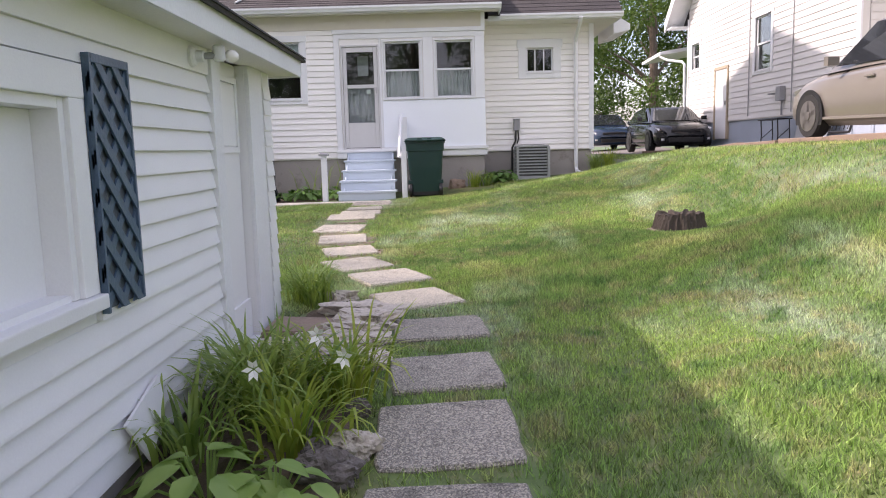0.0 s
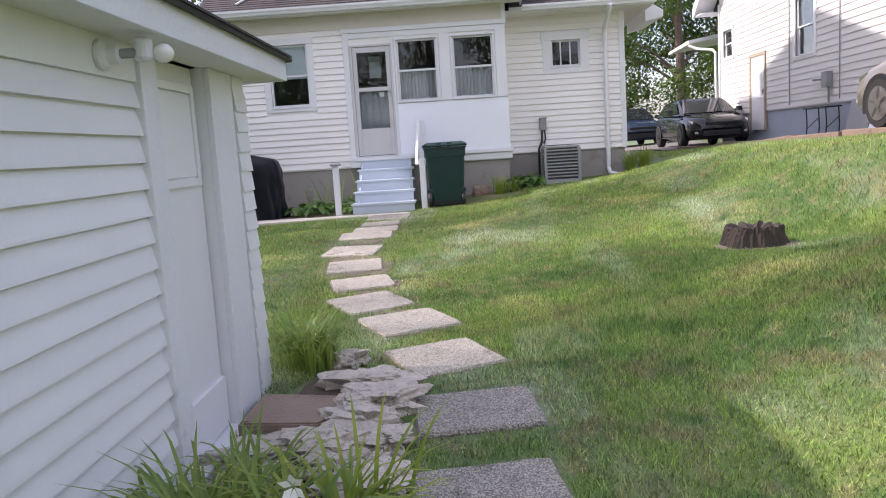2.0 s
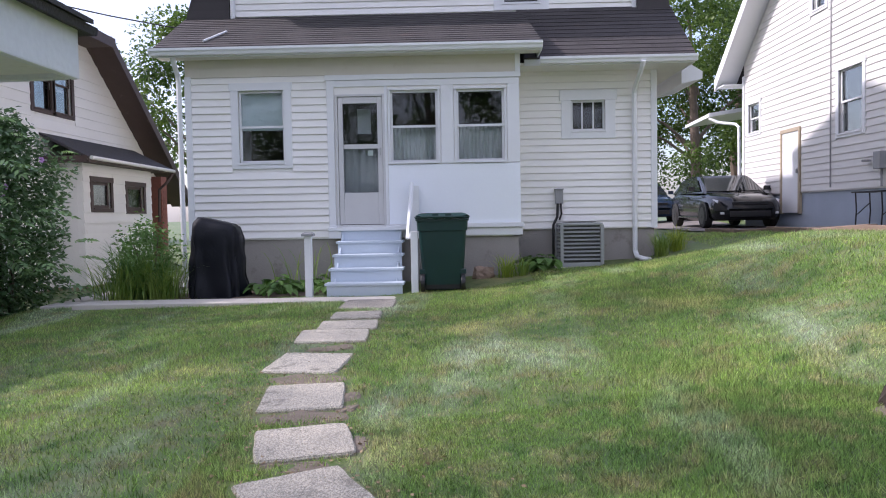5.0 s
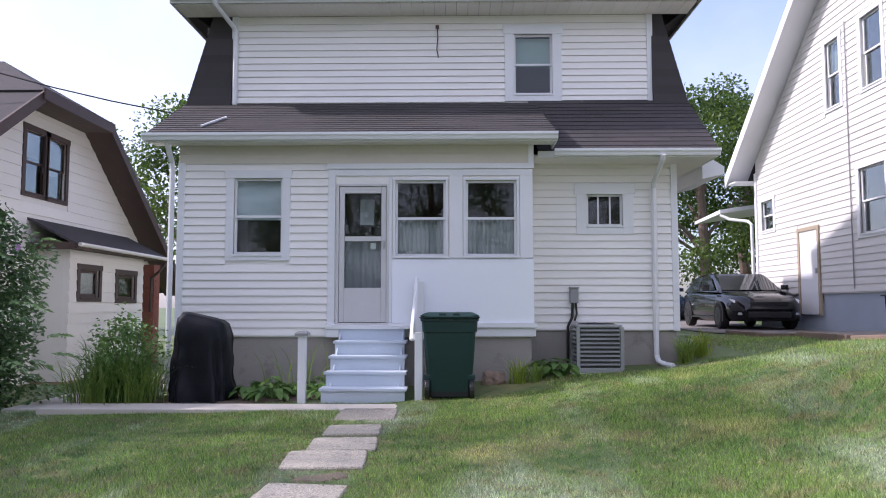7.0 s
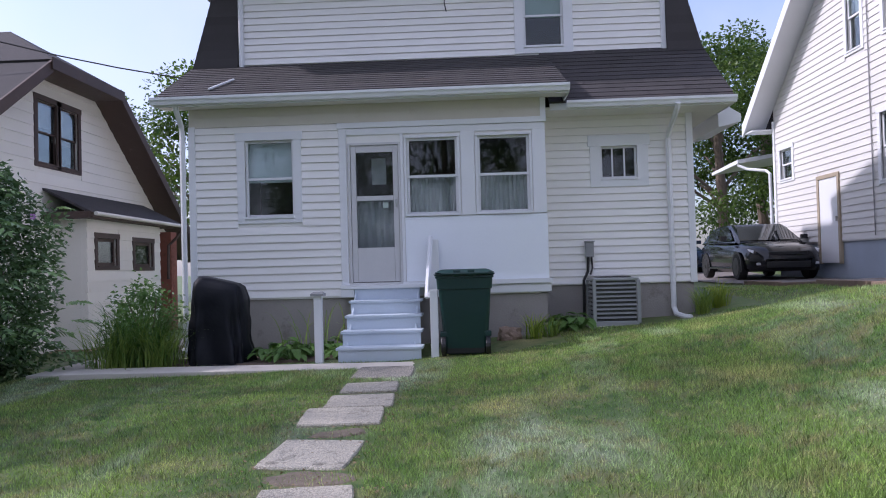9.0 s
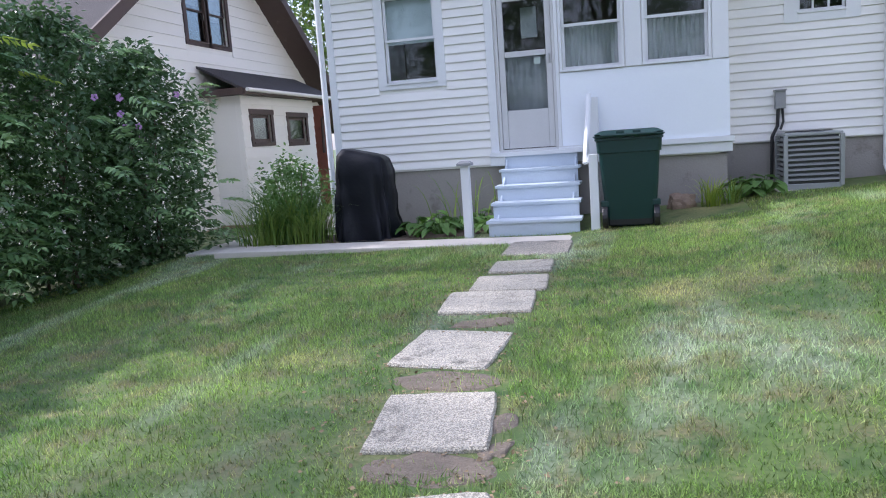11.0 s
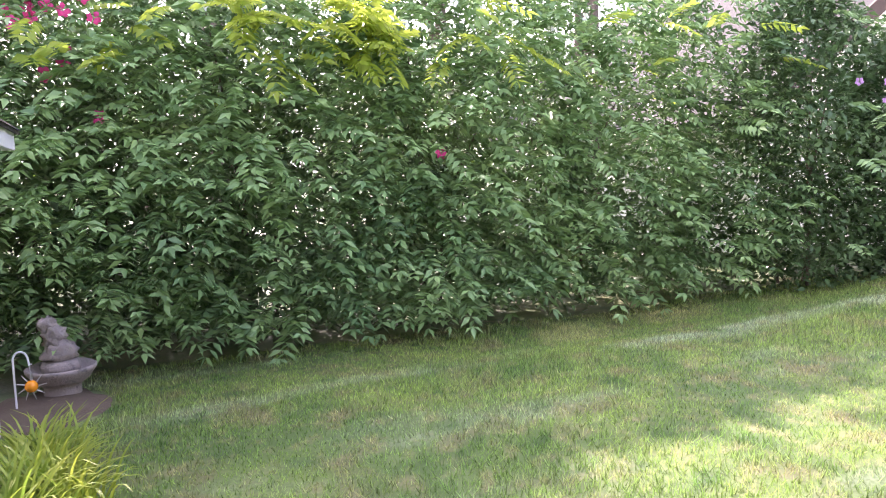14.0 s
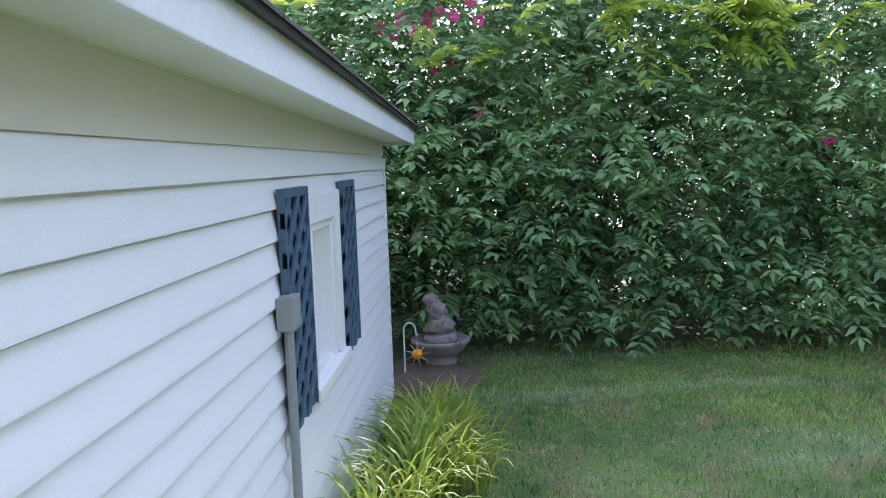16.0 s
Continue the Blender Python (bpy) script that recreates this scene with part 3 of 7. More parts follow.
def slab(bm, w, l, thick, seed):
    """A paver with chipped, rounded edges."""
    n = 7
    ring = []
    for k in range(4):
        a, b = [((-1, -1), (1, -1), (1, 1), (-1, 1))[(k + j) % 4] for j in (0, 1)]
        for i in range(n):
            f = i / n
            x, y = (a[0] + (b[0] - a[0]) * f) * w / 2, (a[1] + (b[1] - a[1]) * f) * l / 2
            c = 0.012 * noise.noise(Vector((x * 9 + seed, y * 9, seed)))
            s = 1 + c / max(w, l) * 2 - (0.03 if i == 0 else 0)
            ring.append((x * s, y * s))
    low = [bm.verts.new((x, y, -thick)) for x, y in ring]
    mid = [bm.verts.new((x, y, -0.012)) for x, y in ring]
    top = [bm.verts.new((x * 0.968, y * 0.968, 0.0)) for x, y in ring]
    m = len(ring)
    for p, q in ((low, mid), (mid, top)):
        for i in range(m):
            bm.faces.new((p[i], p[(i + 1) % m], q[(i + 1) % m], q[i]))
    bm.faces.new(top)
    return bm


for k, (x, y, w, l, turn, z) in enumerate(PAVERS):
    # shade by the shed painted in: first four pavers darker, the rest sunlit
    p = part("stepping_stone", slab(bmesh.new(), w, l, 0.10, k * 3.1), STONE if k < 4 else LITSTONE)
    sx, sy = (hz(x + 0.25, y) - hz(x - 0.25, y)) / 0.5, (hz(x, y + 0.25) - hz(x, y - 0.25)) / 0.5
    p.matrix_basis = pose(x, y, hz(x, y) + 0.022, math.degrees(math.atan(sy)), -math.degrees(math.atan(sx)), 0) @ pose(0, 0, 0, 0.7 * math.sin(k * 2.0), 0.6 * math.cos(k * 1.3), turn)
    tagged(p, "exposed-aggregate concrete paver set in the lawn, coloured pale as if sunlit" if k >= 4 else "exposed-aggregate concrete paver set in the lawn, coloured dark grey as if shaded", "stepping stone", "stepping stones of the garden path", "")

tagged(part("pavement", boxes(((-3.3, -1.95, -0.30), (1.12, -1.42, -0.055)), ((-3.9, -1.65, -0.34), (-3.303, 4.0, -0.10)), bevel=0.012), APRON), "pale concrete walk beside the back steps", "walkway", "", "structure")

ps = part("paving_slab", slab(bmesh.new(), 0.66, 0.88, 0.10, 51), STONE)
ps.matrix_basis = pose(0.76, -2.42, -0.032, 0, 0, 1)
tagged(ps, "grey aggregate slab where the path meets the walk", "paving slab", "", "structure")


def patch(name, cx, cy, rx, ry, lift, mat, label, category, seed=0):
    """Bare soil: an uneven sheet just over the turf."""
    bm = bmesh.new()
    n, m = 40, 7
    rings = []
    for j in range(m + 1):
        ring = []
        for i in range(n):
            a = 2 * math.pi * i / n
            r = (j / m) * (1 + 0.22 * noise.noise(Vector((math.cos(a) * 2 + seed, math.sin(a) * 2, seed))))
            x, y = cx + rx * r * math.cos(a), cy + ry * r * math.sin(a)
            ring.append(bm.verts.new((x, y, hz(x, y) + (lift if j < m else -0.03) + 0.02 * noise.noise(Vector((x * 5, y * 5, 0))))))
        rings.append(ring)
    for p, q in zip(rings, rings[1:]):
        for i in range(n):
            bm.faces.new((p[i], p[(i + 1) % n], q[(i + 1) % n], q[i]))
    return tagged(part(name, bm, mat, smooth=True), label, category, "", "structure")


BEDS = [(1.25, -12.6, 0.42, 2.4), (-1.45, -0.7, 1.45, 0.62), (-4.25, -10.2, 0.62, 0.42), (1.35, -10.85, 0.30, 0.55), (4.40, -8.10, 0.36, 0.24)]
BEDS += [(1.38, -8.98, 0.25, 0.07), (1.12, -8.28, 0.25, 0.08), (0.96, -7.44, 0.31, 0.16), (0.78, -6.42, 0.32, 0.17), (0.70, -5.36, 0.30, 0.10), (1.34, -7.98, 0.08, 0.20), (1.18, -7.10, 0.09, 0.26)]
for k, (x, y, a, b) in enumerate(BEDS[:4]):
    patch("soil_bed", x, y, a, b, 0.030, DIRT, "bare brown soil with dry litter", "soil bed", k)
patch("bare_earth", 4.40, -8.08, 0.42, 0.27, 0.008, DRYSOIL, "dry bare earth round the stump", "bare earth", 30)
for k, (x, y, a, b) in enumerate(BEDS[5:]):
    patch("bare_earth", x, y, a, b, 0.006, DRYSOIL, "dry bare earth with chips between the pavers", "bare earth", k + 9)


def near_box(x, y, x0, y0, x1, y1):
    return (x > x0) & (x < x1) & (y > y0) & (y < y1)


def grass_mesh(name, count, region, size, seed):
    rs = np.random.RandomState(seed)
    x0, y0, x1, y1 = region
    x, y = rs.uniform(x0, x1, count), rs.uniform(y0, y1, count)
    keep = ~near_box(x, y, SHED_W - 0.05, SHED_S, SHED_X + 0.03, SHED_Y + 0.03) & ~near_box(x, y, -2.5, -0.05, 6, 12) & ~near_box(x, y, -3.35, -2.0, 1.14, -1.40) & ~near_box(x, y, 0.40, -2.87, 1.12, -1.9) & ~near_box(x, y, -3.92, -1.68, -3.28, 4) & ~near_box(x, y, -0.1, -1.3, 1.2, 0) & (x < 7.15)
    for px, py, w, l, turn, z in PAVERS:
        c, s = math.cos(radians(turn)), math.sin(radians(turn))
        u, v = (x - px) * c + (y - py) * s, -(x - px) * s + (y - py) * c
        keep &= ~((np.abs(u) < w / 2 + 0.015) & (np.abs(v) < l / 2 + 0.02))
        # the trodden joints are thin
        keep &= ~((np.abs(u) < w / 2 + 0.05) & (np.abs(v) < l / 2 + 0.09) & (rs.rand(count) < 0.45))
    for px, py, a, b in BEDS[:5]:
        keep &= ((x - px) / a) ** 2 + ((y - py) / b) ** 2 > 0.95
    for px, py, a, b in BEDS[5:]:
        keep &= (((x - px) / a) ** 2 + ((y - py) / b) ** 2 > 1.3) | (rs.rand(count) < 0.34)
    x, y = x[keep], y[keep]
    n = len(x)
    z = height(x, y) - 0.004
    tall = size * rs.uniform(0.55, 1.25, n) * (1 + 0.35 * np.sin(1.9 * x + 0.7 * y) * np.cos(1.3 * y - x))
    a, lean = rs.uniform(0, 2 * math.pi, n), rs.uniform(0.1, 0.9, n)
    b = rs.uniform(0, 2 * math.pi, n)
    half = rs.uniform(0.0022, 0.0046, n) * (size / 0.045)
    sx, sy = np.cos(a) * half, np.sin(a) * half
    tip = np.stack([x + tall * lean * np.cos(b), y + tall * lean * np.sin(b), z + tall * (1 - 0.35 * lean)], 1)
    co = np.stack([np.stack([x - sx, y - sy, z], 1), np.stack([x + sx, y + sy, z], 1), tip], 1).reshape(-1, 3)
    mesh = bpy.data.meshes.new(name)
    mesh.vertices.add(3 * n)
    mesh.vertices.foreach_set("co", co.ravel())
    mesh.loops.add(3 * n)
    mesh.loops.foreach_set("vertex_index", np.arange(3 * n))
    mesh.polygons.add(n)
    mesh.polygons.foreach_set("loop_start", np.arange(0, 3 * n, 3))
    mesh.update(calc_edges=True)
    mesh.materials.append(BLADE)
    return tagged(new(name, mesh), "short mown lawn grass, green with straw-coloured blades", "grass", "", "stuff")


grass_mesh("grass", 300000, (0.6, -15.5, 5.2, -7.5), 0.042, 3)
grass_mesh("grass", 330000, (-5.3, -10.4, 5.5, -1.2), 0.044, 4)
grass_mesh("grass", 110000, (3.0, -15.0, 7.2, 3.5), 0.055, 5)


# ---- the white house ----
def gutter(name, face, u0, u1, d, z, mat, label, parent):
    bm = bmesh.new()
    prof = ((d, z - 0.10), (d + 0.07, z - 0.10), (d + 0.085, z - 0.06), (d + 0.105, z - 0.035), (d + 0.105, z), (d + 0.09, z), (d + 0.085, z - 0.03), (d + 0.06, z - 0.085), (d + 0.01, z - 0.085), (d, z))
    prism(bm, [face.at(0, p, q) for p, q in prof], Vector(face.at(1, 0, 0)) - Vector(face.at(0, 0, 0)), u0, u1)
    return part(name, bm, mat, parent, label)


def sheet(bm, pts, thick):
    pts = [Vector(p) for p in pts]
    out = (pts[1] - pts[0]).cross(pts[2] - pts[0]).normalized()
    if out.z < 0:
        out = -out
    return prism(bm, pts, out, -thick, 0)


BACK, KITCH, DORM = Face("y", 0.0, -1), Face("y", 0.84, -1), Face("y", 1.7, -1)
HX0, HX1, PX1 = -2.36, 5.24, 2.89
W1 = (-1.53, 1.94, -0.81, 3.07)
DOOR = (0.0, 0.93, 0.775, 2.98)
W2, W3 = (0.865, 1.91, 1.61, 3.03), (1.905, 1.91, 2.655, 3.03)
KW = (3.83, 2.44, 4.39, 2.94)
UW = (2.76, 4.81, 3.42, 5.86)
w_back = wall("wall_back", BACK, [(HX0, 3.62), (PX1, 3.62)], 0.72, 0.14, [W1, DOOR, W2, W3], WHITE, "white vinyl-sided back wall of the house")
siding(w_back, BACK, [(HX0 + 0.09, 3.28), (-0.12, 3.28)], 0.74, 0.116, [(W1[0] - 0.12, W1[1] - 0.10, W1[2] + 0.12, W1[3] + 0.12)], WHITE)
for a, b, c, d in ((HX0 - 0.01, HX0 + 0.09, 0.72, 3.30), (PX1 - 0.06, PX1 + 0.02, 3.20, 3.62)):
    part("corner_board", BACK.box(bmesh.new(), a, b, 0, 0.03, c, d, 0.003), TRIM, w_back)
part("frieze_board", boxes((BACK.at(HX0, 0.002, 3.285), BACK.at(PX1, 0.022, 3.62)), (BACK.at(HX0, 0.018, 3.43), BACK.at(PX1, 0.028, 3.435))), CREAM, w_back, "cream frieze board under the eave")
# porch panel and casings
part("porch_casing", boxes((BACK.at(-0.13, 0, 0.74), BACK.at(-0.02, 0.030, 3.20)), (BACK.at(-0.15, 0, 3.20), BACK.at(PX1 + 0.02, 0.050, 3.28)), (BACK.at(-0.13, 0, 3.10), BACK.at(PX1, 0.026, 3.197)), (BACK.at(0.775, 0, 0.93), BACK.at(0.82, 0.028, 3.10)), (BACK.at(2.70, 0, 1.88), BACK.at(PX1, 0.026, 3.10)), (BACK.at(1.66, 0, 1.88), BACK.at(1.86, 0.030, 3.10)), bevel=0.004), TRIM, w_back)
part("porch_panel", boxes((BACK.at(0.823, 0, 0.93), BACK.at(PX1 + 0.005, 0.016, 1.87)), bevel=0.003), PANEL, w_back, "smooth white panel under the porch windows")
part("water_table", boxes((BACK.at(-0.13, 0, 0.735), BACK.at(PX1 + 0.03, 0.03, 0.86)), (BACK.at(-0.13, 0, 0.863), BACK.at(PX1 + 0.05, 0.065, 0.927)), bevel=0.006), TRIM, w_back)
window("window_1", BACK, *W1, "white double-hung window with half-drawn white blind", backing=PALEBLIND, cover=0.54)
for nm, w in (("window_2", W2), ("window_3", W3)):
    window(nm, BACK, *w, "white double-hung porch window with a pale half curtain", trim=0.035, backing=CURTAIN, cover=-0.5, head=0)
window("window_4", KITCH, *KW, "small white three-light kitchen window", trim=0.17, split=False, mullions=2, head=0.03, sash=0.03)
window("window_5", DORM, *UW, "white double-hung dormer window with green blind", trim=0.16, backing=BLIND, cover=0.5, head=0.03)

# storm door
d1 = thing("door_1", "closed aluminium storm door with two glass panes", "door", (0.39, 0, 0.93), kind="structure")
part("door_frame", boxes((BACK.at(0.0, -0.05, 0.93), BACK.at(0.035, 0.035, 2.98)), (BACK.at(0.74, -0.05, 0.93), BACK.at(0.775, 0.035, 2.98)), (BACK.at(0.037, -0.05, 2.945), BACK.at(0.738, 0.035, 2.98)), (BACK.at(0.0, -0.08, 0.90), BACK.at(0.775, 0.09, 0.928)), bevel=0.003), DOORPANEL, d1)
leaf = part("door_leaf", boxes((BACK.at(0.04, -0.03, 0.94), BACK.at(0.115, 0.012, 2.94)), (BACK.at(0.66, -0.03, 0.94), BACK.at(0.735, 0.012, 2.94)), (BACK.at(0.117, -0.03, 2.84), BACK.at(0.658, 0.012, 2.94)), (BACK.at(0.117, -0.03, 2.13), BACK.at(0.658, 0.012, 2.20)), (BACK.at(0.117, -0.026, 0.94), BACK.at(0.658, 0.006, 1.44)), bevel=0.004), DOORPANEL, d1)
for lo, hi in ((1.44, 2.13), (2.20, 2.84)):
    p = part("pane", boxes((BACK.at(0.117, -0.016, lo), BACK.at(0.658, -0.011, hi))), GLASS, leaf)
    p.visible_shadow = False
part("door_handle", boxes((BACK.at(0.69, 0.012, 2.02), BACK.at(0.71, 0.05, 2.14)), bevel=0.006), GALV, d1, "small grey push handle")
bm = bmesh.new()
prev = None
for k in range(33):
    u = 0.10 + 0.57 * k / 32
    pair = [bm.verts.new(BACK.at(u, -0.10 + 0.004 * math.sin(k * 0.9), z)) for z in (0.96, 2.16)]
    if prev:
        bm.faces.new((prev[0], pair[0], pair[1], prev[1]))
    prev = pair
part("door_curtain", bm, DOORCLOTH, d1, "grey sheer curtain behind the lower pane")
part("notice", boxes((BACK.at(0.50, -0.010, 2.02), BACK.at(0.58, -0.008, 2.10)), bevel=0.0005), BLIND, leaf, "small pale sticker on the glass")
part("hanging_cloth", boxes((BACK.at(0.30, -0.35, 2.40), BACK.at(0.52, -0.33, 2.80)), bevel=0.008), CURTAIN, d1, "pale cloth hung inside the door")

# kitchen side
w_k = wall("wall_kitchen", KITCH, [(PX1, 3.56), (HX1, 3.56)], 0.79, 0.14, [KW], WHITE, "white vinyl-sided recessed kitchen wall")
siding(w_k, KITCH, [(PX1 + 0.01, 3.50), (HX1 - 0.09, 3.50)], 0.80, 0.116, [(KW[0] - 0.17, KW[1] - 0.14, KW[2] + 0.17, KW[3] + 0.17)], WHITE)
part("corner_board", KITCH.box(bmesh.new(), HX1 - 0.09, HX1 + 0.012, 0, 0.03, 0.79, 3.56, 0.003), TRIM, w_k)
w_r = wall("wall_porch_return", Face("x", PX1, 1), [(0.0, 3.6), (0.84, 3.6)], 0.72, 0.12, [], WHITE, "white side return of the porch")
EAST, WEST = Face("x", HX1, 1), Face("x", HX0, -1)
w_e = wall("wall_east", EAST, [(0.84, 3.5), (1.75, 4.2), (9.5, 4.3)], 0.79, 0.14, [], WHITE, "white vinyl-sided east wall")
siding(w_e, EAST, [(0.93, 3.6), (9.5, 3.6)], 0.80, 0.116, [], WHITE)
w_w = wall("wall_west", WEST, [(0.0, 3.55), (1.75, 4.2), (9.5, 4.3)], 0.72, 0.14, [], WHITE, "white vinyl-sided west wall")
siding(w_w, WEST, [(0.08, 3.6), (9.5, 3.6)], 0.74, 0.116, [], WHITE)
wall("wall_front", Face("y", 9.5, 1), [(HX0, 4.4), (HX1, 4.4)], 0.72, 0.14, [], WHITE, "far white wall of the house")
# room surfaces behind the panes, indoor darkness painted into their colour
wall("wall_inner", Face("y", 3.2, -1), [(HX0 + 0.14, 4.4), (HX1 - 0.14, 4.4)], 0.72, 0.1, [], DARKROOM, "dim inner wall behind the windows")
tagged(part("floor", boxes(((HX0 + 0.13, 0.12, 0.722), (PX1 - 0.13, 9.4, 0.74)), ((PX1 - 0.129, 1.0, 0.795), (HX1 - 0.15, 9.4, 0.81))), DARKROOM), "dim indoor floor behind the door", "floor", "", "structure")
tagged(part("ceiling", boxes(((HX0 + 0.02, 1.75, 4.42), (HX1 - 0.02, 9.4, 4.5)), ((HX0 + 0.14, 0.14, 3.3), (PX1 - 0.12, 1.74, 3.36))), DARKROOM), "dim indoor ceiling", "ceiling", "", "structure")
tagged(part("foundation", boxes(((HX0 + 0.04, 0.03, -0.6), (PX1 - 0.03, 9.45, 0.72)), ((PX1 - 0.029, 0.87, -0.4), (HX1 - 0.03, 9.45, 0.79))), CONC), "grey stained concrete foundation", "foundation", "", "structure")

# dormer and roofs
w_d = wall("wall_dormer", DORM, [(-2.12, 6.2), (5.13, 6.2)], 4.4, 0.12, [UW], WHITE, "white vinyl-sided dormer wall")
siding(w_d, DORM, [(-2.02, 6.16), (5.04, 6.16)], 4.66, 0.116, [(UW[0] - 0.16, UW[1] - 0.13, UW[2] + 0.16, UW[3] + 0.16)], WHITE)
part("corner_board", boxes((DORM.at(-2.13, 0, 4.4), DORM.at(-2.02, 0.03, 6.2)), (DORM.at(5.04, 0, 4.4), DORM.at(5.14, 0.03, 6.2)), bevel=0.003), TRIM, w_d)
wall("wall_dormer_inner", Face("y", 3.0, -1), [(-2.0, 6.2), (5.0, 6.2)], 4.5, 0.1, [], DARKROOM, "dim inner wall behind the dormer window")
roof = thing("roof_porch", "dark brown asphalt-shingled lean-to roof over the back porch", "roof", (0.3, 0.6, 3.7), kind="structure")
RY0, RZ0 = -0.36, 3.655
part("roof_deck", sheet(bmesh.new(), [(-2.74, RY0, RZ0), (3.22, RY0, RZ0), (3.10, 1.72, 4.66), (-2.92, 1.72, 4.66)], 0.05), SHINGLE, roof)
part("soffit", boxes(((-2.72, RY0 + 0.02, 3.56), (3.2, 0.0, 3.60)), bevel=0.003), SOFFIT, roof)
part("fascia", boxes(((-2.74, RY0 - 0.005, 3.54), (3.22, RY0 + 0.018, 3.65)), ((3.20, RY0 + 0.02, 3.54), (3.22, 0.9, 3.66)), bevel=0.003), TRIM, roof)
gutter("gutter", Face("y", RY0, -1), -2.76, 3.22, 0.006, 3.66, TRIM, "white metal gutter", roof)
slope = math.hypot(1.72 - RY0, 1.0)
shingles(roof, (-2.74, RY0 - 0.02, RZ0 - 0.005), (1, 0, 0), (0, 1.72 - RY0, 1.005), 5.96, slope, 0.92, 0.145, trim=lambda v: (-0.18 * v / slope, 5.96 - 0.12 * v / slope))
part("vent_strip", tube(bmesh.new(), [(-2.05, -0.02, 3.86), (-1.85, 0.55, 4.14)], 0.018, 6), TRIM, roof, "white metal strip on the shingles")
roof2 = thing("roof_kitchen", "dark asphalt-shingled lower roof over the kitchen", "roof", (4.5, 1, 3.6), kind="structure")
KY0 = 0.22
part("roof_deck", sheet(bmesh.new(), [(3.0, KY0, 3.52), (5.72, KY0, 3.52), (5.72, 1.72, 4.70), (3.0, 1.72, 4.70)], 0.05), SHINGLE, roof2)
part("soffit", boxes(((2.93, KY0 + 0.02, 3.42), (5.68, 0.84, 3.46)), ((HX1 + 0.01, 0.841, 3.42), (5.68, 9.4, 3.46)), bevel=0.003), SOFFIT, roof2)
part("fascia", boxes(((3.0, KY0 - 0.004, 3.41), (5.70, KY0 + 0.018, 3.51)), ((5.683, KY0 + 0.02, 3.41), (5.70, 9.4, 3.53)), bevel=0.003), TRIM, roof2)
gutter("gutter", Face("y", KY0, -1), 3.24, 5.72, 0.006, 3.53, TRIM, "white metal gutter", roof2)
s2 = math.hypot(1.5, 1.18)
shingles(roof2, (3.0, KY0 - 0.02, 3.515), (1, 0, 0), (0, 1.5, 1.18), 2.72, s2, 0.92, 0.145)
roof3 = thing("roof_main", "dark asphalt-shingled main roof with steep flared sides", "roof", (1.5, 4.5, 6.4), kind="structure")
for sx, ex, tx in ((-1, -2.96, -2.46), (1, 5.78, 5.30)):
    dx = -2.11 if sx < 0 else 5.12
    bm = bmesh.new()
    pts = [(ex, 1.6, 4.32), (ex, 9.6, 4.32), (tx, 9.6, 6.25), (tx, 1.75, 6.25)]
    prism(bm, pts, (-sx, 0, 0), 0, 0.06)
    part("side_slope", bm, SHINGLE, roof3)
    bm = bmesh.new()
    prism(bm, [(ex, 1.6, 4.32), (dx, 1.6, 4.62), (dx, 1.73, 6.25), (tx, 1.73, 6.25)], (0, 1, 0), 0, 0.05)
    part("cheek", bm, SHINGLE, roof3)
    for k in range(13):
        z0 = 4.33 + k * 0.148
        f = (z0 - 4.32) / 1.93
        a, b = ex + (tx - ex) * f, dx
        a2 = a + (tx - ex) * 0.146 / 1.93
        yb = 1.60 + 0.13 * f
        bm = prism(bmesh.new(), [(a, yb, z0), (b, yb, z0), (b, yb, z0 + 0.146), (a2, yb, z0 + 0.146)], (0, 1, 0), -0.022, -0.004)
        part("shingle", bm, SHINGLE, roof3)
part("roof_deck", sheet(bmesh.new(), [(-3.02, 1.12, 6.36), (5.84, 1.12, 6.36), (5.3, 4.5, 8.02), (-2.35, 4.5, 8.02)], 0.06), SHINGLE, roof3)
part("roof_deck", sheet(bmesh.new(), [(-3.02, 7.9, 6.36), (5.84, 7.9, 6.36), (5.3, 4.502, 8.02), (-2.35, 4.502, 8.02)], 0.06), SHINGLE, roof3)
part("hip_end", hull(bmesh.new(), [(-3.0, 1.16, 6.28), (-3.0, 7.9, 6.28), (-2.4, 4.5, 7.9), (-2.3, 4.5, 6.28)]), SHINGLE, roof3)
part("hip_end", hull(bmesh.new(), [(5.82, 1.16, 6.28), (5.82, 7.9, 6.28), (5.3, 4.5, 7.9), (5.2, 4.5, 6.28)]), SHINGLE, roof3)
bm = bmesh.new()
for k in range(46):
    box(bm, (-2.96 + k * 0.1895, 1.16, 6.205), (-2.96 + k * 0.1895 + 0.184, 1.70, 6.23))
part("soffit", bm, SOFFIT, roof3)
part("fascia", boxes(((-3.02, 1.11, 6.22), (5.84, 1.13, 6.355)), ((-3.02, 1.133, 6.22), (-3.0, 7.9, 6.34)), ((5.82, 1.133, 6.22), (5.84, 7.9, 6.34)), bevel=0.003), TRIM, roof3)
gutter("gutter", Face("y", 1.11, -1), -3.03, 5.85, 0.004, 6.37, TRIM, "white metal gutter", roof3)
s3 = math.hypot(3.38, 1.66)
shingles(roof3, (-3.02, 1.10, 6.36), (1, 0, 0), (0, 3.38, 1.66), 8.86, s3, 1.3, 0.19, trim=lambda v: (0.67 * v / s3, 8.86 - 0.54 * v / s3))
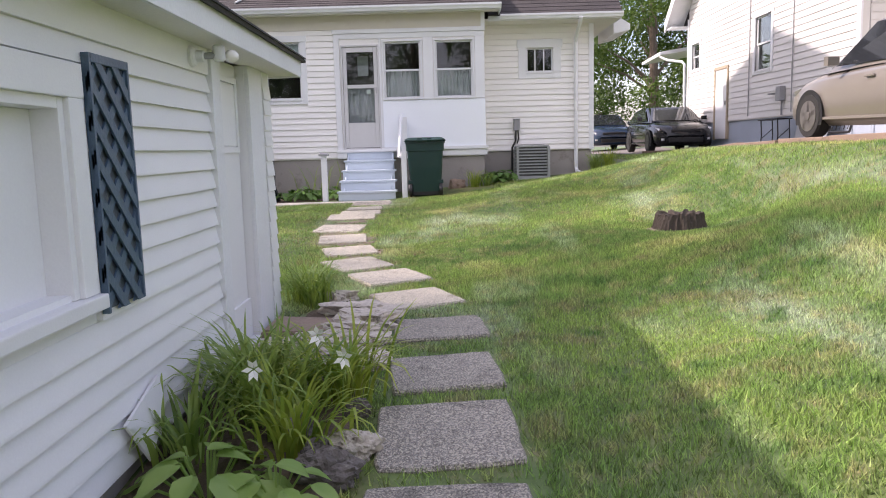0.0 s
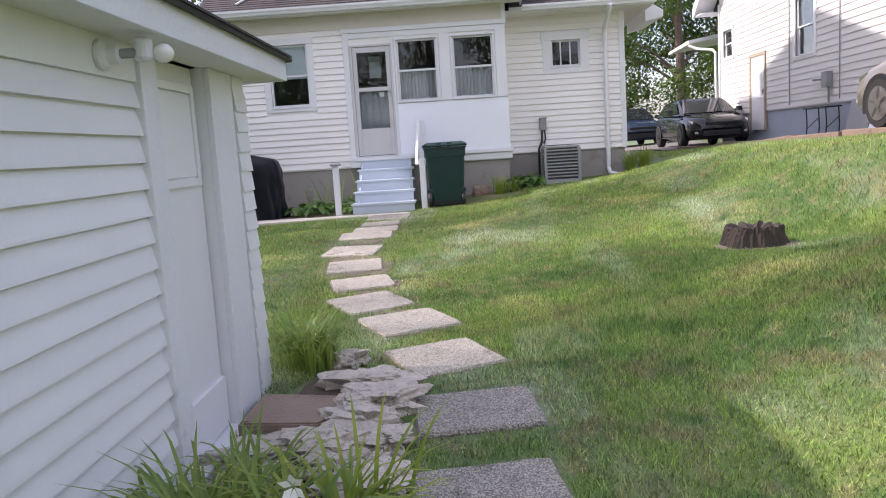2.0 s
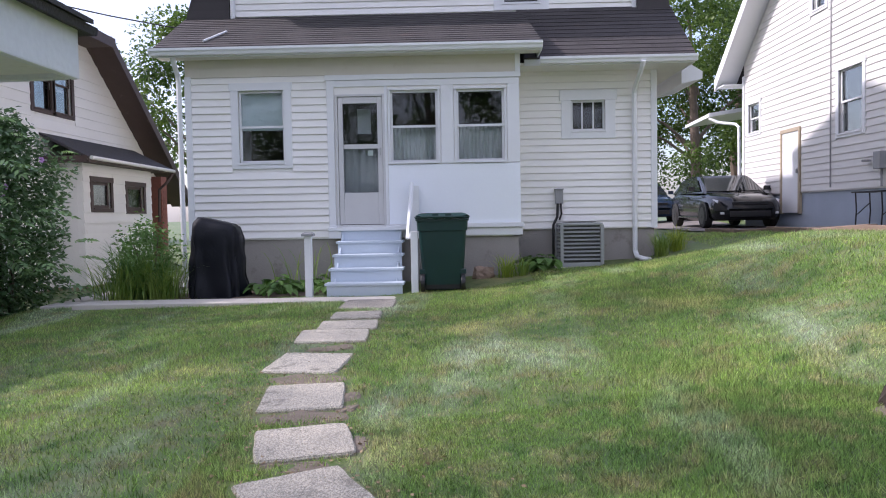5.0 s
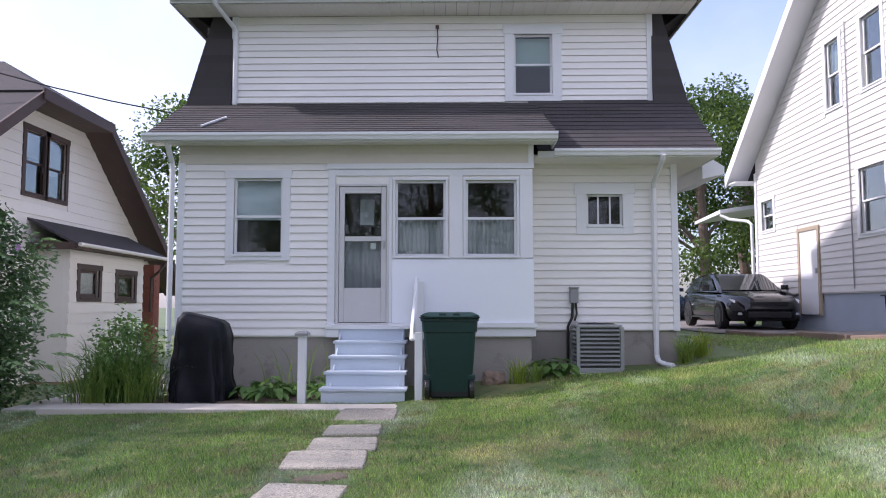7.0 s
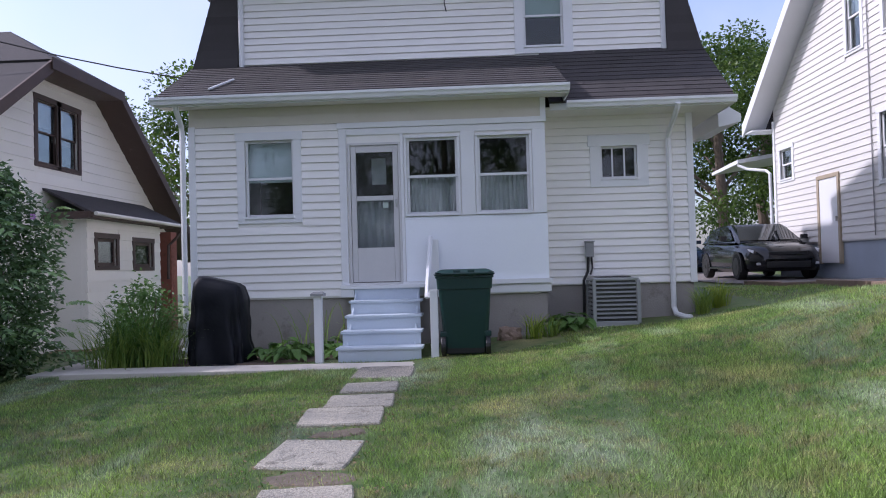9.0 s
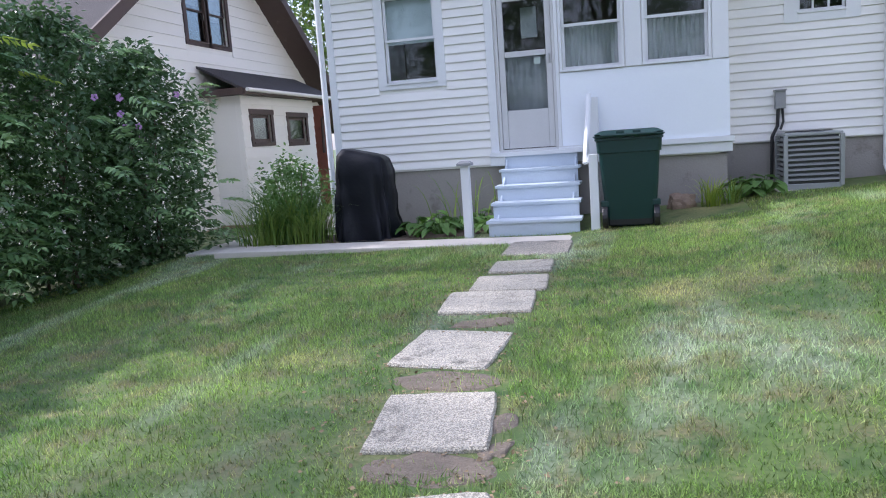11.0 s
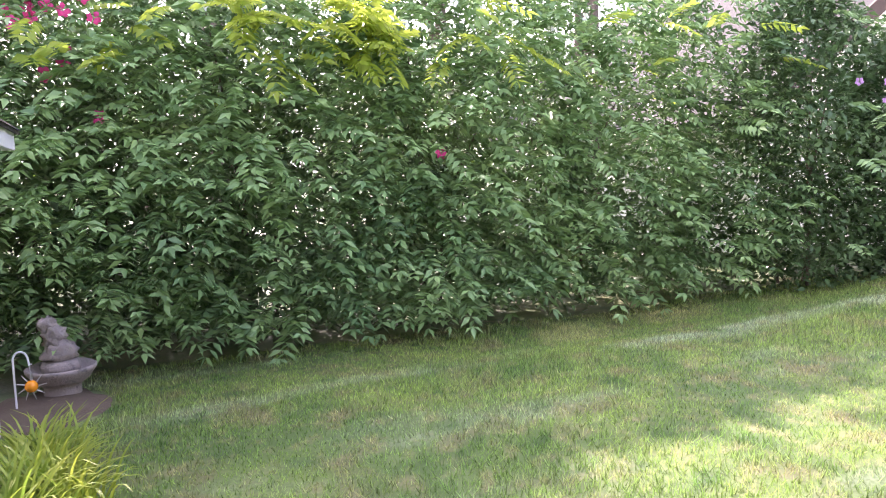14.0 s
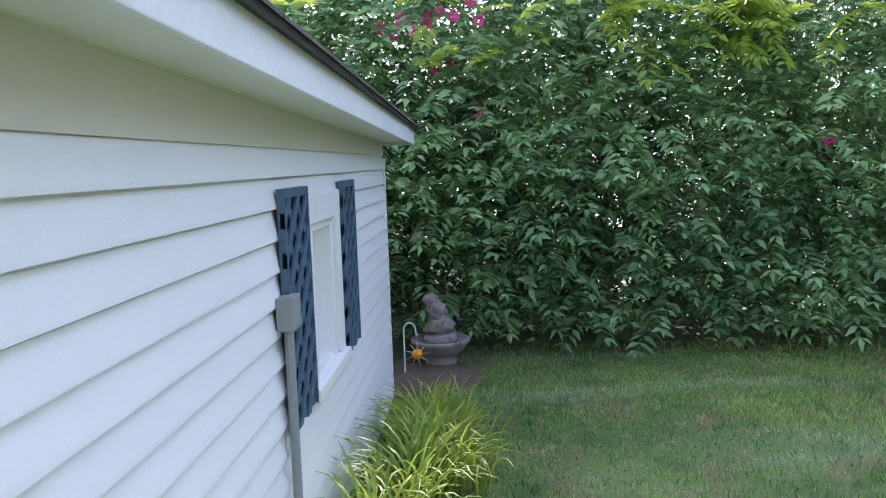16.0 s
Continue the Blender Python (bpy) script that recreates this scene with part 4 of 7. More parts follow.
# small side eave on the east
part("side_eave", hull(bmesh.new(), [(5.70, 0.95, 3.20), (6.05, 0.95, 3.28), (6.05, 0.95, 3.40), (5.70, 0.95, 3.62), (5.70, 2.6, 3.20), (6.05, 2.6, 3.28), (6.05, 2.6, 3.40), (5.70, 2.6, 3.62)]), TRIM, roof3, "white boxed eave return")


def downspout(pts, label):
    bm = bmesh.new()
    tube(bm, pts, 0.042, 8)
    d = tagged(part("downspout", bm, TRIM), label, "downspout")
    return d


downspout([(-2.44, -0.30, 3.56), (-2.44, -0.28, 3.50), (-2.44, -0.10, 3.30), (-2.44, -0.075, 3.20), (-2.44, -0.07, 1.0), (-2.44, -0.07, 0.06), (-2.44, -0.16, -0.02)], "white metal downspout at the house corner")
downspout([(4.86, 0.12, 3.44), (4.86, 0.16, 3.38), (4.86, 0.68, 3.12), (4.86, 0.745, 3.02), (4.86, 0.75, 1.4), (4.86, 0.75, 0.42), (4.87, 0.66, 0.32), (4.95, 0.50, 0.285), (5.02, 0.40, 0.28)], "white metal downspout with a kicked-out foot")
downspout([(-2.25, 1.04, 6.27), (-2.25, 1.10, 6.2), (-2.08, 1.58, 5.98), (-2.05, 1.63, 5.9), (-2.05, 1.63, 4.62)], "white metal downspout on the dormer wall")

# chimney and roof vents
ch = thing("chimney", "red brick chimney with white cap", "chimney", (1.75, 5.0, 7.4))
bm = boxes(((1.46, 4.78, 7.3), (2.09, 5.22, 8.80)))
part("core", bm, CONC, ch)
for r in range(9):
    for k in range(3):
        o = 0.10 if r % 2 else 0.0
        a = max(1.45, 1.45 - o + k * 0.215)
        b = min(2.10, 1.45 - o + (k + 1) * 0.215 - 0.012)
        part("brick", boxes(((a, 4.77, 8.12 + r * 0.075), (b, 4.79, 8.12 + r * 0.075 + 0.063))), BRICK, ch)
part("flashing", boxes(((1.42, 4.74, 7.72), (2.13, 5.26, 8.11)), bevel=0.01), TRIM, ch)
part("cap", boxes(((1.40, 4.72, 8.80), (2.15, 5.28, 8.86)), bevel=0.015), CONC, ch)
part("flue", lathe(bmesh.new(), [(0.11, 0), (0.11, 0.22), (0.09, 0.22)], (1.8, 5, 8.86), 14), BRICK, ch)
tv = thing("turbine_vent", "round galvanised turbine roof vent", "roof vent", (1.25, 4.4, 7.9))
part("collar", lathe(bmesh.new(), [(0.14, -0.1), (0.13, 0.16), (0.12, 0.16)], (1.25, 4.4, 7.98), 16), TRIM, tv)
hd = part("turbine_head", lathe(bmesh.new(), [(0.13, 0), (0.19, 0.08), (0.20, 0.15), (0.15, 0.24), (0.05, 0.29), (0.01, 0.3)], (1.25, 4.4, 8.14), 20), GALV, tv)
for k in range(14):
    a = k * 2 * math.pi / 14
    part("vane", tube(bmesh.new(), [(1.25 + r * math.cos(a + t), 4.4 + r * math.sin(a + t), 8.14 + z) for r, z, t in ((0.14, 0.0, 0), (0.20, 0.09, 0.1), (0.205, 0.16, 0.2), (0.15, 0.25, 0.3))], 0.010, 4), GALV, tv)
tagged(part("vent_pipe", tube(bmesh.new(), [(-1.35, 4.6, 7.8), (-1.35, 4.6, 8.75)], 0.055, 12), BROWN), "dark plumbing vent pipe on the roof", "vent pipe")
for x in (-1.9, 5.0 - 0.9):
    tagged(part("roof_vent", hull(bmesh.new(), [(x - 0.16, 3.9, 7.70), (x + 0.16, 3.9, 7.70), (x - 0.16, 4.3, 7.9), (x + 0.16, 4.3, 7.9), (x - 0.14, 3.92, 7.93), (x + 0.14, 3.92, 7.93), (x - 0.14, 4.25, 8.0), (x + 0.14, 4.25, 8.0)]), BLACKP), "low dark box vent on the roof slope", "roof vent", "box vents on the roof")
tagged(part("antenna_mast", tube(bmesh.new(), [(-2.72, 2.2, 4.3), (-2.72, 2.2, 6.2)], 0.02, 6), GALV), "thin grey mast beside the dormer", "mast")

# back steps
stp = thing("back_steps", "pale blue painted wooden back steps", "steps", (0.45, -0.7, -0.06))
for k in range(5):
    y0, z0 = -1.27 + 0.27 * k, -0.07 + 0.19 * k
    xl, xr = 0.02 + 0.015 * k, 1.10 - 0.02 * k
    if k < 4:
        part("tread", boxes(((xl - 0.025, y0 - 0.03, z0 + 0.155), (xr + 0.025, y0 + 0.30, z0 + 0.19)), bevel=0.006), STEPS, stp)
    part("riser", boxes(((xl, y0, z0 - 0.0), (xr, y0 + 0.02, z0 + 0.153)), bevel=0.002), STEPS, stp)
for x in (xl, xr - 0.044):
    bm = bmesh.new()
    prism(bm, [(x, -1.17, -0.2), (x, -0.03, -0.2), (x, -0.03, 0.80), (x, -0.20, 0.80), (x, -1.17, 0.03)], (1, 0, 0), 0.012, 0.032)
    part("stringer", bm, STEPS, stp)
part("landing_skirt", boxes(((-0.115, -0.20, 0.73), (0.075, -0.07, 0.843)), bevel=0.003), TRIM, stp)
part("landing", boxes(((-0.12, -0.22, 0.845), (1.14, -0.066, 0.90)), bevel=0.006), TRIM, stp)


def cap_post(x, y, z0, z1, label, cap=True):
    t = thing("rail_post", label, "post", (x, y, z0))
    part("shaft", boxes(((x - 0.05, y - 0.05, z0 - 0.1), (x + 0.05, y + 0.05, z1)), bevel=0.006), TRIM, t)
    if cap:
        part("cap", hull(bmesh.new(), [(x + i * 0.085, y + j * 0.085, z1 + k) for i in (-1, 1) for j in (-1, 1) for k in (0.0, 0.03)] + [(x + i * 0.05, y + j * 0.05, z1 + 0.055) for i in (-1, 1) for j in (-1, 1)]), GREYBOX, t, "grey weathered post cap")
    return t


cap_post(-0.225, -1.27, -0.10, 0.80, "white wooden post with grey cap beside the steps")
cap_post(1.28, -1.24, -0.05, 0.84, "white wooden handrail post beside the steps", False)
hr = thing("handrail", "white wooden handrail up the steps", "handrail", (1.2, -0.7, 0.9))
part("rail", tube(bmesh.new(), [(1.19, -1.22, 0.74), (1.19, -1.20, 0.78), (1.19, -0.12, 1.56), (1.19, -0.08, 1.56)], 0.035, 6), TRIM, hr)
part("upper_post", boxes(((1.15, -0.13, 0.70), (1.30, -0.068, 1.53)), bevel=0.006), TRIM, hr)
# ---- the shed ----
SE, SN = Face("x", SHED_X, 1), Face("y", SHED_Y, 1)
SZ = 1.39
SINK = 0.0175
SWIN = (-13.92, 0.45, -13.16, 1.06)
SDOOR = (-11.56, -0.30, -10.96, SZ)
NWIN = (-1.91, 0.37, -1.45, 0.95)
w_se = wall("wall_shed_east", SE, [(SHED_S, SZ), (SHED_Y, SZ)], -0.24, 0.12, [SWIN, SDOOR], SHEDW, "white clapboard wall of the shed with door")
siding(w_se, SE, [(SHED_S, 1.262), (-11.70, 1.262)], -0.234, 0.0935, [(-14.04, 0.36, -13.04, 1.20)], SHEDW, lap=0.022)
part("frieze_board", boxes((SE.at(SHED_S, 0, 1.264), SE.at(-11.70, 0.018, SZ))), SHEDW, w_se)
part("door_trim", boxes((SE.at(-11.70, 0, -0.30), SE.at(-11.56, 0.035, SZ)), (SE.at(-10.96, 0, -0.32), SE.at(-10.645, 0.028, SZ)), bevel=0.004), OLDTRIM, w_se)
part("corner_board", boxes((SE.at(-10.605, 0, -0.30), SE.at(SHED_Y + 0.02, 0.022, SZ)), bevel=0.003), SHEDW, w_se)
for k in range(16):
    part("siding_end", hull(bmesh.new(), [SE.at(u, d, -0.26 + k * 0.0985 + z) for u in (-10.612, SHED_Y + 0.03) for d, z in ((0.02, 0), (0.034, 0), (0.024, 0.094), (0.02, 0.094))]), SHEDW, w_se)
bm = prism(bmesh.new(), [SE.at(-12.98, 0.030, -0.06), SE.at(-12.66, 0.030, 0.03), SE.at(-12.66, 0.045, -0.09), SE.at(-12.86, 0.062, -0.24)], (1, 0, 0), 0, 0.012)
part("loose_board", bm, SHEDW, w_se, "siding board end pulled loose")
w_sn = wall("wall_shed_north", SN, [(SHED_W, SZ - SINK * (SHED_X - SHED_W)), (SHED_X, SZ)], -0.75, 0.12, [NWIN], SHEDW, "white lapped-siding wall of the shed")
siding(w_sn, SN, [(SHED_W + 0.02, 1.222), (SHED_X - 0.01, 1.222)], -0.451, 0.0985, [(NWIN[0] - 0.07, NWIN[1] - 0.06, NWIN[2] + 0.07, NWIN[3] + 0.12)], SHEDW, lap=0.022)
part("frieze_board", prism(bmesh.new(), [SN.at(SHED_W, 0, 1.224), SN.at(SHED_X, 0, 1.224), SN.at(SHED_X, 0, SZ), SN.at(SHED_W, 0, SZ - SINK * (SHED_X - SHED_W))], (0, 1, 0), 0, 0.012), CREAM, w_sn, "tan frieze board under the eave")
part("corner_board", boxes((SN.at(SHED_W - 0.01, 0, -0.5), SN.at(SHED_W + 0.025, 0.022, 1.2))), SHEDW, w_sn)
wall("wall_shed_west", Face("x", SHED_W, -1), [(SHED_S, SZ - 0.082), (SHED_Y, SZ - 0.082)], -0.9, 0.12, [], SHEDW, "white far wall of the shed")
wall("wall_shed_south", Face("y", SHED_S, -1), [(SHED_W, SZ - 0.082), (SHED_X, SZ)], -0.9, 0.12, [], SHEDW, "white end wall of the shed")
tagged(part("shed_foundation", boxes(((SHED_W + 0.02, SHED_S, -0.95), (SHED_X - 0.015, SHED_Y - 0.015, -0.245))), CONC), "dark concrete shed footing", "foundation", "", "structure")
# door
sd = thing("door_2", "white panelled wooden shed door, closed", "door", SE.at(-11.1, 0, -0.3), kind="structure")
dl = part("door_leaf", boxes((SE.at(-11.55, -0.09, -0.24), SE.at(-10.97, -0.05, SZ - 0.002)), bevel=0.003), SHEDW, sd)
part("raised_panel", boxes((SE.at(-11.42, -0.05, 0.92), SE.at(-11.04, -0.042, 1.27)), bevel=0.004), SHEDW, dl)
part("panel_bead", boxes((SE.at(-11.46, -0.05, 0.88), SE.at(-11.42, -0.034, 1.31)), (SE.at(-11.04, -0.05, 0.88), SE.at(-11.00, -0.034, 1.31)), (SE.at(-11.419, -0.05, 0.88), SE.at(-11.041, -0.034, 0.915)), (SE.at(-11.419, -0.05, 1.275), SE.at(-11.041, -0.034, 1.31)), bevel=0.004), SHEDW, dl)
part("kick_board", boxes((SE.at(-11.55, -0.05, -0.23), SE.at(-10.97, -0.030, 0.0)), bevel=0.004), SHEDW, dl)
part("threshold", boxes((SE.at(-11.56, -0.11, -0.30), SE.at(-10.96, 0.05, -0.235)), bevel=0.005), OLDTRIM, sd)


def shed_window(name, face, w, label):
    u0, z0, u1, z1 = w
    t = thing(name, label, "window", face.at((u0 + u1) / 2, 0, z0), kind="structure")
    part("casing", boxes((face.at(u0 - 0.10, 0, z0 - 0.02), face.at(u0, 0.03, z1)), (face.at(u1, 0, z0 - 0.02), face.at(u1 + 0.10, 0.03, z1)), (face.at(u0 - 0.10, 0, z1), face.at(u1 + 0.10, 0.032, z1 + 0.11)), bevel=0.004), SHEDW, t)
    part("window_sill", boxes((face.at(u0 - 0.11, -0.08, z0 - 0.07), face.at(u1 + 0.11, 0.055, z0 - 0.022)), bevel=0.006), SHEDW, t)
    part("reveal", boxes((face.at(u0, -0.12, z0 - 0.02), face.at(u0 + 0.035, 0.012, z1)), (face.at(u1 - 0.035, -0.12, z0 - 0.02), face.at(u1, 0.012, z1)), (face.at(u0 + 0.036, -0.12, z1 - 0.035), face.at(u1 - 0.036, 0.012, z1)), bevel=0.003), SHEDW, t)
    part("boarding", boxes((face.at(u0 + 0.036, -0.10, z0 - 0.02), face.at(u1 - 0.036, -0.075, z1 - 0.036)), bevel=0.002), SHEDW, t, "white board fixed over the window")
    return t


shed_window("window_6", SE, SWIN, "white boarded shed window with deep casing")
shed_window("window_7", SN, NWIN, "white boarded shed window with deep casing")


def shutter(face, u0, u1, z0, z1):
    """A lattice shutter: two layers of crossing laths on a backing board with stiles."""
    t = thing("lattice_shutter", "dark blue painted lattice shutter beside the shed window", "shutter", face.at((u0 + u1) / 2, 0, z0), "lattice shutters")
    part("backing", boxes((face.at(u0 + 0.01, 0.022, z0 + 0.01), face.at(u1 - 0.01, 0.030, z1 - 0.01))), LATTICEB, t, "dull blue-grey backing")
    w, h = u1 - u0, z1 - z0
    part("edge_frame", boxes((face.at(u0, 0.021, z0), face.at(u0 + 0.014, 0.0475, z1)), (face.at(u1 - 0.014, 0.021, z0), face.at(u1, 0.0475, z1)), (face.at(u0 + 0.0145, 0.021, z1 - 0.03), face.at(u1 - 0.0145, 0.0475, z1)), bevel=0.002), LATTICE, t)
    for s, d0 in ((1, 0.0305), (-1, 0.0385)):
        n = int((h + w) / 0.125) + 1
        for k in range(n):
            c = z0 - w + 0.06 + k * 0.125 if s > 0 else z0 + 0.02 + k * 0.125
            # clip the slanting lath to the shutter's outline
            lo = [max(u0, u0 + (z0 - (c + e)) if s > 0 else u0 + ((c + e) - z1)) for e in (-0.0245, 0.0245)]
            hi = [min(u1, u0 + (z1 - (c + e)) if s > 0 else u0 + ((c + e) - z0)) for e in (-0.0245, 0.0245)]
            if hi[0] - lo[0] < 0.03 or hi[1] - lo[1] < 0.03:
                continue
            q = []
            for e, (a, b) in zip((-0.0245, 0.0245), zip(lo, hi)):
                zz = (lambda u, e=e: c + e + s * (u - u0))
                q.append(((a, zz(a)), (b, zz(b))))
            (p0, p1), (p2, p3) = q
            bm = bmesh.new()
            prism(bm, [face.at(u, 0, z) for u, z in (p0, p1, p3, p2)], Vector(face.at(0, 1, 0)) - Vector(face.at(0, 0, 0)), d0, d0 + 0.0075)
            part("lath", bm, LATTICE, t)
    return t


shutter(SE, -13.04, -12.735, 0.355, 1.21)
shutter(SE, -14.36, -14.06, 0.355, 1.21)
shutter(SN, -1.335, -1.00, 0.31, 1.095)
shutter(SN, -2.34, -2.02, 0.31, 1.095)

# roof: hipped, with boxed eaves
sr = thing("roof_shed", "low hipped shed roof with weathered white eaves", "roof", (-1.4, -14, 1.4), kind="structure")
OX, OY = 0.21, 0.21
ex0, ex1, ey0, ey1 = SHED_W - OX, SHED_X + OX, SHED_S - OX, SHED_Y + OY
part("soffit", boxes(((SHED_X - 0.02, ey0, SZ), (ex1 - 0.02, ey1 - 0.02, SZ + 0.02)), ((ex0 + 0.02, SHED_Y - 0.02, SZ), (SHED_X - 0.021, ey1 - 0.02, SZ + 0.02)), bevel=0.002), SOFFIT, sr)
for a, b in (((ex1 - 0.02, ey0, SZ - 0.012), (ex1, ey1, SZ + 0.10)), ((ex0, ey1 - 0.02, SZ - 0.012), (ex1 - 0.022, ey1, SZ + 0.10)), ((ex0, ey0, SZ - 0.012), (ex0 + 0.02, ey1 - 0.022, SZ + 0.10))):
    part("fascia", boxes((a, b), bevel=0.004), OLDTRIM, sr, "weathered white fascia board")
part("ceiling_deck", boxes(((ex0 + 0.02, ey0, SZ + 0.06), (ex1 - 0.02, ey1 - 0.02, SZ + 0.085))), SOFFIT, sr)
mid = (ex0 + ex1) / 2
rise = 0.30
bm = bmesh.new()
e = 0.03
zt = SZ + 0.105
c = [(ex1 + e, ey0, zt), (ex1 + e, ey1 + e, zt), (ex0 - e, ey1 + e, zt), (ex0 - e, ey0, zt)]
r0, r1 = (mid, ey0, zt + rise * (ex1 - mid)), (mid, ey1 - (ex1 - mid), zt + rise * (ex1 - mid))
for f in ([c[0], c[1], r1, r0], [c[1], c[2], r1], [c[2], c[3], r0, r1]):
    sheet(bm, f, 0.018)
part("roof_deck", bm, SHINGLE, sr)
for k in range(26):
    y0 = ey1 - 0.92 * (k + 1)
    if y0 > ey0:
        part("shingle", hull(bmesh.new(), [(ex1 + e + 0.008, y0 + 0.006, zt), (ex1 + e + 0.008, y0 + 0.914, zt), (ex1 + e + 0.008, y0 + 0.006, zt + 0.010), (ex1 + e + 0.008, y0 + 0.914, zt + 0.010), (ex1 - 0.2, y0 + 0.006, zt + 0.075), (ex1 - 0.2, y0 + 0.914, zt + 0.075)]), SHINGLE, sr)
for k in range(6):
    x0 = ex0 + 0.92 * k
    part("shingle", hull(bmesh.new(), [(x0 + 0.006, ey1 + e + 0.008, zt), (min(x0 + 0.914, ex1), ey1 + e + 0.008, zt), (x0 + 0.006, ey1 + e + 0.008, zt + 0.01), (min(x0 + 0.914, ex1), ey1 + e + 0.008, zt + 0.01), (x0 + 0.006, ey1 - 0.2, zt + 0.075), (min(x0 + 0.914, ex1 - 0.2), ey1 - 0.2, zt + 0.075)]), SHINGLE, sr)

# the eaves sink a little towards the west
for o in sr.children:
    o.data.transform(Matrix(((1, 0, 0, 0), (0, 1, 0, 0), (SINK, 0, 1, -SINK * SHED_X), (0, 0, 0, 1))))

# lamp over the shed door
sl = thing("wall_lamp", "white porcelain lamp holder with bare opal bulb under the shed eave", "lamp", (0.9, -11.95, 1.29))
bm = bmesh.new()
lathe(bm, [(0.05, 0), (0.048, 0.012), (0.040, 0.022), (0.028, 0.028), (0.028, 0.06)], n=20)
bmesh.ops.transform(bm, verts=bm.verts, matrix=Matrix.Translation((SHED_X + 0.02, -11.95, 1.325)) @ Euler((0, radians(90), 0)).to_matrix().to_4x4())
part("base", bm, OLDTRIM, sl)
part("arm", tube(bmesh.new(), [(SHED_X + 0.06, -11.95, 1.325), (SHED_X + 0.12, -11.91, 1.332)], 0.016, 8), GREYBOX, sl)
part("socket", lathe(bmesh.new(), [(0.022, -0.03), (0.030, -0.02), (0.030, 0.035), (0.02, 0.045)], (SHED_X + 0.135, -11.90, 1.335), 14), OLDTRIM, sl)
bm = bmesh.new()
lump(bm, (SHED_X + 0.185, -11.87, 1.330), (0.036, 0.036, 0.032), 0.0, detail=2)
part("bulb", bm, BULB, sl, smooth=True)

# conduit and junction box on the north wall
cd = thing("conduit", "grey electric box on a metal conduit up the shed wall", "conduit", SN.at(-1.07, 0.04, -0.4))
part("pipe", tube(bmesh.new(), [SN.at(-0.975, 0.045, -0.5), SN.at(-0.975, 0.045, 0.665)], 0.016, 8), GREYBOX, cd)
part("box", boxes((SN.at(-1.03, 0.02, 0.66), SN.at(-0.925, 0.075, 0.765)), bevel=0.006), GREYBOX, cd)


# ---- neighbours ----
BEFORE = set(bpy.data.objects)
RN = Face("x", 9.2, -1)
RK = [(-1.56, 4.74), (2.5, 7.85), (3.6, 7.85), (7.65, 4.74)]
RH = [(6.64, 2.98, 7.30, 3.68), (3.40, 5.10, 3.93, 6.42), (1.95, 5.14, 2.60, 6.45), (2.0, 2.50, 2.85, 3.70), (4.52, 1.06, 5.33, 2.76)]
rn = wall("wall_neighbour_east", RN, RK, 1.42, 0.15, RH, OLDWHITE, "white clapboard gable wall of the neighbouring house")
siding(rn, RN, [(-1.47, 4.78), (2.5, 7.84), (3.6, 7.84), (7.56, 4.78)], 1.44, 0.135, [(a - 0.1, b - 0.1, c + 0.1, d + 0.1) for a, b, c, d in RH], OLDWHITE, lap=0.018)
for k, w in enumerate(RH[:4]):
    window("window_%d" % (8 + k), RN, *w, "white double-hung window of the neighbouring house", trim=0.10, backing=BLIND if k == 1 else None, cover=0.5)
nd = thing("door_3", "white side door with raw beige casing", "door", RN.at(4.9, 0, 1.0), kind="structure")
part("casing", boxes((RN.at(4.44, -0.02, 0.98), RN.at(4.52, 0.04, 2.84)), (RN.at(5.33, -0.10, 0.98), RN.at(5.42, 0.04, 2.84)), (RN.at(4.52, -0.02, 2.76), RN.at(5.33, 0.04, 2.84)), bevel=0.004), YELLOWW, nd)
part("door_leaf", boxes((RN.at(4.52, -0.01, 1.0), RN.at(5.33, 0.02, 2.76)), bevel=0.004), TRIM, nd)
part("door_handle", boxes((RN.at(4.56, 0.02, 1.85), RN.at(4.59, 0.06, 1.95)), bevel=0.006), GALV, nd)
part("corner_board", boxes((RN.at(7.56, 0, 1.42), RN.at(7.67, 0.04, 4.45)), (RN.at(-1.62, 0, 1.42), RN.at(-1.5, 0.04, 4.5)), bevel=0.004), TRIM, rn)
tagged(part("neighbour_foundation", boxes(((9.23, -6.5, -0.5), (20, 7.62, 1.42))), BLUEF), "blue-grey painted block foundation", "foundation", "", "structure")
wall("wall_neighbour_north", Face("y", 7.65, 1), [(9.2, 4.5), (20, 4.5)], 1.42, 0.15, [], OLDWHITE, "white north wall of the neighbouring house")
w_ns = wall("wall_neighbour_south", Face("y", -1.56, -1), [(9.36, 4.5), (19.8, 4.5)], 1.42, 0.15, [], OLDWHITE, "white south wall of the neighbouring house")
siding(w_ns, Face("y", -1.56, -1), [(9.36, 4.5), (9.74, 4.5)], 1.44, 0.135, [], OLDWHITE, lap=0.018)
wall("wall_neighbour_far", Face("x", 20, 1), RK, 1.42, 0.15, [], OLDWHITE, "white far wall of the neighbouring house")
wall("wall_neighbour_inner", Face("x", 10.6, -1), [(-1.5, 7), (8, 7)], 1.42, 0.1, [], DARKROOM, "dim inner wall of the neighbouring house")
wing = wall("wall_neighbour_wing", Face("x", 9.75, -1), [(-6.5, 4.5), (-1.6, 4.5)], 1.42, 0.15, [], OLDWHITE, "white porch wing of the neighbouring house")
siding(wing, Face("x", 9.75, -1), [(-6.5, 4.5), (-1.6, 4.5)], 1.44, 0.135, [], OLDWHITE, lap=0.018)
wall("wall_neighbour_wing_end", Face("y", -6.5, -1), [(9.75, 4.5), (20, 4.5)], 1.42, 0.15, [], OLDWHITE, "white end wall of the porch wing")
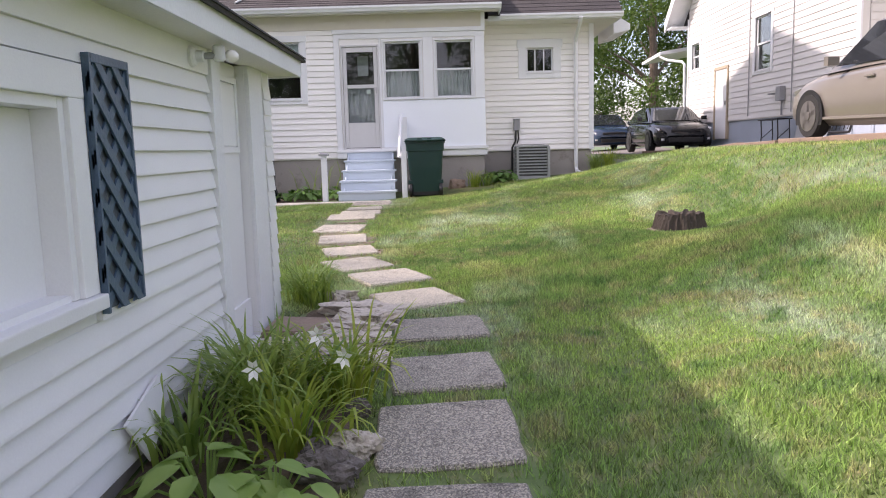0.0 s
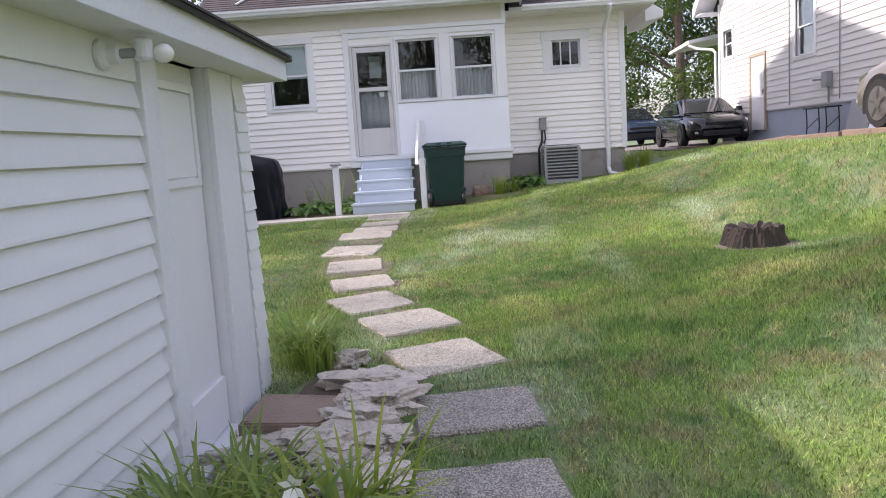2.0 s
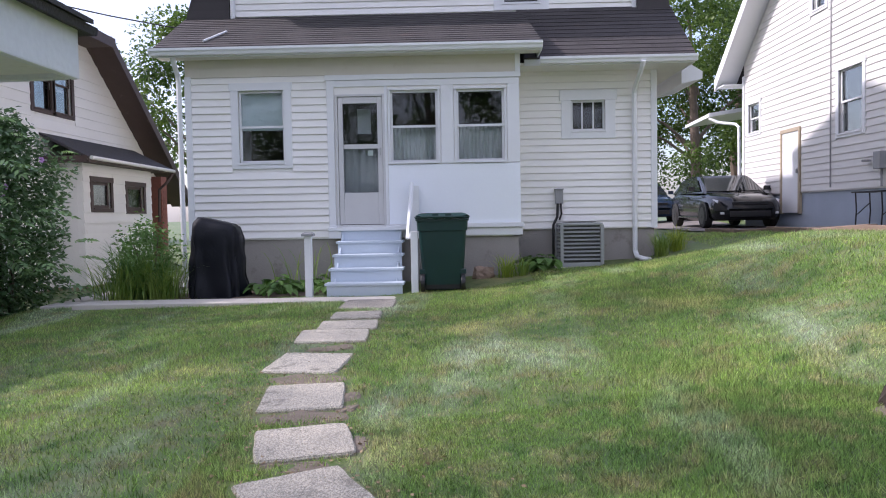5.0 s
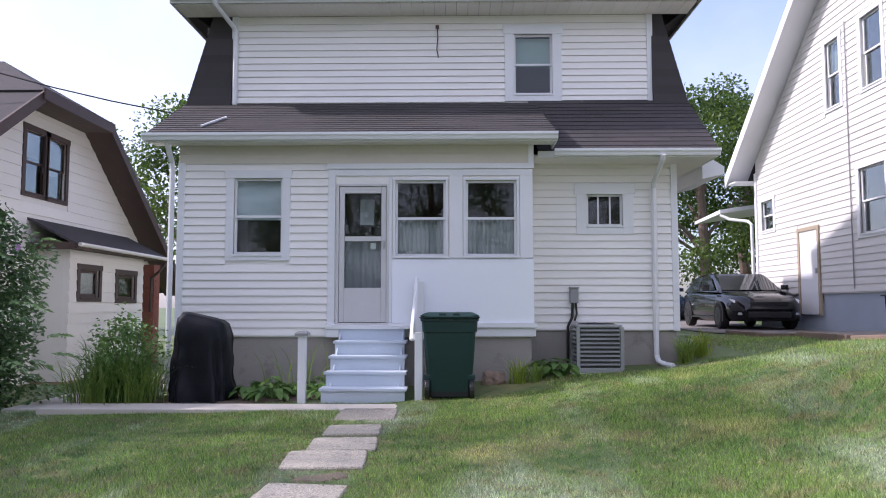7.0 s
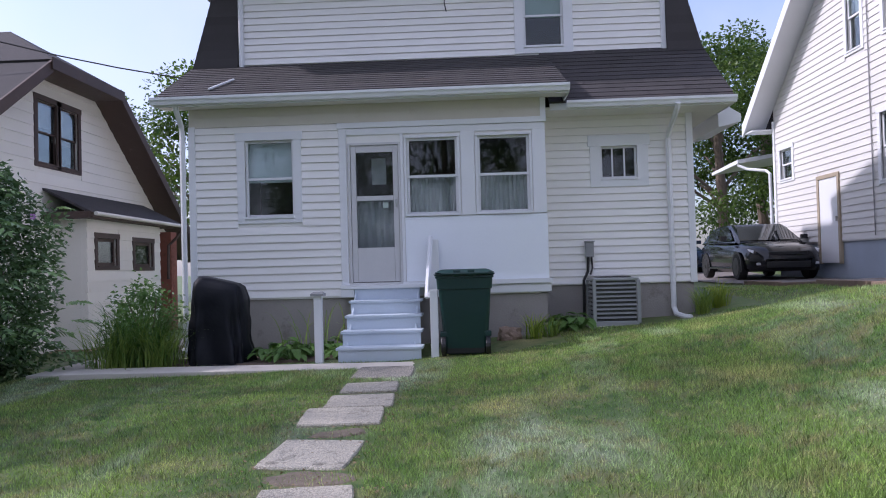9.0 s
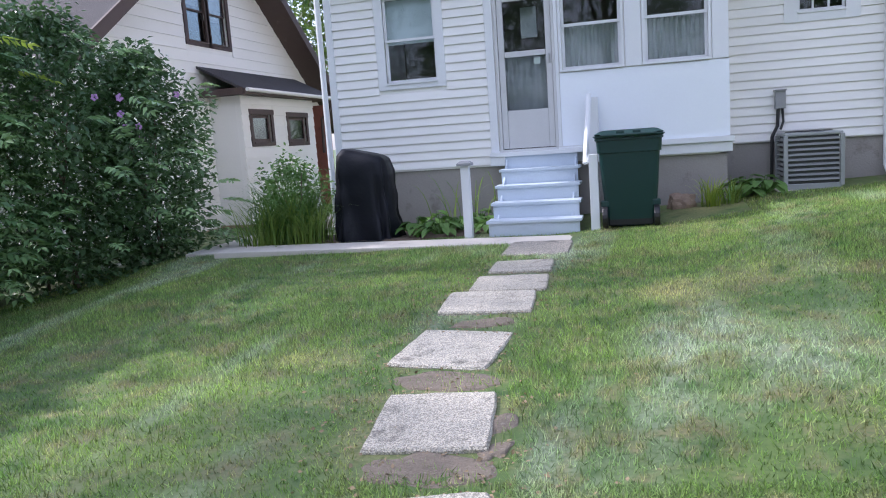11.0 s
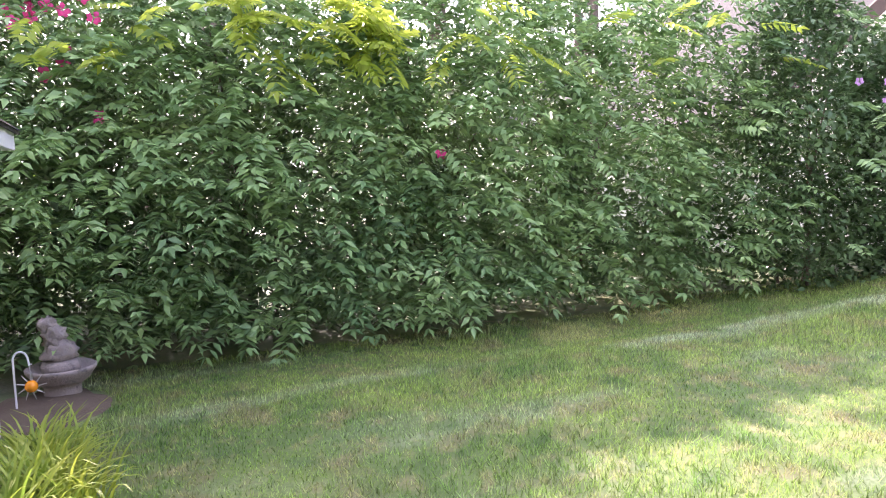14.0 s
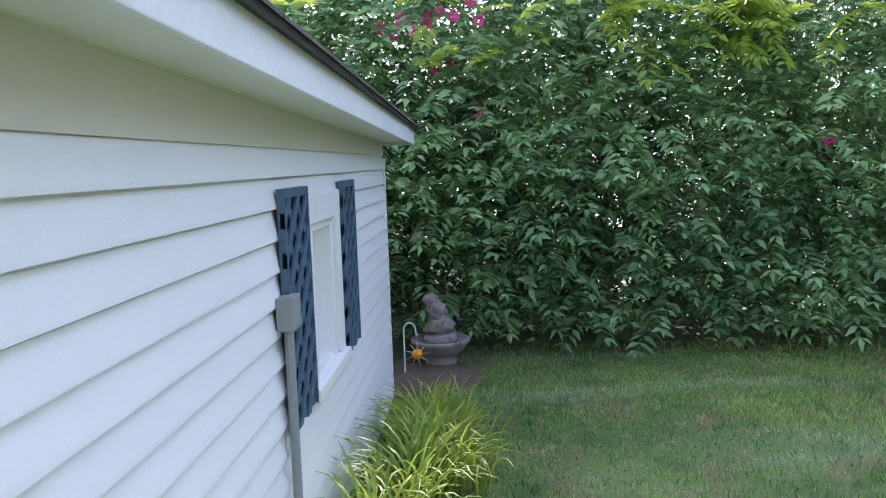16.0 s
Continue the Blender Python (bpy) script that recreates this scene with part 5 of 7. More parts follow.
rr = thing("roof_neighbour_east", "dark shingled clipped-gable roof with white rakes", "roof", (14, 3.3, 5), kind="structure")
for ya, yb in ((8.25, 3.60), (-2.15, 2.48)):
    za, zb = 4.44, 8.0
    part("roof_slope", sheet(bmesh.new(), [(8.70, ya, za), (20.3, ya, za), (20.3, yb, zb), (8.70, yb, zb)], 0.10), SHINGLE, rr)
    part("rake_board", prism(bmesh.new(), [(8.68, ya, za - 0.26), (8.68, ya, za + 0.03), (8.68, yb, zb + 0.03), (8.68, yb, zb - 0.22)], (1, 0, 0), -0.03, 0.018), TRIM, rr)
    part("rake_soffit", prism(bmesh.new(), [(8.70, ya, za - 0.16), (8.70, ya, za - 0.13), (8.70, yb, zb - 0.13), (8.70, yb, zb - 0.16)], (1, 0, 0), 0.0, 0.50), TRIM, rr)
    n = 1 if ya > yb else -1
    part("eave_soffit", boxes(((8.70, ya - 0.02 * n, za - 0.20), (20.2, (7.66 if n > 0 else -1.6), za - 0.17))), TRIM, rr)
bm = bmesh.new()
sheet(bm, [(8.68, 2.44, 7.98), (8.68, 3.64, 7.98), (9.4, 3.04, 8.45)], 0.06)
sheet(bm, [(8.68, 3.64, 8.0), (20.3, 3.64, 8.0), (20.3, 3.04, 8.45), (9.4, 3.04, 8.45)], 0.06)
sheet(bm, [(8.68, 2.44, 8.0), (20.3, 2.44, 8.0), (20.3, 3.04, 8.45), (9.4, 3.04, 8.45)], 0.06)
part("roof_top", bm, SHINGLE, rr)
part("clip_fascia", boxes(((8.64, 2.40, 7.78), (8.675, 3.68, 7.99)), bevel=0.004), TRIM, rr)
part("clip_soffit", boxes(((8.68, 2.45, 7.80), (9.2, 3.62, 7.83))), TRIM, rr)
part("roof_wing", sheet(bmesh.new(), [(9.2, -7.0, 4.5), (20.3, -7.0, 4.5), (20.3, -1.6, 4.95), (9.2, -1.6, 4.95)], 0.1), SHINGLE, rr)
pr = thing("porch_roof", "small white side-porch roof with gutter", "roof", (9.0, 9.5, 3.7), kind="structure")
part("roof_slab", hull(bmesh.new(), [(8.6, 8.5, 3.56), (10.6, 8.5, 3.86), (8.6, 8.5, 3.66), (10.6, 8.5, 3.96), (8.6, 10.6, 3.50), (10.6, 10.6, 3.78), (8.6, 10.6, 3.58), (10.6, 10.6, 3.88)]), TRIM, pr)
part("gutter_pipe", tube(bmesh.new(), [(8.62, 8.55, 3.52), (8.8, 8.4, 3.40), (9.12, 8.0, 3.30), (9.13, 7.8, 3.2), (9.13, 7.75, 1.0)], 0.04, 8), TRIM, pr)
for y in (8.6, 10.4):
    part("post", boxes(((10.3, y, 0.4), (10.42, y + 0.12, 3.72))), TRIM, pr)
for k, (y, z0, z1) in enumerate(((3.12, 1.5, 6.6), (0.9, 1.5, 5.5))):
    tagged(part("wall_cable", tube(bmesh.new(), [RN.at(y, 0.035, z0), RN.at(y + 0.02, 0.03, (z0 + z1) / 2), RN.at(y, 0.035, z1)], 0.012, 5), GREYBOX), "grey cable clipped to the clapboards", "cable")
ut = thing("utility_meter", "grey electric meter with conduit on the clapboards", "meter", RN.at(1.3, 0.05, 1.6))
part("box", boxes((RN.at(1.2, 0.02, 1.75), RN.at(1.42, 0.14, 2.05)), bevel=0.01), GREYBOX, ut)
part("dial", lathe(bmesh.new(), [(0.08, 0), (0.08, 0.03)], RN.at(1.7, 0.1, 1.9), 12), GREYBOX, ut)
part("pipe", tube(bmesh.new(), [RN.at(1.3, 0.05, 1.45), RN.at(1.3, 0.05, 1.75)], 0.02, 6), GREYBOX, ut)

# the neighbour's house is drawn with a 1.75 m side door: bring it to true size about a point of the yard
GROW = Matrix.Translation((1.77, -11.03, 1.24)) @ Matrix.Scale(1.165, 4) @ Matrix.Translation((-1.77, 11.03, -1.24))
for o in [o for o in bpy.data.objects if o not in BEFORE and o.parent is None]:
    o.matrix_basis = GROW @ o.matrix_basis

# left neighbour
LN, LB = Face("x", -7.2, 1), Face("x", -6.45, 1)
LK = [(-1.0, 2.01), (3.74, 5.33), (6.66, 5.36), (11.2, 1.99)]
LH = [(4.26, 3.55, 5.86, 4.86)]
ln = wall("wall_neighbour_west", LN, LK, -0.45, 0.15, LH, SHADEWALL, "off-white board gable wall of the neighbouring house")
siding(ln, LN, [(-0.995, 2.0), (3.74, 5.32), (6.66, 5.35), (11.19, 1.98)], -0.43, 0.235, [(LH[0][0] - 0.14, LH[0][1] - 0.12, LH[0][2] + 0.14, LH[0][3] + 0.14)], SHADEWALL, lap=0.024)
window("window_12", LN, 4.26, 3.55, 5.02, 4.86, "double-hung window with dark brown casing", trim=0.12, mat=BROWN, backing=CURTAIN, cover=0.4)
window("window_13", LN, 5.10, 3.55, 5.86, 4.86, "double-hung window with dark brown casing", trim=0.12, mat=BROWN, backing=CURTAIN, cover=0.6)
LBH = [(5.20, 1.36, 6.08, 1.97), (7.02, 1.33, 7.98, 1.93)]
lb = wall("wall_neighbour_bay", LB, [(4.75, 2.45), (8.5, 2.45)], -0.42, 0.12, LBH, SHADEWALL, "off-white board wall of the low bay")
siding(lb, LB, [(4.752, 2.42), (8.498, 2.42)], -0.40, 0.235, [(a - 0.13, b - 0.12, c + 0.13, d + 0.13) for a, b, c, d in LBH], SHADEWALL)
wall("wall_neighbour_bay_end", Face("y", 4.755, -1), [(-7.198, 2.45), (-6.573, 2.45)], -0.42, 0.12, [], SHADEWALL, "shaded south end of the low bay")
wall("wall_neighbour_bay_north", Face("y", 8.495, 1), [(-7.198, 2.45), (-6.573, 2.45)], -0.42, 0.12, [], SHADEWALL, "north end of the low bay")
for k, (a, b, c, d) in enumerate(LBH):
    window("window_%d" % (14 + k), LB, a, b, c, d, "small square window with dark brown casing", trim=0.12, mat=BROWN, split=False, sash=0.07, backing=CURTAIN, cover=0.8)
wall("wall_neighbour_west_inner", Face("x", -8.6, 1), [(-0.8, 1.8), (3.85, 5.1), (6.5, 5.1), (11, 1.8)], -0.4, 0.1, [], DARKROOM, "dim inner wall of the neighbouring house")
wall("wall_neighbour_west_end", Face("y", -0.995, -1), [(-16, 1.9), (-7.353, 1.9)], -0.6, 0.15, [], SHADEWALL, "off-white end wall of the neighbouring house")
tagged(part("neighbour_foundation", boxes(((-16, -0.95, -1.4), (-7.22, 11.1, -0.45)), ((-7.22, 4.78, -1.4), (-6.47, 8.47, -0.42))), TANF), "tan concrete block foundation", "foundation", "", "structure")
lr = thing("roof_neighbour_west", "dark shingled clipped-gable roof with brown eaves", "roof", (-11, 6.4, 4), kind="structure")
for ya, za, yb, zb in ((-1.7, 1.68, 3.72, 5.48), (11.9, 1.62, 6.62, 5.54)):
    part("roof_slope", sheet(bmesh.new(), [(-6.55, ya, za), (-16, ya, za), (-16, yb, zb), (-6.55, yb, zb)], 0.09), SHINGLE, lr)
    part("rake_board", prism(bmesh.new(), [(-6.54, ya, za - 0.24), (-6.54, ya, za + 0.04), (-6.54, yb, zb + 0.04), (-6.54, yb, zb - 0.22)], (1, 0, 0), -0.02, 0.03), BROWN, lr)
    part("rake_soffit", prism(bmesh.new(), [(-7.19, ya, za - 0.15), (-7.19, ya, za - 0.12), (-7.19, yb, zb - 0.12), (-7.19, yb, zb - 0.15)], (1, 0, 0), 0, 0.63), BROWN, lr)
bm = bmesh.new()
sheet(bm, [(-6.52, 3.70, 5.50), (-6.52, 6.64, 5.54), (-8.3, 5.17, 6.6)], 0.07)
sheet(bm, [(-6.52, 3.70, 5.52), (-16, 3.70, 5.52), (-16, 5.17, 6.6), (-8.3, 5.17, 6.6)], 0.07)
sheet(bm, [(-6.52, 6.64, 5.56), (-16, 6.64, 5.56), (-16, 5.17, 6.6), (-8.3, 5.17, 6.6)], 0.07)
part("roof_top", bm, SHINGLE, lr)
part("clip_fascia", boxes(((-6.50, 3.62, 5.30), (-6.47, 6.72, 5.54)), ((-7.19, 3.72, 5.32), (-6.51, 6.62, 5.35)), bevel=0.004), BROWN, lr)
pt = thing("pent_roof", "dark shingled pent roof over the low bay", "roof", (-6.6, 7, 2.6), kind="structure")
part("slope", sheet(bmesh.new(), [(-6.12, 4.40, 2.48), (-6.12, 9.2, 2.48), (-7.19, 9.2, 3.02), (-7.19, 4.40, 3.02)], 0.05), SHINGLE, pt)
part("fascia", boxes(((-6.13, 4.39, 2.36), (-6.10, 9.2, 2.47)), ((-7.18, 4.38, 2.36), (-6.14, 4.41, 2.50)), ((-7.18, 4.42, 2.37), (-6.14, 9.2, 2.40)), bevel=0.004), BROWN, pt)
part("gutter", tube(bmesh.new(), [(-6.06, 4.42, 2.45), (-6.06, 9.2, 2.42)], 0.045, 8), SOFFIT, pt)
part("bracket_pipe", tube(bmesh.new(), [(-6.08, 9.2, 2.38), (-6.2, 9.0, 2.1), (-6.4, 8.95, 1.9), (-6.42, 8.95, 1.0)], 0.04, 6), BROWN, pt)
por = thing("porch_pier", "brown brick porch pier with dark door beyond", "porch", (-6.9, 10, -0.4))
part("brick_core", boxes(((-7.1, 9.6, -0.6), (-6.6, 10.0, 2.3))), BRICK, por)
for r in range(20):
    part("brick", boxes(((-6.598, 9.6 + 0.1 * (r % 2), 0.3 + r * 0.08), (-6.588, 9.79 + 0.1 * (r % 2), 0.365 + r * 0.08))), BRICK, por)
part("dark_door", boxes(((-7.19, 9.0, -0.3), (-7.1, 9.58, 1.9)), bevel=0.01), BROWN, por)
tagged(part("overhead_cable", tube(bmesh.new(), [(-14 + k * 1.12, 3.0 + 0.05 * k, 8.4 - 0.36 * k - 0.02 * k * (10 - k)) for k in range(11)], 0.014, 5), BLACKP), "black overhead service cable", "cable")
dc = thing("dormer_cable", "short dark cable end hanging on the dormer wall", "cable", DORM.at(1.44, 0.02, 5.6))
part("cord", tube(bmesh.new(), [DORM.at(1.44, 0.02, 6.0), DORM.at(1.45, 0.04, 5.8), DORM.at(1.43, 0.03, 5.6), DORM.at(1.46, 0.03, 5.45)], 0.010, 5), BLACKP, dc)
part("clip", boxes((DORM.at(1.41, 0.015, 5.96), DORM.at(1.47, 0.05, 6.02)), bevel=0.005), BROWN, dc)
# ---- plants ----
def mesh_from(name, co, faces, mat):
    """A mesh object from arrays; faces is an (n, 4) or (n, 3) array of indices."""
    mesh = bpy.data.meshes.new(name)
    n, k = faces.shape
    mesh.vertices.add(len(co))
    mesh.vertices.foreach_set("co", np.ascontiguousarray(co, dtype=np.float32).ravel())
    mesh.loops.add(n * k)
    mesh.loops.foreach_set("vertex_index", faces.ravel().astype(np.int32))
    mesh.polygons.add(n)
    mesh.polygons.foreach_set("loop_start", np.arange(0, n * k, k, dtype=np.int32))
    mesh.update(calc_edges=True)
    mesh.validate()
    mesh.materials.append(mat)
    return new(name, mesh)


def unit(v):
    return v / np.maximum(np.linalg.norm(v, axis=1, keepdims=True), 1e-9)


def leaf_arrays(at, way, size, rs, width=0.42, droop=0.15):
    """Pointed leaves folded along the midrib: base, two sides, tip."""
    n = len(at)
    way = unit(way)
    side = unit(np.cross(way, rs.normal(size=(n, 3)) * 0.5 + np.array([0, 0, 1.0])))
    up = np.cross(side, way)
    size = np.asarray(size).reshape(-1, 1)
    mid = at + way * size * 0.42
    tip = at + way * size + np.array([0, 0, -1.0]) * size * droop
    left, right = mid + side * size * width / 2 + up * size * 0.07, mid - side * size * width / 2 + up * size * 0.07
    co = np.stack([at, left, tip, right], 1).reshape(-1, 3)
    idx = np.arange(4 * n).reshape(-1, 4)
    return co, np.concatenate([idx[:, [0, 1, 2]], idx[:, [0, 2, 3]]])


def fronds(at, way, length, pairs, leaf, rs, droop=0.35):
    """Feathery compound leaves: leaflets in pairs along a drooping stalk."""
    n = len(at)
    way = unit(way)
    side = unit(np.cross(way, np.array([0, 0, 1.0]) + rs.normal(size=(n, 3)) * 0.25))
    pts, ways, sizes = [], [], []
    length = np.asarray(length).reshape(-1, 1)
    for k in range(pairs):
        f = 0.25 + 0.75 * k / (pairs - 1)
        p = at + way * length * f + np.array([0, 0, -1.0]) * length * droop * f * f
        for s in (1, -1):
            pts.append(p)
            ways.append(side * s + way * 0.55 + np.array([0, 0, -0.35]))
            sizes.append(leaf * (1.05 - 0.45 * abs(f - 0.55)) * rs.uniform(0.85, 1.15, n))
    pts.append(at + way * length + np.array([0, 0, -1.0]) * length * droop)
    ways.append(way + np.array([0, 0, -0.4]))
    sizes.append(leaf * np.ones(n))
    return leaf_arrays(np.concatenate(pts), np.concatenate(ways), np.concatenate(sizes), rs, 0.40, 0.12)


def join_arrays(*sets):
    cos, faces, k = [], [], 0
    for co, f in sets:
        cos.append(co)
        faces.append(f + k)
        k += len(co)
    return np.concatenate(cos), np.concatenate(faces)


def adopt(ob, parent, label=""):
    ob.parent = parent
    ob.matrix_parent_inverse = parent.matrix_basis.inverted()
    return tagged(ob, label)


def shrub(x, y, rx, ry, h, seed, leaves=8000, frond=150, bright=0, mat=None, z=None, leaf=0.06, label="", low=0.0, thin=0.0, above=0.42):
    """A tall hedge shrub: stems, a dense uneven crown of small leaves, and feathery sprays on its face. Past the height share
    above it opens up: thin is the share of leaves missing there, in gaps between the sprays."""
    rs = np.random.RandomState(seed)
    z = hz(x, y) if z is None else z
    t = thing("shrub", label or "dense dark green hedge shrub with feathery leaves", "shrub", (x, y, z), "shrubs of the hedge")
    for k in range(4):
        a, b = rs.uniform(-0.5, 0.5, 2)
        top = (x + rx * a * 1.3, y + ry * b * 1.5, z + h * rs.uniform(0.6, 0.95))
        midp = (x + rx * a * 0.6 + 0.1 * rs.randn(), y + ry * b * 0.7, z + h * 0.4)
        part("stem", tube(bmesh.new(), [(x + rx * a * 0.4, y + ry * b * 0.5, z - 0.1), midp, top], [0.020, 0.015, 0.006], 6), BARK, t)
    # uneven outline: radius depends on height and bearing
    n = leaves
    f = rs.uniform(low, 1.0, n) ** 0.9
    a = rs.uniform(0, 2 * math.pi, n)
    prof = np.interp(f, [0, 0.12, 0.45, 0.8, 1.0], [0.72, 0.92, 1.05, 0.85, 0.25])
    bump = 1 + 0.22 * np.sin(3 * a + 7 * f + seed) + 0.16 * np.sin(5 * a - 11 * f + 2 * seed) + 0.12 * np.sin(19 * f + 2 * a)
    depth = rs.uniform(0, 1, n) ** 0.45
    r = prof * bump * depth

    def kept(f, a):
        gaps = 0.5 + 0.5 * np.sin(4.3 * a + 9 * f + seed) * np.sin(13 * f - 2.1 * a + 2 * seed)
        return rs.rand(len(f)) > thin * np.interp(f, [above - 0.12, above + 0.12], [0, 1]) * np.clip(0.35 + 1.1 * gaps, 0, 1)

    p = np.stack([x + rx * r * np.cos(a), y + ry * r * np.sin(a), z + 0.05 + h * f + 0.1 * rs.randn(n)], 1)
    out = np.stack([np.cos(a), np.sin(a), 0.1 + 0.3 * rs.randn(n)], 1) + 0.7 * rs.normal(size=(n, 3))
    stay = kept(f, a)
    p, out = p[stay], out[stay]
    sets = leaf_arrays(p, out, leaf * rs.uniform(0.6, 1.4, len(p)), rs, 0.55)
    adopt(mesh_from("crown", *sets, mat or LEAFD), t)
    if frond:
        m = frond
        f = rs.uniform(0.04, 0.98, m)
        a = rs.uniform(-1.7, 1.7, m)
        stay = kept(f, a)
        f, a = f[stay], a[stay]
        m = len(f)
        prof = np.interp(f, [0, 0.12, 0.45, 0.8, 1.0], [0.75, 0.95, 1.08, 0.9, 0.4])
        prof = prof * (1.02 + 0.24 * rs.rand(m))
        p = np.stack([x + rx * prof * np.cos(a), y + ry * prof * np.sin(a), z + 0.1 + h * f], 1)
        out = np.stack([np.cos(a) + 0.3, np.sin(a) + 0.5 * rs.randn(m), 0.25 + 0.3 * rs.randn(m)], 1)
        h2 = m // 2
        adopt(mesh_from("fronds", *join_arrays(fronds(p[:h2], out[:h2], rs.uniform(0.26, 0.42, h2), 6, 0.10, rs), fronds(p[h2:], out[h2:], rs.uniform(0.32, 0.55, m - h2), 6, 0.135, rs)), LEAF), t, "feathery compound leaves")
    if bright:
        m = bright
        p = np.stack([x + rx * rs.uniform(1.05, 1.4, m), y + ry * rs.uniform(-0.3, 0.8, m), z + h * rs.uniform(0.72, 0.90, m)], 1)
        out = np.stack([np.ones(m), 0.7 * rs.randn(m), 0.1 + 0.3 * rs.randn(m)], 1)
        adopt(mesh_from("young_fronds", *fronds(p, out, rs.uniform(0.3, 0.5, m), 7, 0.13, rs), LEAFB), t, "yellow-green young leaves")
    return t


for k, (x, y, rx, ry, h, bright, leaves, sprays, thin, above) in enumerate((
    (-6.1, -11.9, 0.95, 1.2, 3.4, 4, 9000, 680, 0.30, 0.75), (-6.2, -10.1, 0.95, 1.15, 3.4, 10, 9500, 700, 0.32, 0.75), (-6.15, -8.4, 0.95, 1.15, 3.4, 60, 9500, 700, 0.36, 0.72),
    (-6.1, -6.7, 0.95, 1.15, 3.5, 10, 9500, 680, 0.38, 0.68), (-6.1, -5.0, 0.90, 1.10, 3.5, 4, 11000, 520, 0.45, 0.50), (-5.9, -3.5, 0.85, 1.0, 3.4, 3, 12000, 320, 0.52, 0.36),
)):
    shrub(x, y, rx, ry, h, 11 + k, leaves, int(1.35 * sprays), bright, leaf=0.09 if k < 4 else 0.08, thin=thin, above=above)
shrub(-5.2, -2.2, 1.05, 1.05, 3.3, 31, 16000, 60, 0, LEAFH, label="dense hibiscus shrub with small dark leaves and mauve flowers", leaf=0.09, thin=0.3, above=0.75)
shrub(-4.65, -1.2, 0.80, 0.85, 2.8, 32, 13000, 20, 0, LEAFH, label="dense hibiscus shrub with small dark leaves and mauve flowers", leaf=0.085, thin=0.3, above=0.8)
for k, (x, y, h) in enumerate(((-7.9, -11.9, 3.6), (-8.0, -9.4, 3.4), (-7.9, -6.8, 3.5), (-7.9, -4.3, 3.3))):
    shrub(x, y, 1.1, 1.5, h, 51 + k, 8500 if k < 3 else 5500, 130, 4, LEAFD, leaf=0.11, label="tall loose shrub behind the hedge", thin=0.5, above=0.62 if k < 3 else 0.30)


def flower(x, y, z, r, mat, name, label, group, face=(1, 0, 0), seed=0):
    rs = np.random.RandomState(seed)
    t = thing(name, label, "flower", (x, y, z), group)
    face = Vector(face).normalized()
    s = face.orthogonal().normalized()
    u = face.cross(s)
    for k in range(5):
        a = k * 2 * math.pi / 5 + rs.rand()
        d = s * math.cos(a) + u * math.sin(a)
        w = face.cross(d)
        c = Vector((x, y, z))
        bm = bmesh.new()
        v = [bm.verts.new(c + q) for q in (d * 0.1 * r, d * 0.6 * r + w * 0.42 * r + face * 0.15 * r, d * r + w * 0.15 * r + face * 0.08 * r, d * r - w * 0.15 * r + face * 0.08 * r, d * 0.6 * r - w * 0.42 * r + face * 0.15 * r)]
        bm.faces.new(v)
        part("petal", bm, mat, t)
    return t


rs0 = np.random.RandomState(5)
for k in range(16):
    flower(-5.15 + 0.1 * rs0.randn(), -10.2 + 0.33 * rs0.randn(), 2.35 + 0.22 * rs0.randn(), 0.055, PETALP, "hibiscus_flower", "magenta hibiscus flower in the hedge", "magenta flowers in the hedge", seed=k)
for k, (y, z) in enumerate(((-10.13, 1.89), (-9.77, 1.57), (-6.9, 1.25))):
    flower(-5.1, y, z, 0.062, PETALP, "hibiscus_flower", "magenta hibiscus flower in the hedge", "magenta flowers in the hedge", seed=40 + k)
for k in range(16):
    flower(-5.05 + 0.12 * rs0.randn(), -7.2 + 1.3 * rs0.randn(), 2.1 + 0.5 * rs0.rand(), 0.045, PETALW, "white_flower", "small white blossom in the hedge", "white flowers in the hedge", seed=60 + k)
MAUVE = material("mauve_petals", (0.42, 0.22, 0.45), 0.5, 0.15, 20.0, 90, 0.0)
for k in range(9):
    flower(-4.1 + 0.25 * rs0.randn(), -1.9 + 0.5 * rs0.randn(), 1.4 + 0.6 * rs0.rand(), 0.045, MAUVE, "mauve_flower", "mauve hibiscus blossom on the shrub", "mauve flowers on the shrub", face=(0.8, -0.6, 0), seed=90 + k)


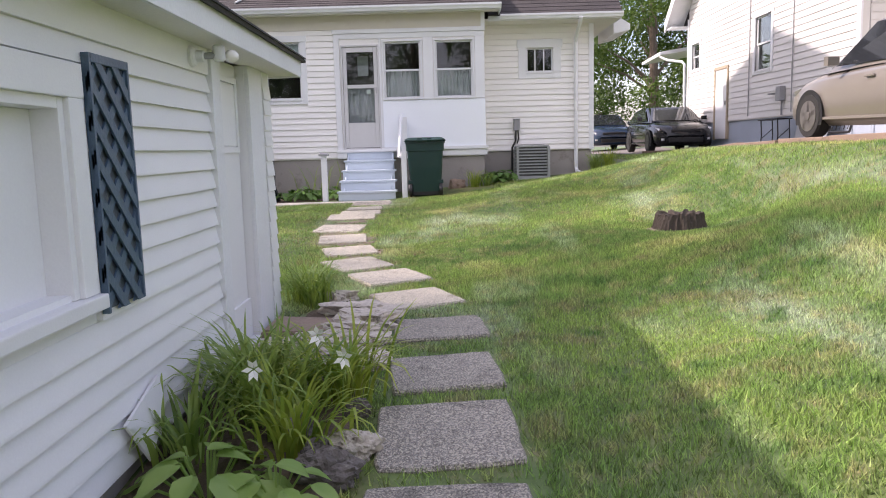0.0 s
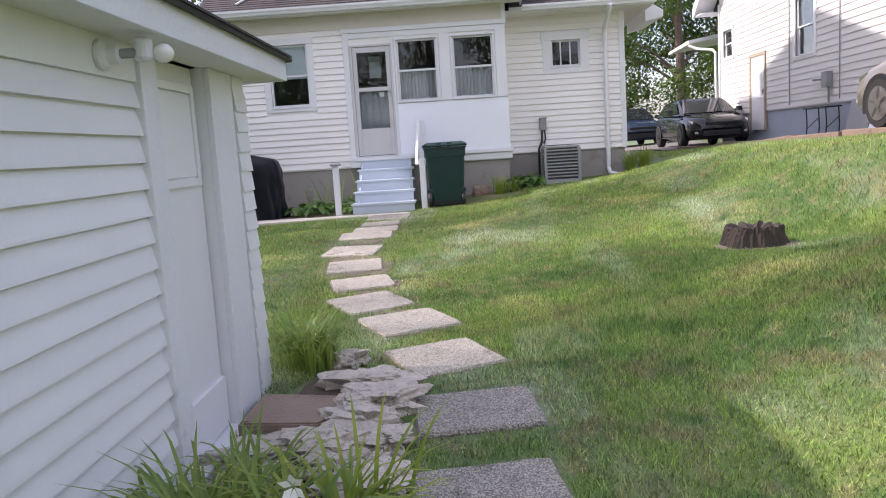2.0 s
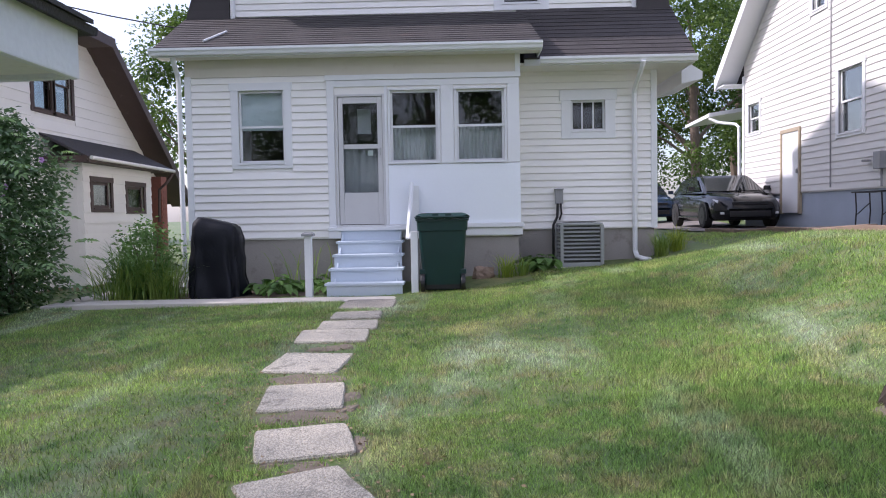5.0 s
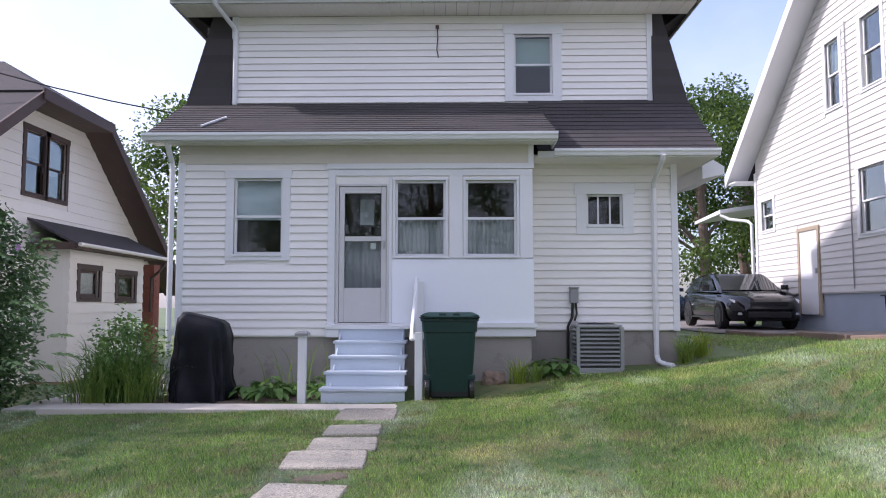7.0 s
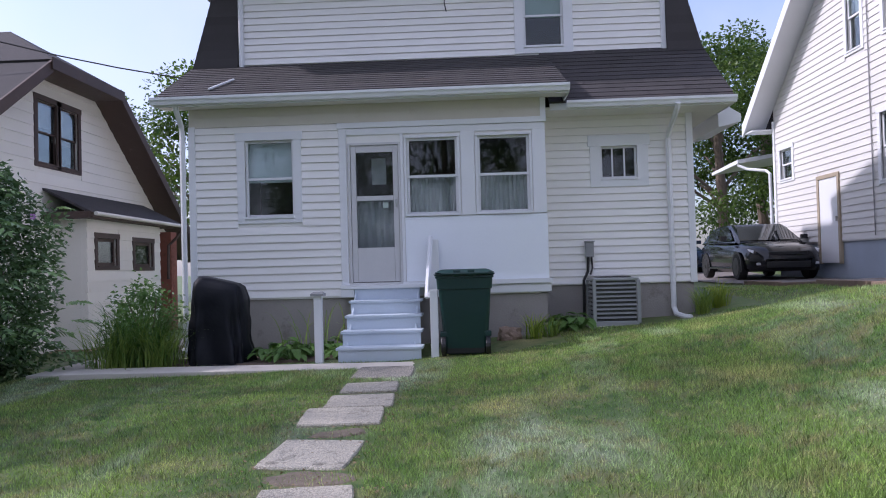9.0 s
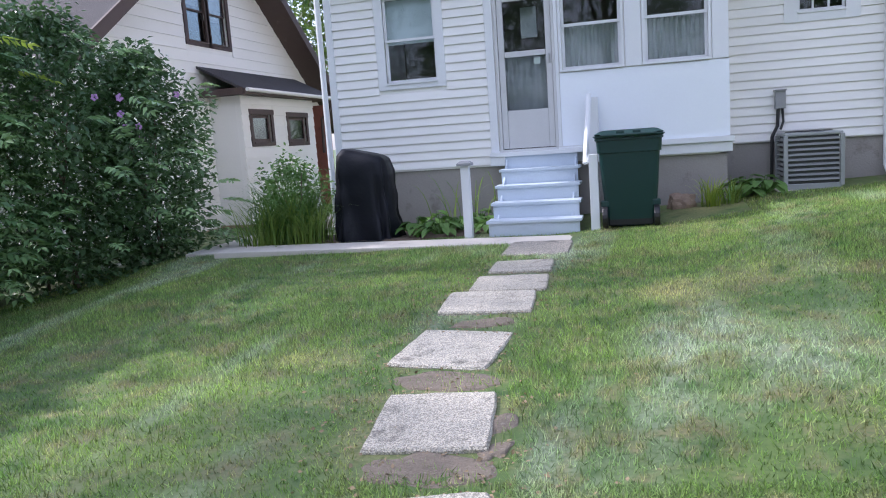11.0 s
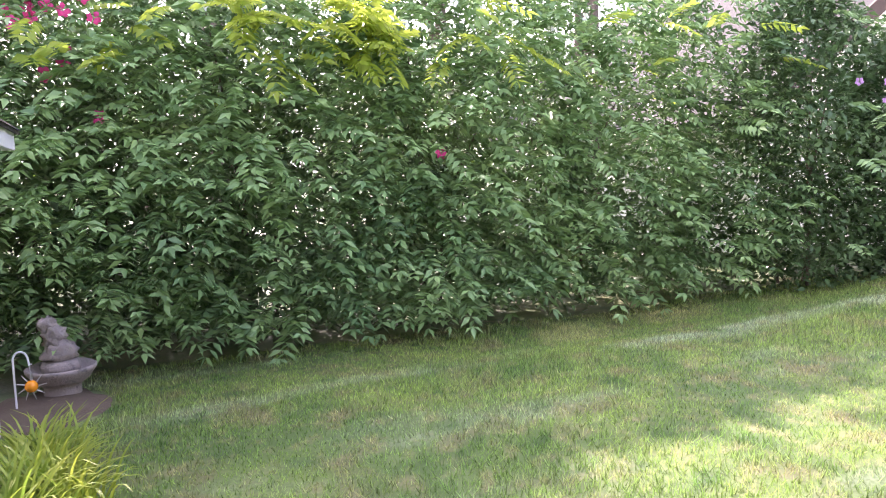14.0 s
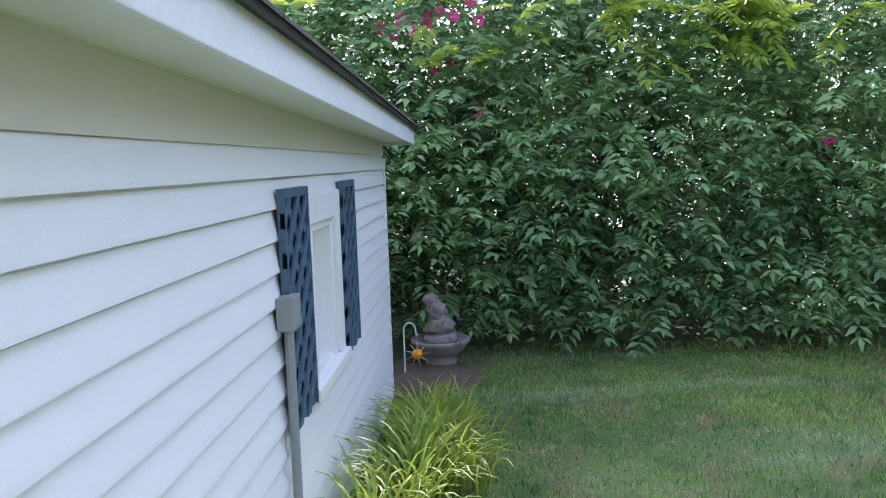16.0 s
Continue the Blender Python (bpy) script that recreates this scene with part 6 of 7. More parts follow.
def tree(x, y, h, r, seed, leaves=9000, leaf=0.16, trunk=0.18, mat=None, crown_from=0.3, label="", z=None):
    """A broad-leaved tree: tapered trunk, limbs, and clumps of leaves with gaps."""
    rs = np.random.RandomState(seed)
    z = hz(x, y) if z is None else z
    t = thing("tree", label or "leafy green deciduous tree", "tree", (x, y, z), "trees round the yard")
    bm = tube(bmesh.new(), [(x, y, z - 0.3), (x + 0.05 * h * rs.randn() * 0.3, y, z + h * 0.3), (x + 0.1 * rs.randn(), y + 0.1 * rs.randn(), z + h * 0.85)], [trunk * 1.3, trunk, trunk * 0.25], 10)
    part("trunk", bm, BARK, t)
    clumps = []
    m = int(26 + 2 * r)
    for k in range(m):
        f = crown_from + (1 - crown_from) * rs.uniform(0.02, 1)
        a = rs.uniform(0, 2 * math.pi)
        rad = r * np.interp(f, [crown_from, crown_from + 0.25, 0.8, 1.0], [0.7, 1.0, 0.75, 0.2]) * rs.uniform(0.35, 1) ** 0.6
        clumps.append((x + rad * math.cos(a), y + rad * math.sin(a), z + h * f, r * rs.uniform(0.22, 0.38)))
        if k < 9:
            s = z + h * (f * 0.6)
            part("limb", tube(bmesh.new(), [(x, y, s), ((x + clumps[-1][0]) / 2, (y + clumps[-1][1]) / 2, (s + clumps[-1][2]) / 2 + 0.2), clumps[-1][:3]], [trunk * 0.4, trunk * 0.25, 0.02], 6), BARK, t)
    c = np.array(clumps)
    pick = rs.randint(0, m, leaves)
    d = unit(rs.normal(size=(leaves, 3))) * (rs.uniform(0, 1, (leaves, 1)) ** 0.4)
    p = c[pick, :3] + d * c[pick, 3:4] * np.array([1.15, 1.15, 0.75])
    out = d + 0.6 * rs.normal(size=(leaves, 3))
    adopt(mesh_from("crown", *leaf_arrays(p, out, leaf * rs.uniform(0.6, 1.3, leaves), rs, 0.6), mat or LEAFT), t)
    return t


# shade trees behind the hedge, trees beyond the houses and behind the yard
tree(-9.9, -8.3, 13.0, 2.9, 202, 4600, 0.17, 0.17, label="tall shade tree behind the hedge", crown_from=0.60)
tree(-9.2, -2.6, 12.5, 2.9, 201, 4600, 0.17, 0.2, label="tall shade tree behind the hedge", crown_from=0.55)
tree(-8.6, 18.5, 9.0, 3.2, 204, 11000, 0.18, 0.2, label="bright leafy tree beyond the houses")
tree(-5.6, 23.0, 8.5, 3.0, 205, 9000, 0.18, 0.2, label="bright leafy tree beyond the houses")
tree(11.2, 17.5, 8.8, 3.0, 206, 14000, 0.17, 0.2, label="leafy tree beyond the driveway", crown_from=0.2)
tree(14.2, 21.0, 9.2, 3.2, 207, 12000, 0.18, 0.2, label="leafy tree beyond the driveway", crown_from=0.2)
tree(9.0, 25.0, 8.0, 3.2, 208, 10000, 0.2, 0.2, label="leafy tree beyond the driveway", crown_from=0.15)
tree(17.5, 27.0, 9.0, 3.4, 209, 9000, 0.2, 0.2, label="leafy tree beyond the driveway", crown_from=0.15)
for k, (x, y, h) in enumerate(((-7, -34, 13), (0, -38, 15), (7, -35, 13), (14, -30, 12), (-14, -30, 13), (20, -22, 11), (22, -8, 10))):
    tree(x, y, h, 4.2, 220 + k, 6000, 0.32, 0.3, label="large tree at the far end of the yard", crown_from=0.15)
for k, (x, y, h) in enumerate(((-18, -16, 9), (-17, -9, 10), (-19, -1, 9), (-16, 24, 9), (-22, 12, 9), (2, 34, 8), (24, 30, 9))):
    tree(x, y, h, 4.0, 240 + k, 6000, 0.28, 0.3, label="tree in the neighbouring gardens", crown_from=0.1)


def blades(name, x, y, n, length, spread_r, seed, mat, label, category, arch=0.75, width=0.014, z=None, group=""):
    """A clump of arching strap leaves."""
    rs = np.random.RandomState(seed)
    z = hz(x, y) if z is None else z
    t = thing(name, label, category, (x, y, z), group)
    seg = 6
    bx, by = x + spread_r * rs.randn(n) * 0.45, y + spread_r * rs.randn(n) * 0.45
    a = np.arctan2(by - y, bx - x) + 0.9 * rs.randn(n)
    ln = length * rs.uniform(0.6, 1.15, n)
    bend = arch * rs.uniform(0.5, 1.25, n)
    px, py, pz = bx.copy(), by.copy(), np.full(n, z) - 0.01
    pitch = np.full(n, math.pi / 2) - 0.25 * rs.rand(n)
    ring = []
    for s in range(seg + 1):
        w = width * np.interp(s / seg, [0, 0.3, 0.8, 1.0], [0.8, 1.0, 0.6, 0.05]) * np.ones(n)
        sx, sy = -np.sin(a) * w / 2, np.cos(a) * w / 2
        ring.append(np.stack([np.stack([px - sx, py - sy, pz], 1), np.stack([px + sx, py + sy, pz], 1)], 1))
        step = ln / seg
        px, py, pz = px + np.cos(pitch) * np.cos(a) * step, py + np.cos(pitch) * np.sin(a) * step, pz + np.sin(pitch) * step
        pitch = pitch - bend * (2.6 / seg) * (0.4 + s / seg)
    co = np.stack(ring, 1).reshape(-1, 3)
    # each fan of leaves is a part
    fans = max(1, n // 26)
    for k in range(fans):
        one = np.arange(k, n, fans)
        vi = (one[:, None] * (2 * (seg + 1)) + np.arange(2 * (seg + 1))[None, :]).ravel()
        b = np.arange(len(one))[:, None] * (2 * (seg + 1)) + 2 * np.arange(seg)[None, :]
        adopt(mesh_from("leaf_fan", co[vi], np.stack([b, b + 1, b + 3, b + 2], 2).reshape(-1, 4), mat), t)
    return t


LILYL = "clump of arching green daylily leaves"
for k, (x, y, n, ln) in enumerate(((1.28, -12.42, 150, 0.55), (1.55, -12.22, 130, 0.50), (1.10, -12.15, 110, 0.50), (1.45, -12.75, 90, 0.42), (1.05, -12.75, 70, 0.45), (1.12, -11.75, 60, 0.35))):
    blades("daylily", x, y, n, ln, 0.16, 300 + k, LILY if k not in (1, 3) else LILYY, LILYL + " beside the shed", "daylily", group="daylilies", arch=1.15, width=0.017)
for k, (x, y, n, ln) in enumerate(((1.02, -10.14, 130, 0.46), (1.12, -10.28, 90, 0.40))):
    blades("daylily", x, y, n, ln, 0.12, 320 + k, LILY, "bright green grassy clump at the shed corner", "daylily", group="daylilies", arch=1.35, width=0.013)
for k, (x, y, n, ln) in enumerate(((-1.75, -10.12, 150, 0.46), (-2.2, -10.08, 150, 0.48), (-2.65, -10.10, 130, 0.46), (-1.35, -10.2, 80, 0.40), (-3.0, -10.15, 90, 0.40), (-2.05, -9.93, 110, 0.40))):
    blades("daylily", x, y, n, ln, 0.15, 330 + k, LILYY, "yellow-green daylily clump along the shed wall", "daylily", group="daylilies", arch=1.05, width=0.016)
for k, (x, y, n, ln, mat) in enumerate(((-2.75, -0.95, 330, 1.0, LEAFY), (-2.4, -1.1, 240, 0.75, LILY), (-2.95, -0.5, 260, 1.05, LEAFY), (-2.95, -1.2, 200, 0.8, LILY), (2.62, -0.42, 70, 0.42, LILYY), (2.85, -0.30, 60, 0.38, LILY), (5.25, 0.55, 130, 0.50, LILY), (5.55, 0.75, 110, 0.48, LILYY), (-0.55, -0.35, 16, 1.0, LILY), (-0.1, -0.25, 12, 0.95, LILY))):
    blades("tall_grass_clump", x, y, n, ln, 0.34 if ln > 0.6 else 0.12, 350 + k, mat, "green grassy clump against the house foundation", "plant", group="plants against the house", arch=0.95 if ln > 0.6 else 0.8, width=0.013)


def hosta(x, y, n, size, r, seed, mat, label, z=None):
    """Broad ribbed leaves on short stalks, each a part."""
    rs = np.random.RandomState(seed)
    z = hz(x, y) if z is None else z
    t = thing("hosta", label, "plant", (x, y, z), "broad-leaved plants")
    for k in range(n):
        a = 2 * math.pi * k / n * 2.4 + 0.5 * rs.randn()
        rad = r * math.sqrt((k + 0.5) / n)
        s = size * rs.uniform(0.75, 1.15)
        h = 0.45 * size + (r - rad) * 0.62 + 0.04 * rs.rand()
        c = Vector((x + rad * math.cos(a), y + rad * math.sin(a), z + h))
        d = Vector((math.cos(a), math.sin(a), 0.05 - 0.35 * rad / r))
        w = Vector((-math.sin(a), math.cos(a), 0))
        up = d.cross(w) * -1 if d.cross(w).z < 0 else d.cross(w)
        bm = bmesh.new()
        rows = []
        for f, ww in ((0, 0.05), (0.12, 0.55), (0.35, 0.92), (0.6, 0.85), (0.82, 0.5), (1.0, 0.03)):
            p = c + d * s * (f - 0.2) + Vector((0, 0, -0.30 * s * f * f))
            rows.append([bm.verts.new(p + w * s * 0.36 * ww * q + up * s * (0.10 * abs(q) * ww + 0.02 * math.sin(q * 9))) for q in (-1, -0.5, 0, 0.5, 1)])
        for i, j in zip(rows, rows[1:]):
            for m in range(4):
                bm.faces.new((i[m], i[m + 1], j[m + 1], j[m]))
        part("leaf", bm, mat, t, smooth=True)
        part("stalk", tube(bmesh.new(), [(x, y, z - 0.01), tuple(c - d * s * 0.2)], 0.005, 4), mat, t)
    return t


hosta(1.22, -13.10, 22, 0.15, 0.22, 1, HOSTA, "bright green ribbed hosta in the shed bed")
hosta(1.46, -13.14, 16, 0.12, 0.16, 2, HOSTA, "bright green ribbed hosta in the shed bed")
for k, (x, y, n) in enumerate(((-1.02, -0.80, 30), (-0.68, -0.95, 30), (-0.40, -0.72, 26), (-0.85, -0.42, 24), (-0.25, -0.45, 20), (2.98, 0.0, 28), (3.28, 0.0, 28), (3.15, 0.36, 20), (-0.05, -0.95, 12))):
    hosta(x, y, n, 0.16, 0.29 if k < 8 else 0.14, 10 + k, LEAFY, "leafy green plant against the foundation")
rs1 = np.random.RandomState(8)
for k, (x, y, z) in enumerate(((1.30, -12.72, 0.06), (1.62, -12.55, 0.05), (1.50, -12.45, 0.12))):
    lf = thing("lily_bloom", "white star-shaped lily on a thin stalk", "flower", (x, y, z), "white lilies by the shed")
    part("stalk", tube(bmesh.new(), [(x - 0.02, y + 0.03, hz(x, y)), (x - 0.01, y, z - 0.15), (x, y, z)], 0.004, 5), LILY, lf)
    for j in range(6):
        a = j * math.pi / 3 + 0.3 * k
        bm = bmesh.new()
        d, w = Vector((math.cos(a) * 0.7, -0.5, math.sin(a))).normalized(), Vector((-math.sin(a), 0, math.cos(a)))
        c = Vector((x, y, z))
        v = [bm.verts.new(c + q) for q in (d * 0.004, d * 0.026 + w * 0.011, d * 0.052, d * 0.026 - w * 0.011)]
        bm.faces.new(v)
        part("petal", bm, PETALW, lf)

shrub(-2.75, -0.75, 0.48, 0.5, 1.0, 71, 2600, 0, 0, LEAFY, leaf=0.065, label="leafy green perennial clump at the house corner")

# ---- stones by the shed ----
for k, (x, y, sx, sy, sz, m) in enumerate((
    (1.46, -10.66, 0.19, 0.12, 0.09, ROCK), (1.52, -10.92, 0.20, 0.14, 0.10, ROCK), (1.50, -11.14, 0.15, 0.11, 0.09, ROCK), (1.40, -11.34, 0.18, 0.12, 0.09, ROCK), (1.10, -11.36, 0.21, 0.11, 0.07, ROCK),
    (1.62, -11.36, 0.09, 0.08, 0.06, ROCK), (1.44, -11.56, 0.17, 0.11, 0.07, ROCK), (1.58, -11.72, 0.16, 0.11, 0.06, ROCK), (1.12, -11.62, 0.15, 0.12, 0.06, ROCK), (1.30, -10.22, 0.10, 0.07, 0.08, ROCK), (1.62, -10.72, 0.10, 0.09, 0.06, ROCK),
)):
    bm = lump(bmesh.new(), (0, 0, 0), (sx, sy, sz), 0.85, 3.6, k + 3, 4)
    for v in bm.verts:
        v.co.z = max(min(v.co.z, sz * 0.72 + 0.012 * noise.noise(v.co * 14)), -0.12)
    o = part("ledge_rock", bm, m, smooth=False)
    o.matrix_basis = pose(x, y, hz(x, y) + 0.03, 0, 0, 20 * math.sin(k * 2.2))
    tagged(o, "rough weathered limestone edging the shed bed" if m is ROCK else "flat brown stone edging the shed bed", "rock", "rocks edging the bed")
bm = hull(bmesh.new(), [(x, y, z) for x, y, z in ((0.93, -10.98, 0), (1.30, -11.02, 0), (1.42, -10.78, 0), (1.36, -10.66, 0), (0.94, -10.56, 0), (0.93, -10.98, -0.10), (1.30, -11.02, -0.10), (1.42, -10.78, -0.10), (1.36, -10.66, -0.10), (0.94, -10.56, -0.10))])
bmesh.ops.bevel(bm, geom=bm.edges[:], offset=0.008, segments=2, affect="EDGES")
o = part("door_step_stone", bm, SLATE)
o.location = (0, -0.17, -0.172)
tagged(o, "flat brown flagstone before the shed door", "flagstone")
for k, (x, y, sx, sy, sz) in enumerate(((1.61, -12.99, 0.12, 0.08, 0.08), (1.69, -12.79, 0.095, 0.065, 0.065), (1.45, -12.68, 0.075, 0.065, 0.075), (1.55, -12.84, 0.07, 0.06, 0.05), (1.66, -12.45, 0.06, 0.05, 0.04))):
    o = part("fieldstone", lump(bmesh.new(), (0, 0, 0), (sx, sy, sz), 0.45, 3.4, k + 20, 4), DARKROCK if k != 1 else ROCK)
    o.matrix_basis = pose(x, y, hz(x, y) + 0.05, 0, 10 * k, 30 * k)
    tagged(o, "dark rounded fieldstone in the shed bed", "rock", "fieldstones in the bed")
o = part("boulder", lump(bmesh.new(), (0, 0, 0), (0.17, 0.13, 0.14), 0.35, 3.0, 41, 3), SLATE)
o.matrix_basis = pose(2.28, -0.33, 0.13)
tagged(o, "rounded tan boulder against the foundation", "rock")

# stump
st = thing("tree_stump", "dark rotten tree stump in the lawn", "stump", (4.38, -8.0, 0.0))
bm = bmesh.new()
n = 72
rows = []
for j, (f, rr_) in enumerate(((-0.10, 1.35), (0.02, 1.12), (0.10, 1.0), (0.14, 0.95), (0.17, 0.92), (0.165, 0.75), (0.13, 0.45), (0.12, 0.1))):
    ring = []
    for i in range(n):
        a = 2 * math.pi * i / n
        w = 1 + 0.16 * noise.noise(Vector((math.cos(a) * 2.2, math.sin(a) * 2.2, 5))) + 0.07 * noise.noise(Vector((math.cos(a) * 9, math.sin(a) * 9, 0.3 * j))) + 0.05 * math.sin(23 * a + j)
        top = f + (0.05 * noise.noise(Vector((math.cos(a) * 4, math.sin(a) * 4, 2))) if j > 2 else 0)
        ring.append(bm.verts.new((4.38 + 0.24 * rr_ * w * math.cos(a), -8.0 + 0.20 * rr_ * w * math.sin(a), hz(4.38, -8.0) + top)))
    rows.append(ring)
for p, q in zip(rows, rows[1:]):
    for i in range(n):
        bm.faces.new((p[i], p[(i + 1) % n], q[(i + 1) % n], q[i]))
bm.faces.new(rows[-1])
part("stump_body", bm, STUMPM, st)

# litter between the pavers
rs2 = np.random.RandomState(77)
N = 2400
pk = rs2.randint(5, len(PAVERS), N)
base = np.array([(p[0], p[1]) for p in PAVERS])[pk] + rs2.normal(size=(N, 2)) * np.array([0.33, 0.36])
pz = height(base[:, 0], base[:, 1]) + 0.012
at = np.stack([base[:, 0], base[:, 1], pz], 1)
wy = rs2.normal(size=(N, 3)) * np.array([1, 1, 0.15])
LITTER = material("dry_leaf_litter", (0.30, 0.22, 0.13), 0.9, 0.3, 8.0, 60, 0.2)
tagged(mesh_from("leaf_litter", *leaf_arrays(at, wy, rs2.uniform(0.010, 0.034, N), rs2, 0.6, 0.05), LITTER), "dry leaf bits and chips between the pavers", "litter", "", "stuff")
# ---- things round the house ----
wb = thing("wheeled_bin", "dark green plastic wheeled rubbish bin with closed lid", "rubbish bin", (1.68, -0.98, 0.0))
bx, by, bz = 1.68, -0.98, hz(1.68, -1.0) - 0.005
bm = bmesh.new()
rows = []
for z, w, d in ((0.02, 0.26, 0.27), (0.05, 0.275, 0.29), (0.55, 0.315, 0.34), (0.86, 0.335, 0.36), (0.865, 0.352, 0.378), (1.00, 0.36, 0.385), (1.005, 0.375, 0.40), (1.03, 0.375, 0.40)):
    ring = []
    for sx, sy in ((-1, -1), (1, -1), (1, 1), (-1, 1)):
        for k in range(4):
            a = math.atan2(sy, sx) - math.pi / 4 + k * math.pi / 6
            ring.append(bm.verts.new((bx + sx * (w - 0.05) + 0.05 * math.cos(a), by + sy * (d - 0.05) + 0.05 * math.sin(a), bz + z)))
    rows.append(ring)
m = len(rows[0])
for p, q in zip(rows, rows[1:]):
    for i in range(m):
        bm.faces.new((p[i], p[(i + 1) % m], q[(i + 1) % m], q[i]))
bm.faces.new(rows[0][::-1])
bm.faces.new(rows[-1])
part("body", bm, GREENBIN, wb)
bm = bmesh.new()
hull(bm, [(bx + sx * 0.39, by + sy * 0.41, bz + 1.035 + h) for sx in (-1, 1) for sy in (-1, 1) for h in (0, 0.035)] + [(bx + sx * 0.30, by + sy * 0.30, bz + 1.115) for sx in (-1, 1) for sy in (-1, 1)])
bmesh.ops.bevel(bm, geom=bm.edges[:], offset=0.012, segments=2, affect="EDGES")
lid = part("lid", bm, GREENBIN, wb)
for x in (-0.09, 0.09):
    part("hinge", boxes(((bx + x - 0.045, by - 0.44, bz + 1.03), (bx + x + 0.045, by - 0.38, bz + 1.11)), bevel=0.012), GREENBIN, lid)
part("handle_bar", tube(bmesh.new(), [(bx - 0.30, by - 0.44, bz + 1.06), (bx + 0.30, by - 0.44, bz + 1.06)], 0.016, 8), GREENBIN, wb)
for x in (-1, 1):
    bm = bmesh.new()
    lathe(bm, [(0.05, -0.03), (0.125, -0.03), (0.13, -0.02), (0.13, 0.02), (0.125, 0.03), (0.05, 0.03)], n=20)
    bmesh.ops.transform(bm, verts=bm.verts, matrix=Matrix.Translation((bx + x * 0.285, by - 0.29, bz + 0.13)) @ Euler((0, radians(90), 0)).to_matrix().to_4x4())
    w = part("wheel", bm, BLACKP, wb)
    part("wheel_arch", boxes(((bx + x * 0.285 - 0.045, by - 0.32, bz + 0.25), (bx + x * 0.285 + 0.045, by - 0.22, bz + 0.32)), bevel=0.012), GREENBIN, wb)
part("axle_recess", boxes(((bx - 0.25, by - 0.295, bz + 0.03), (bx + 0.25, by - 0.275, bz + 0.16)), bevel=0.01), BLACKP, wb)

# covered grill
gx0, gy0 = -1.62, -0.92
gz0 = hz(gx0, gy0)
gc = thing("grill_cover", "black vinyl cover draped over a barbecue grill", "covered grill", (gx0, gy0, gz0))
bm = bmesh.new()
rows = []
n = 48
for j in range(19):
    f = j / 18
    z = 1.14 * f
    w = np.interp(f, [0, 0.1, 0.45, 0.75, 0.9, 0.97, 1], [0.37, 0.36, 0.33, 0.335, 0.325, 0.30, 0.24])
    d = np.interp(f, [0, 0.1, 0.45, 0.75, 0.9, 0.97, 1], [0.31, 0.30, 0.27, 0.28, 0.26, 0.23, 0.18])
    ring = []
    for i in range(n):
        a = 2 * math.pi * i / n
        ca, sa = math.cos(a), math.sin(a)
        e = 0.45
        px, py = math.copysign(abs(ca) ** e, ca), math.copysign(abs(sa) ** e, sa)
        fold = (1 - f) * 0.05 * math.sin(9 * a + 3 * f) + 0.03 * noise.noise(Vector((px * 2.2, py * 2.2, f * 5))) + 0.02 * math.sin(17 * a + 9 * f) * (1 - f)
        tilt = 0.07 * px * (f > 0.8) * -1
        ring.append(bm.verts.new((gx0 + px * (w + fold), gy0 + py * (d + fold), gz0 + z + tilt * (f - 0.8) * 4 + (0.02 * math.sin(5 * a) if j == 0 else 0))))
    rows.append(ring)
for p, q in zip(rows, rows[1:]):
    for i in range(n):
        bm.faces.new((p[i], p[(i + 1) % n], q[(i + 1) % n], q[i]))
bm.faces.new(rows[-1])
part("cover", bm, COVER, gc, smooth=True)
part("hem", tube(bmesh.new(), [(gx0 + 0.38 * math.copysign(abs(math.cos(a)) ** 0.45, math.cos(a)), gy0 + 0.32 * math.copysign(abs(math.sin(a)) ** 0.45, math.sin(a)), gz0 + 0.03) for a in np.linspace(0, 2 * math.pi, 33)], 0.010, 5), COVER, gc)
tagged(part("grill_slab", boxes(((-2.1, -1.35, gz0 - 0.12), (-1.15, -0.5, gz0 + 0.005)), bevel=0.008), DARKROCK), "dark flat slab under the grill", "slab")

# air conditioner
ax0, ax1, ay0, ay1, az0, az1 = 3.55, 4.19, 0.10, 0.70, 0.24, 0.90
ac = thing("air_conditioner", "grey metal air-conditioning condenser with louvred sides", "air conditioner", (3.87, 0.4, 0.2))
part("coil", boxes(((ax0 + 0.03, ay0 + 0.03, az0), (ax1 - 0.03, ay1 - 0.03, az1 - 0.02))), ACDARK, ac)
part("top_pan", boxes(((ax0 - 0.01, ay0 - 0.01, az1 - 0.04), (ax1 + 0.01, ay1 + 0.01, az1)), bevel=0.012), ACGREY, ac)
part("base_pan", boxes(((ax0 - 0.005, ay0 - 0.005, az0 - 0.04), (ax1 + 0.005, ay1 + 0.005, az0 + 0.03)), bevel=0.006), ACGREY, ac)
for x, y in ((ax0, ay0), (ax1, ay0), (ax0, ay1), (ax1, ay1)):
    part("corner_post", boxes(((x - 0.025, y - 0.025, az0), (x + 0.025, y + 0.025, az1 - 0.03)), bevel=0.006), ACGREY, ac)
for k in range(9):
    z = az0 + 0.07 + k * 0.062
    part("louvre", hull(bmesh.new(), [(x, ay0 + d, z + h) for x in (ax0 + 0.028, ax1 - 0.028) for d, h in ((-0.012, 0), (-0.012, 0.008), (0.022, 0.030), (0.022, 0.022))]), ACGREY, ac)
    part("louvre", hull(bmesh.new(), [(ax0 + d, y, z + h) for y in (ay0 + 0.028, ay1 - 0.028) for d, h in ((-0.012, 0), (-0.012, 0.008), (0.022, 0.030), (0.022, 0.022))]), ACGREY, ac)
bm = bmesh.new()
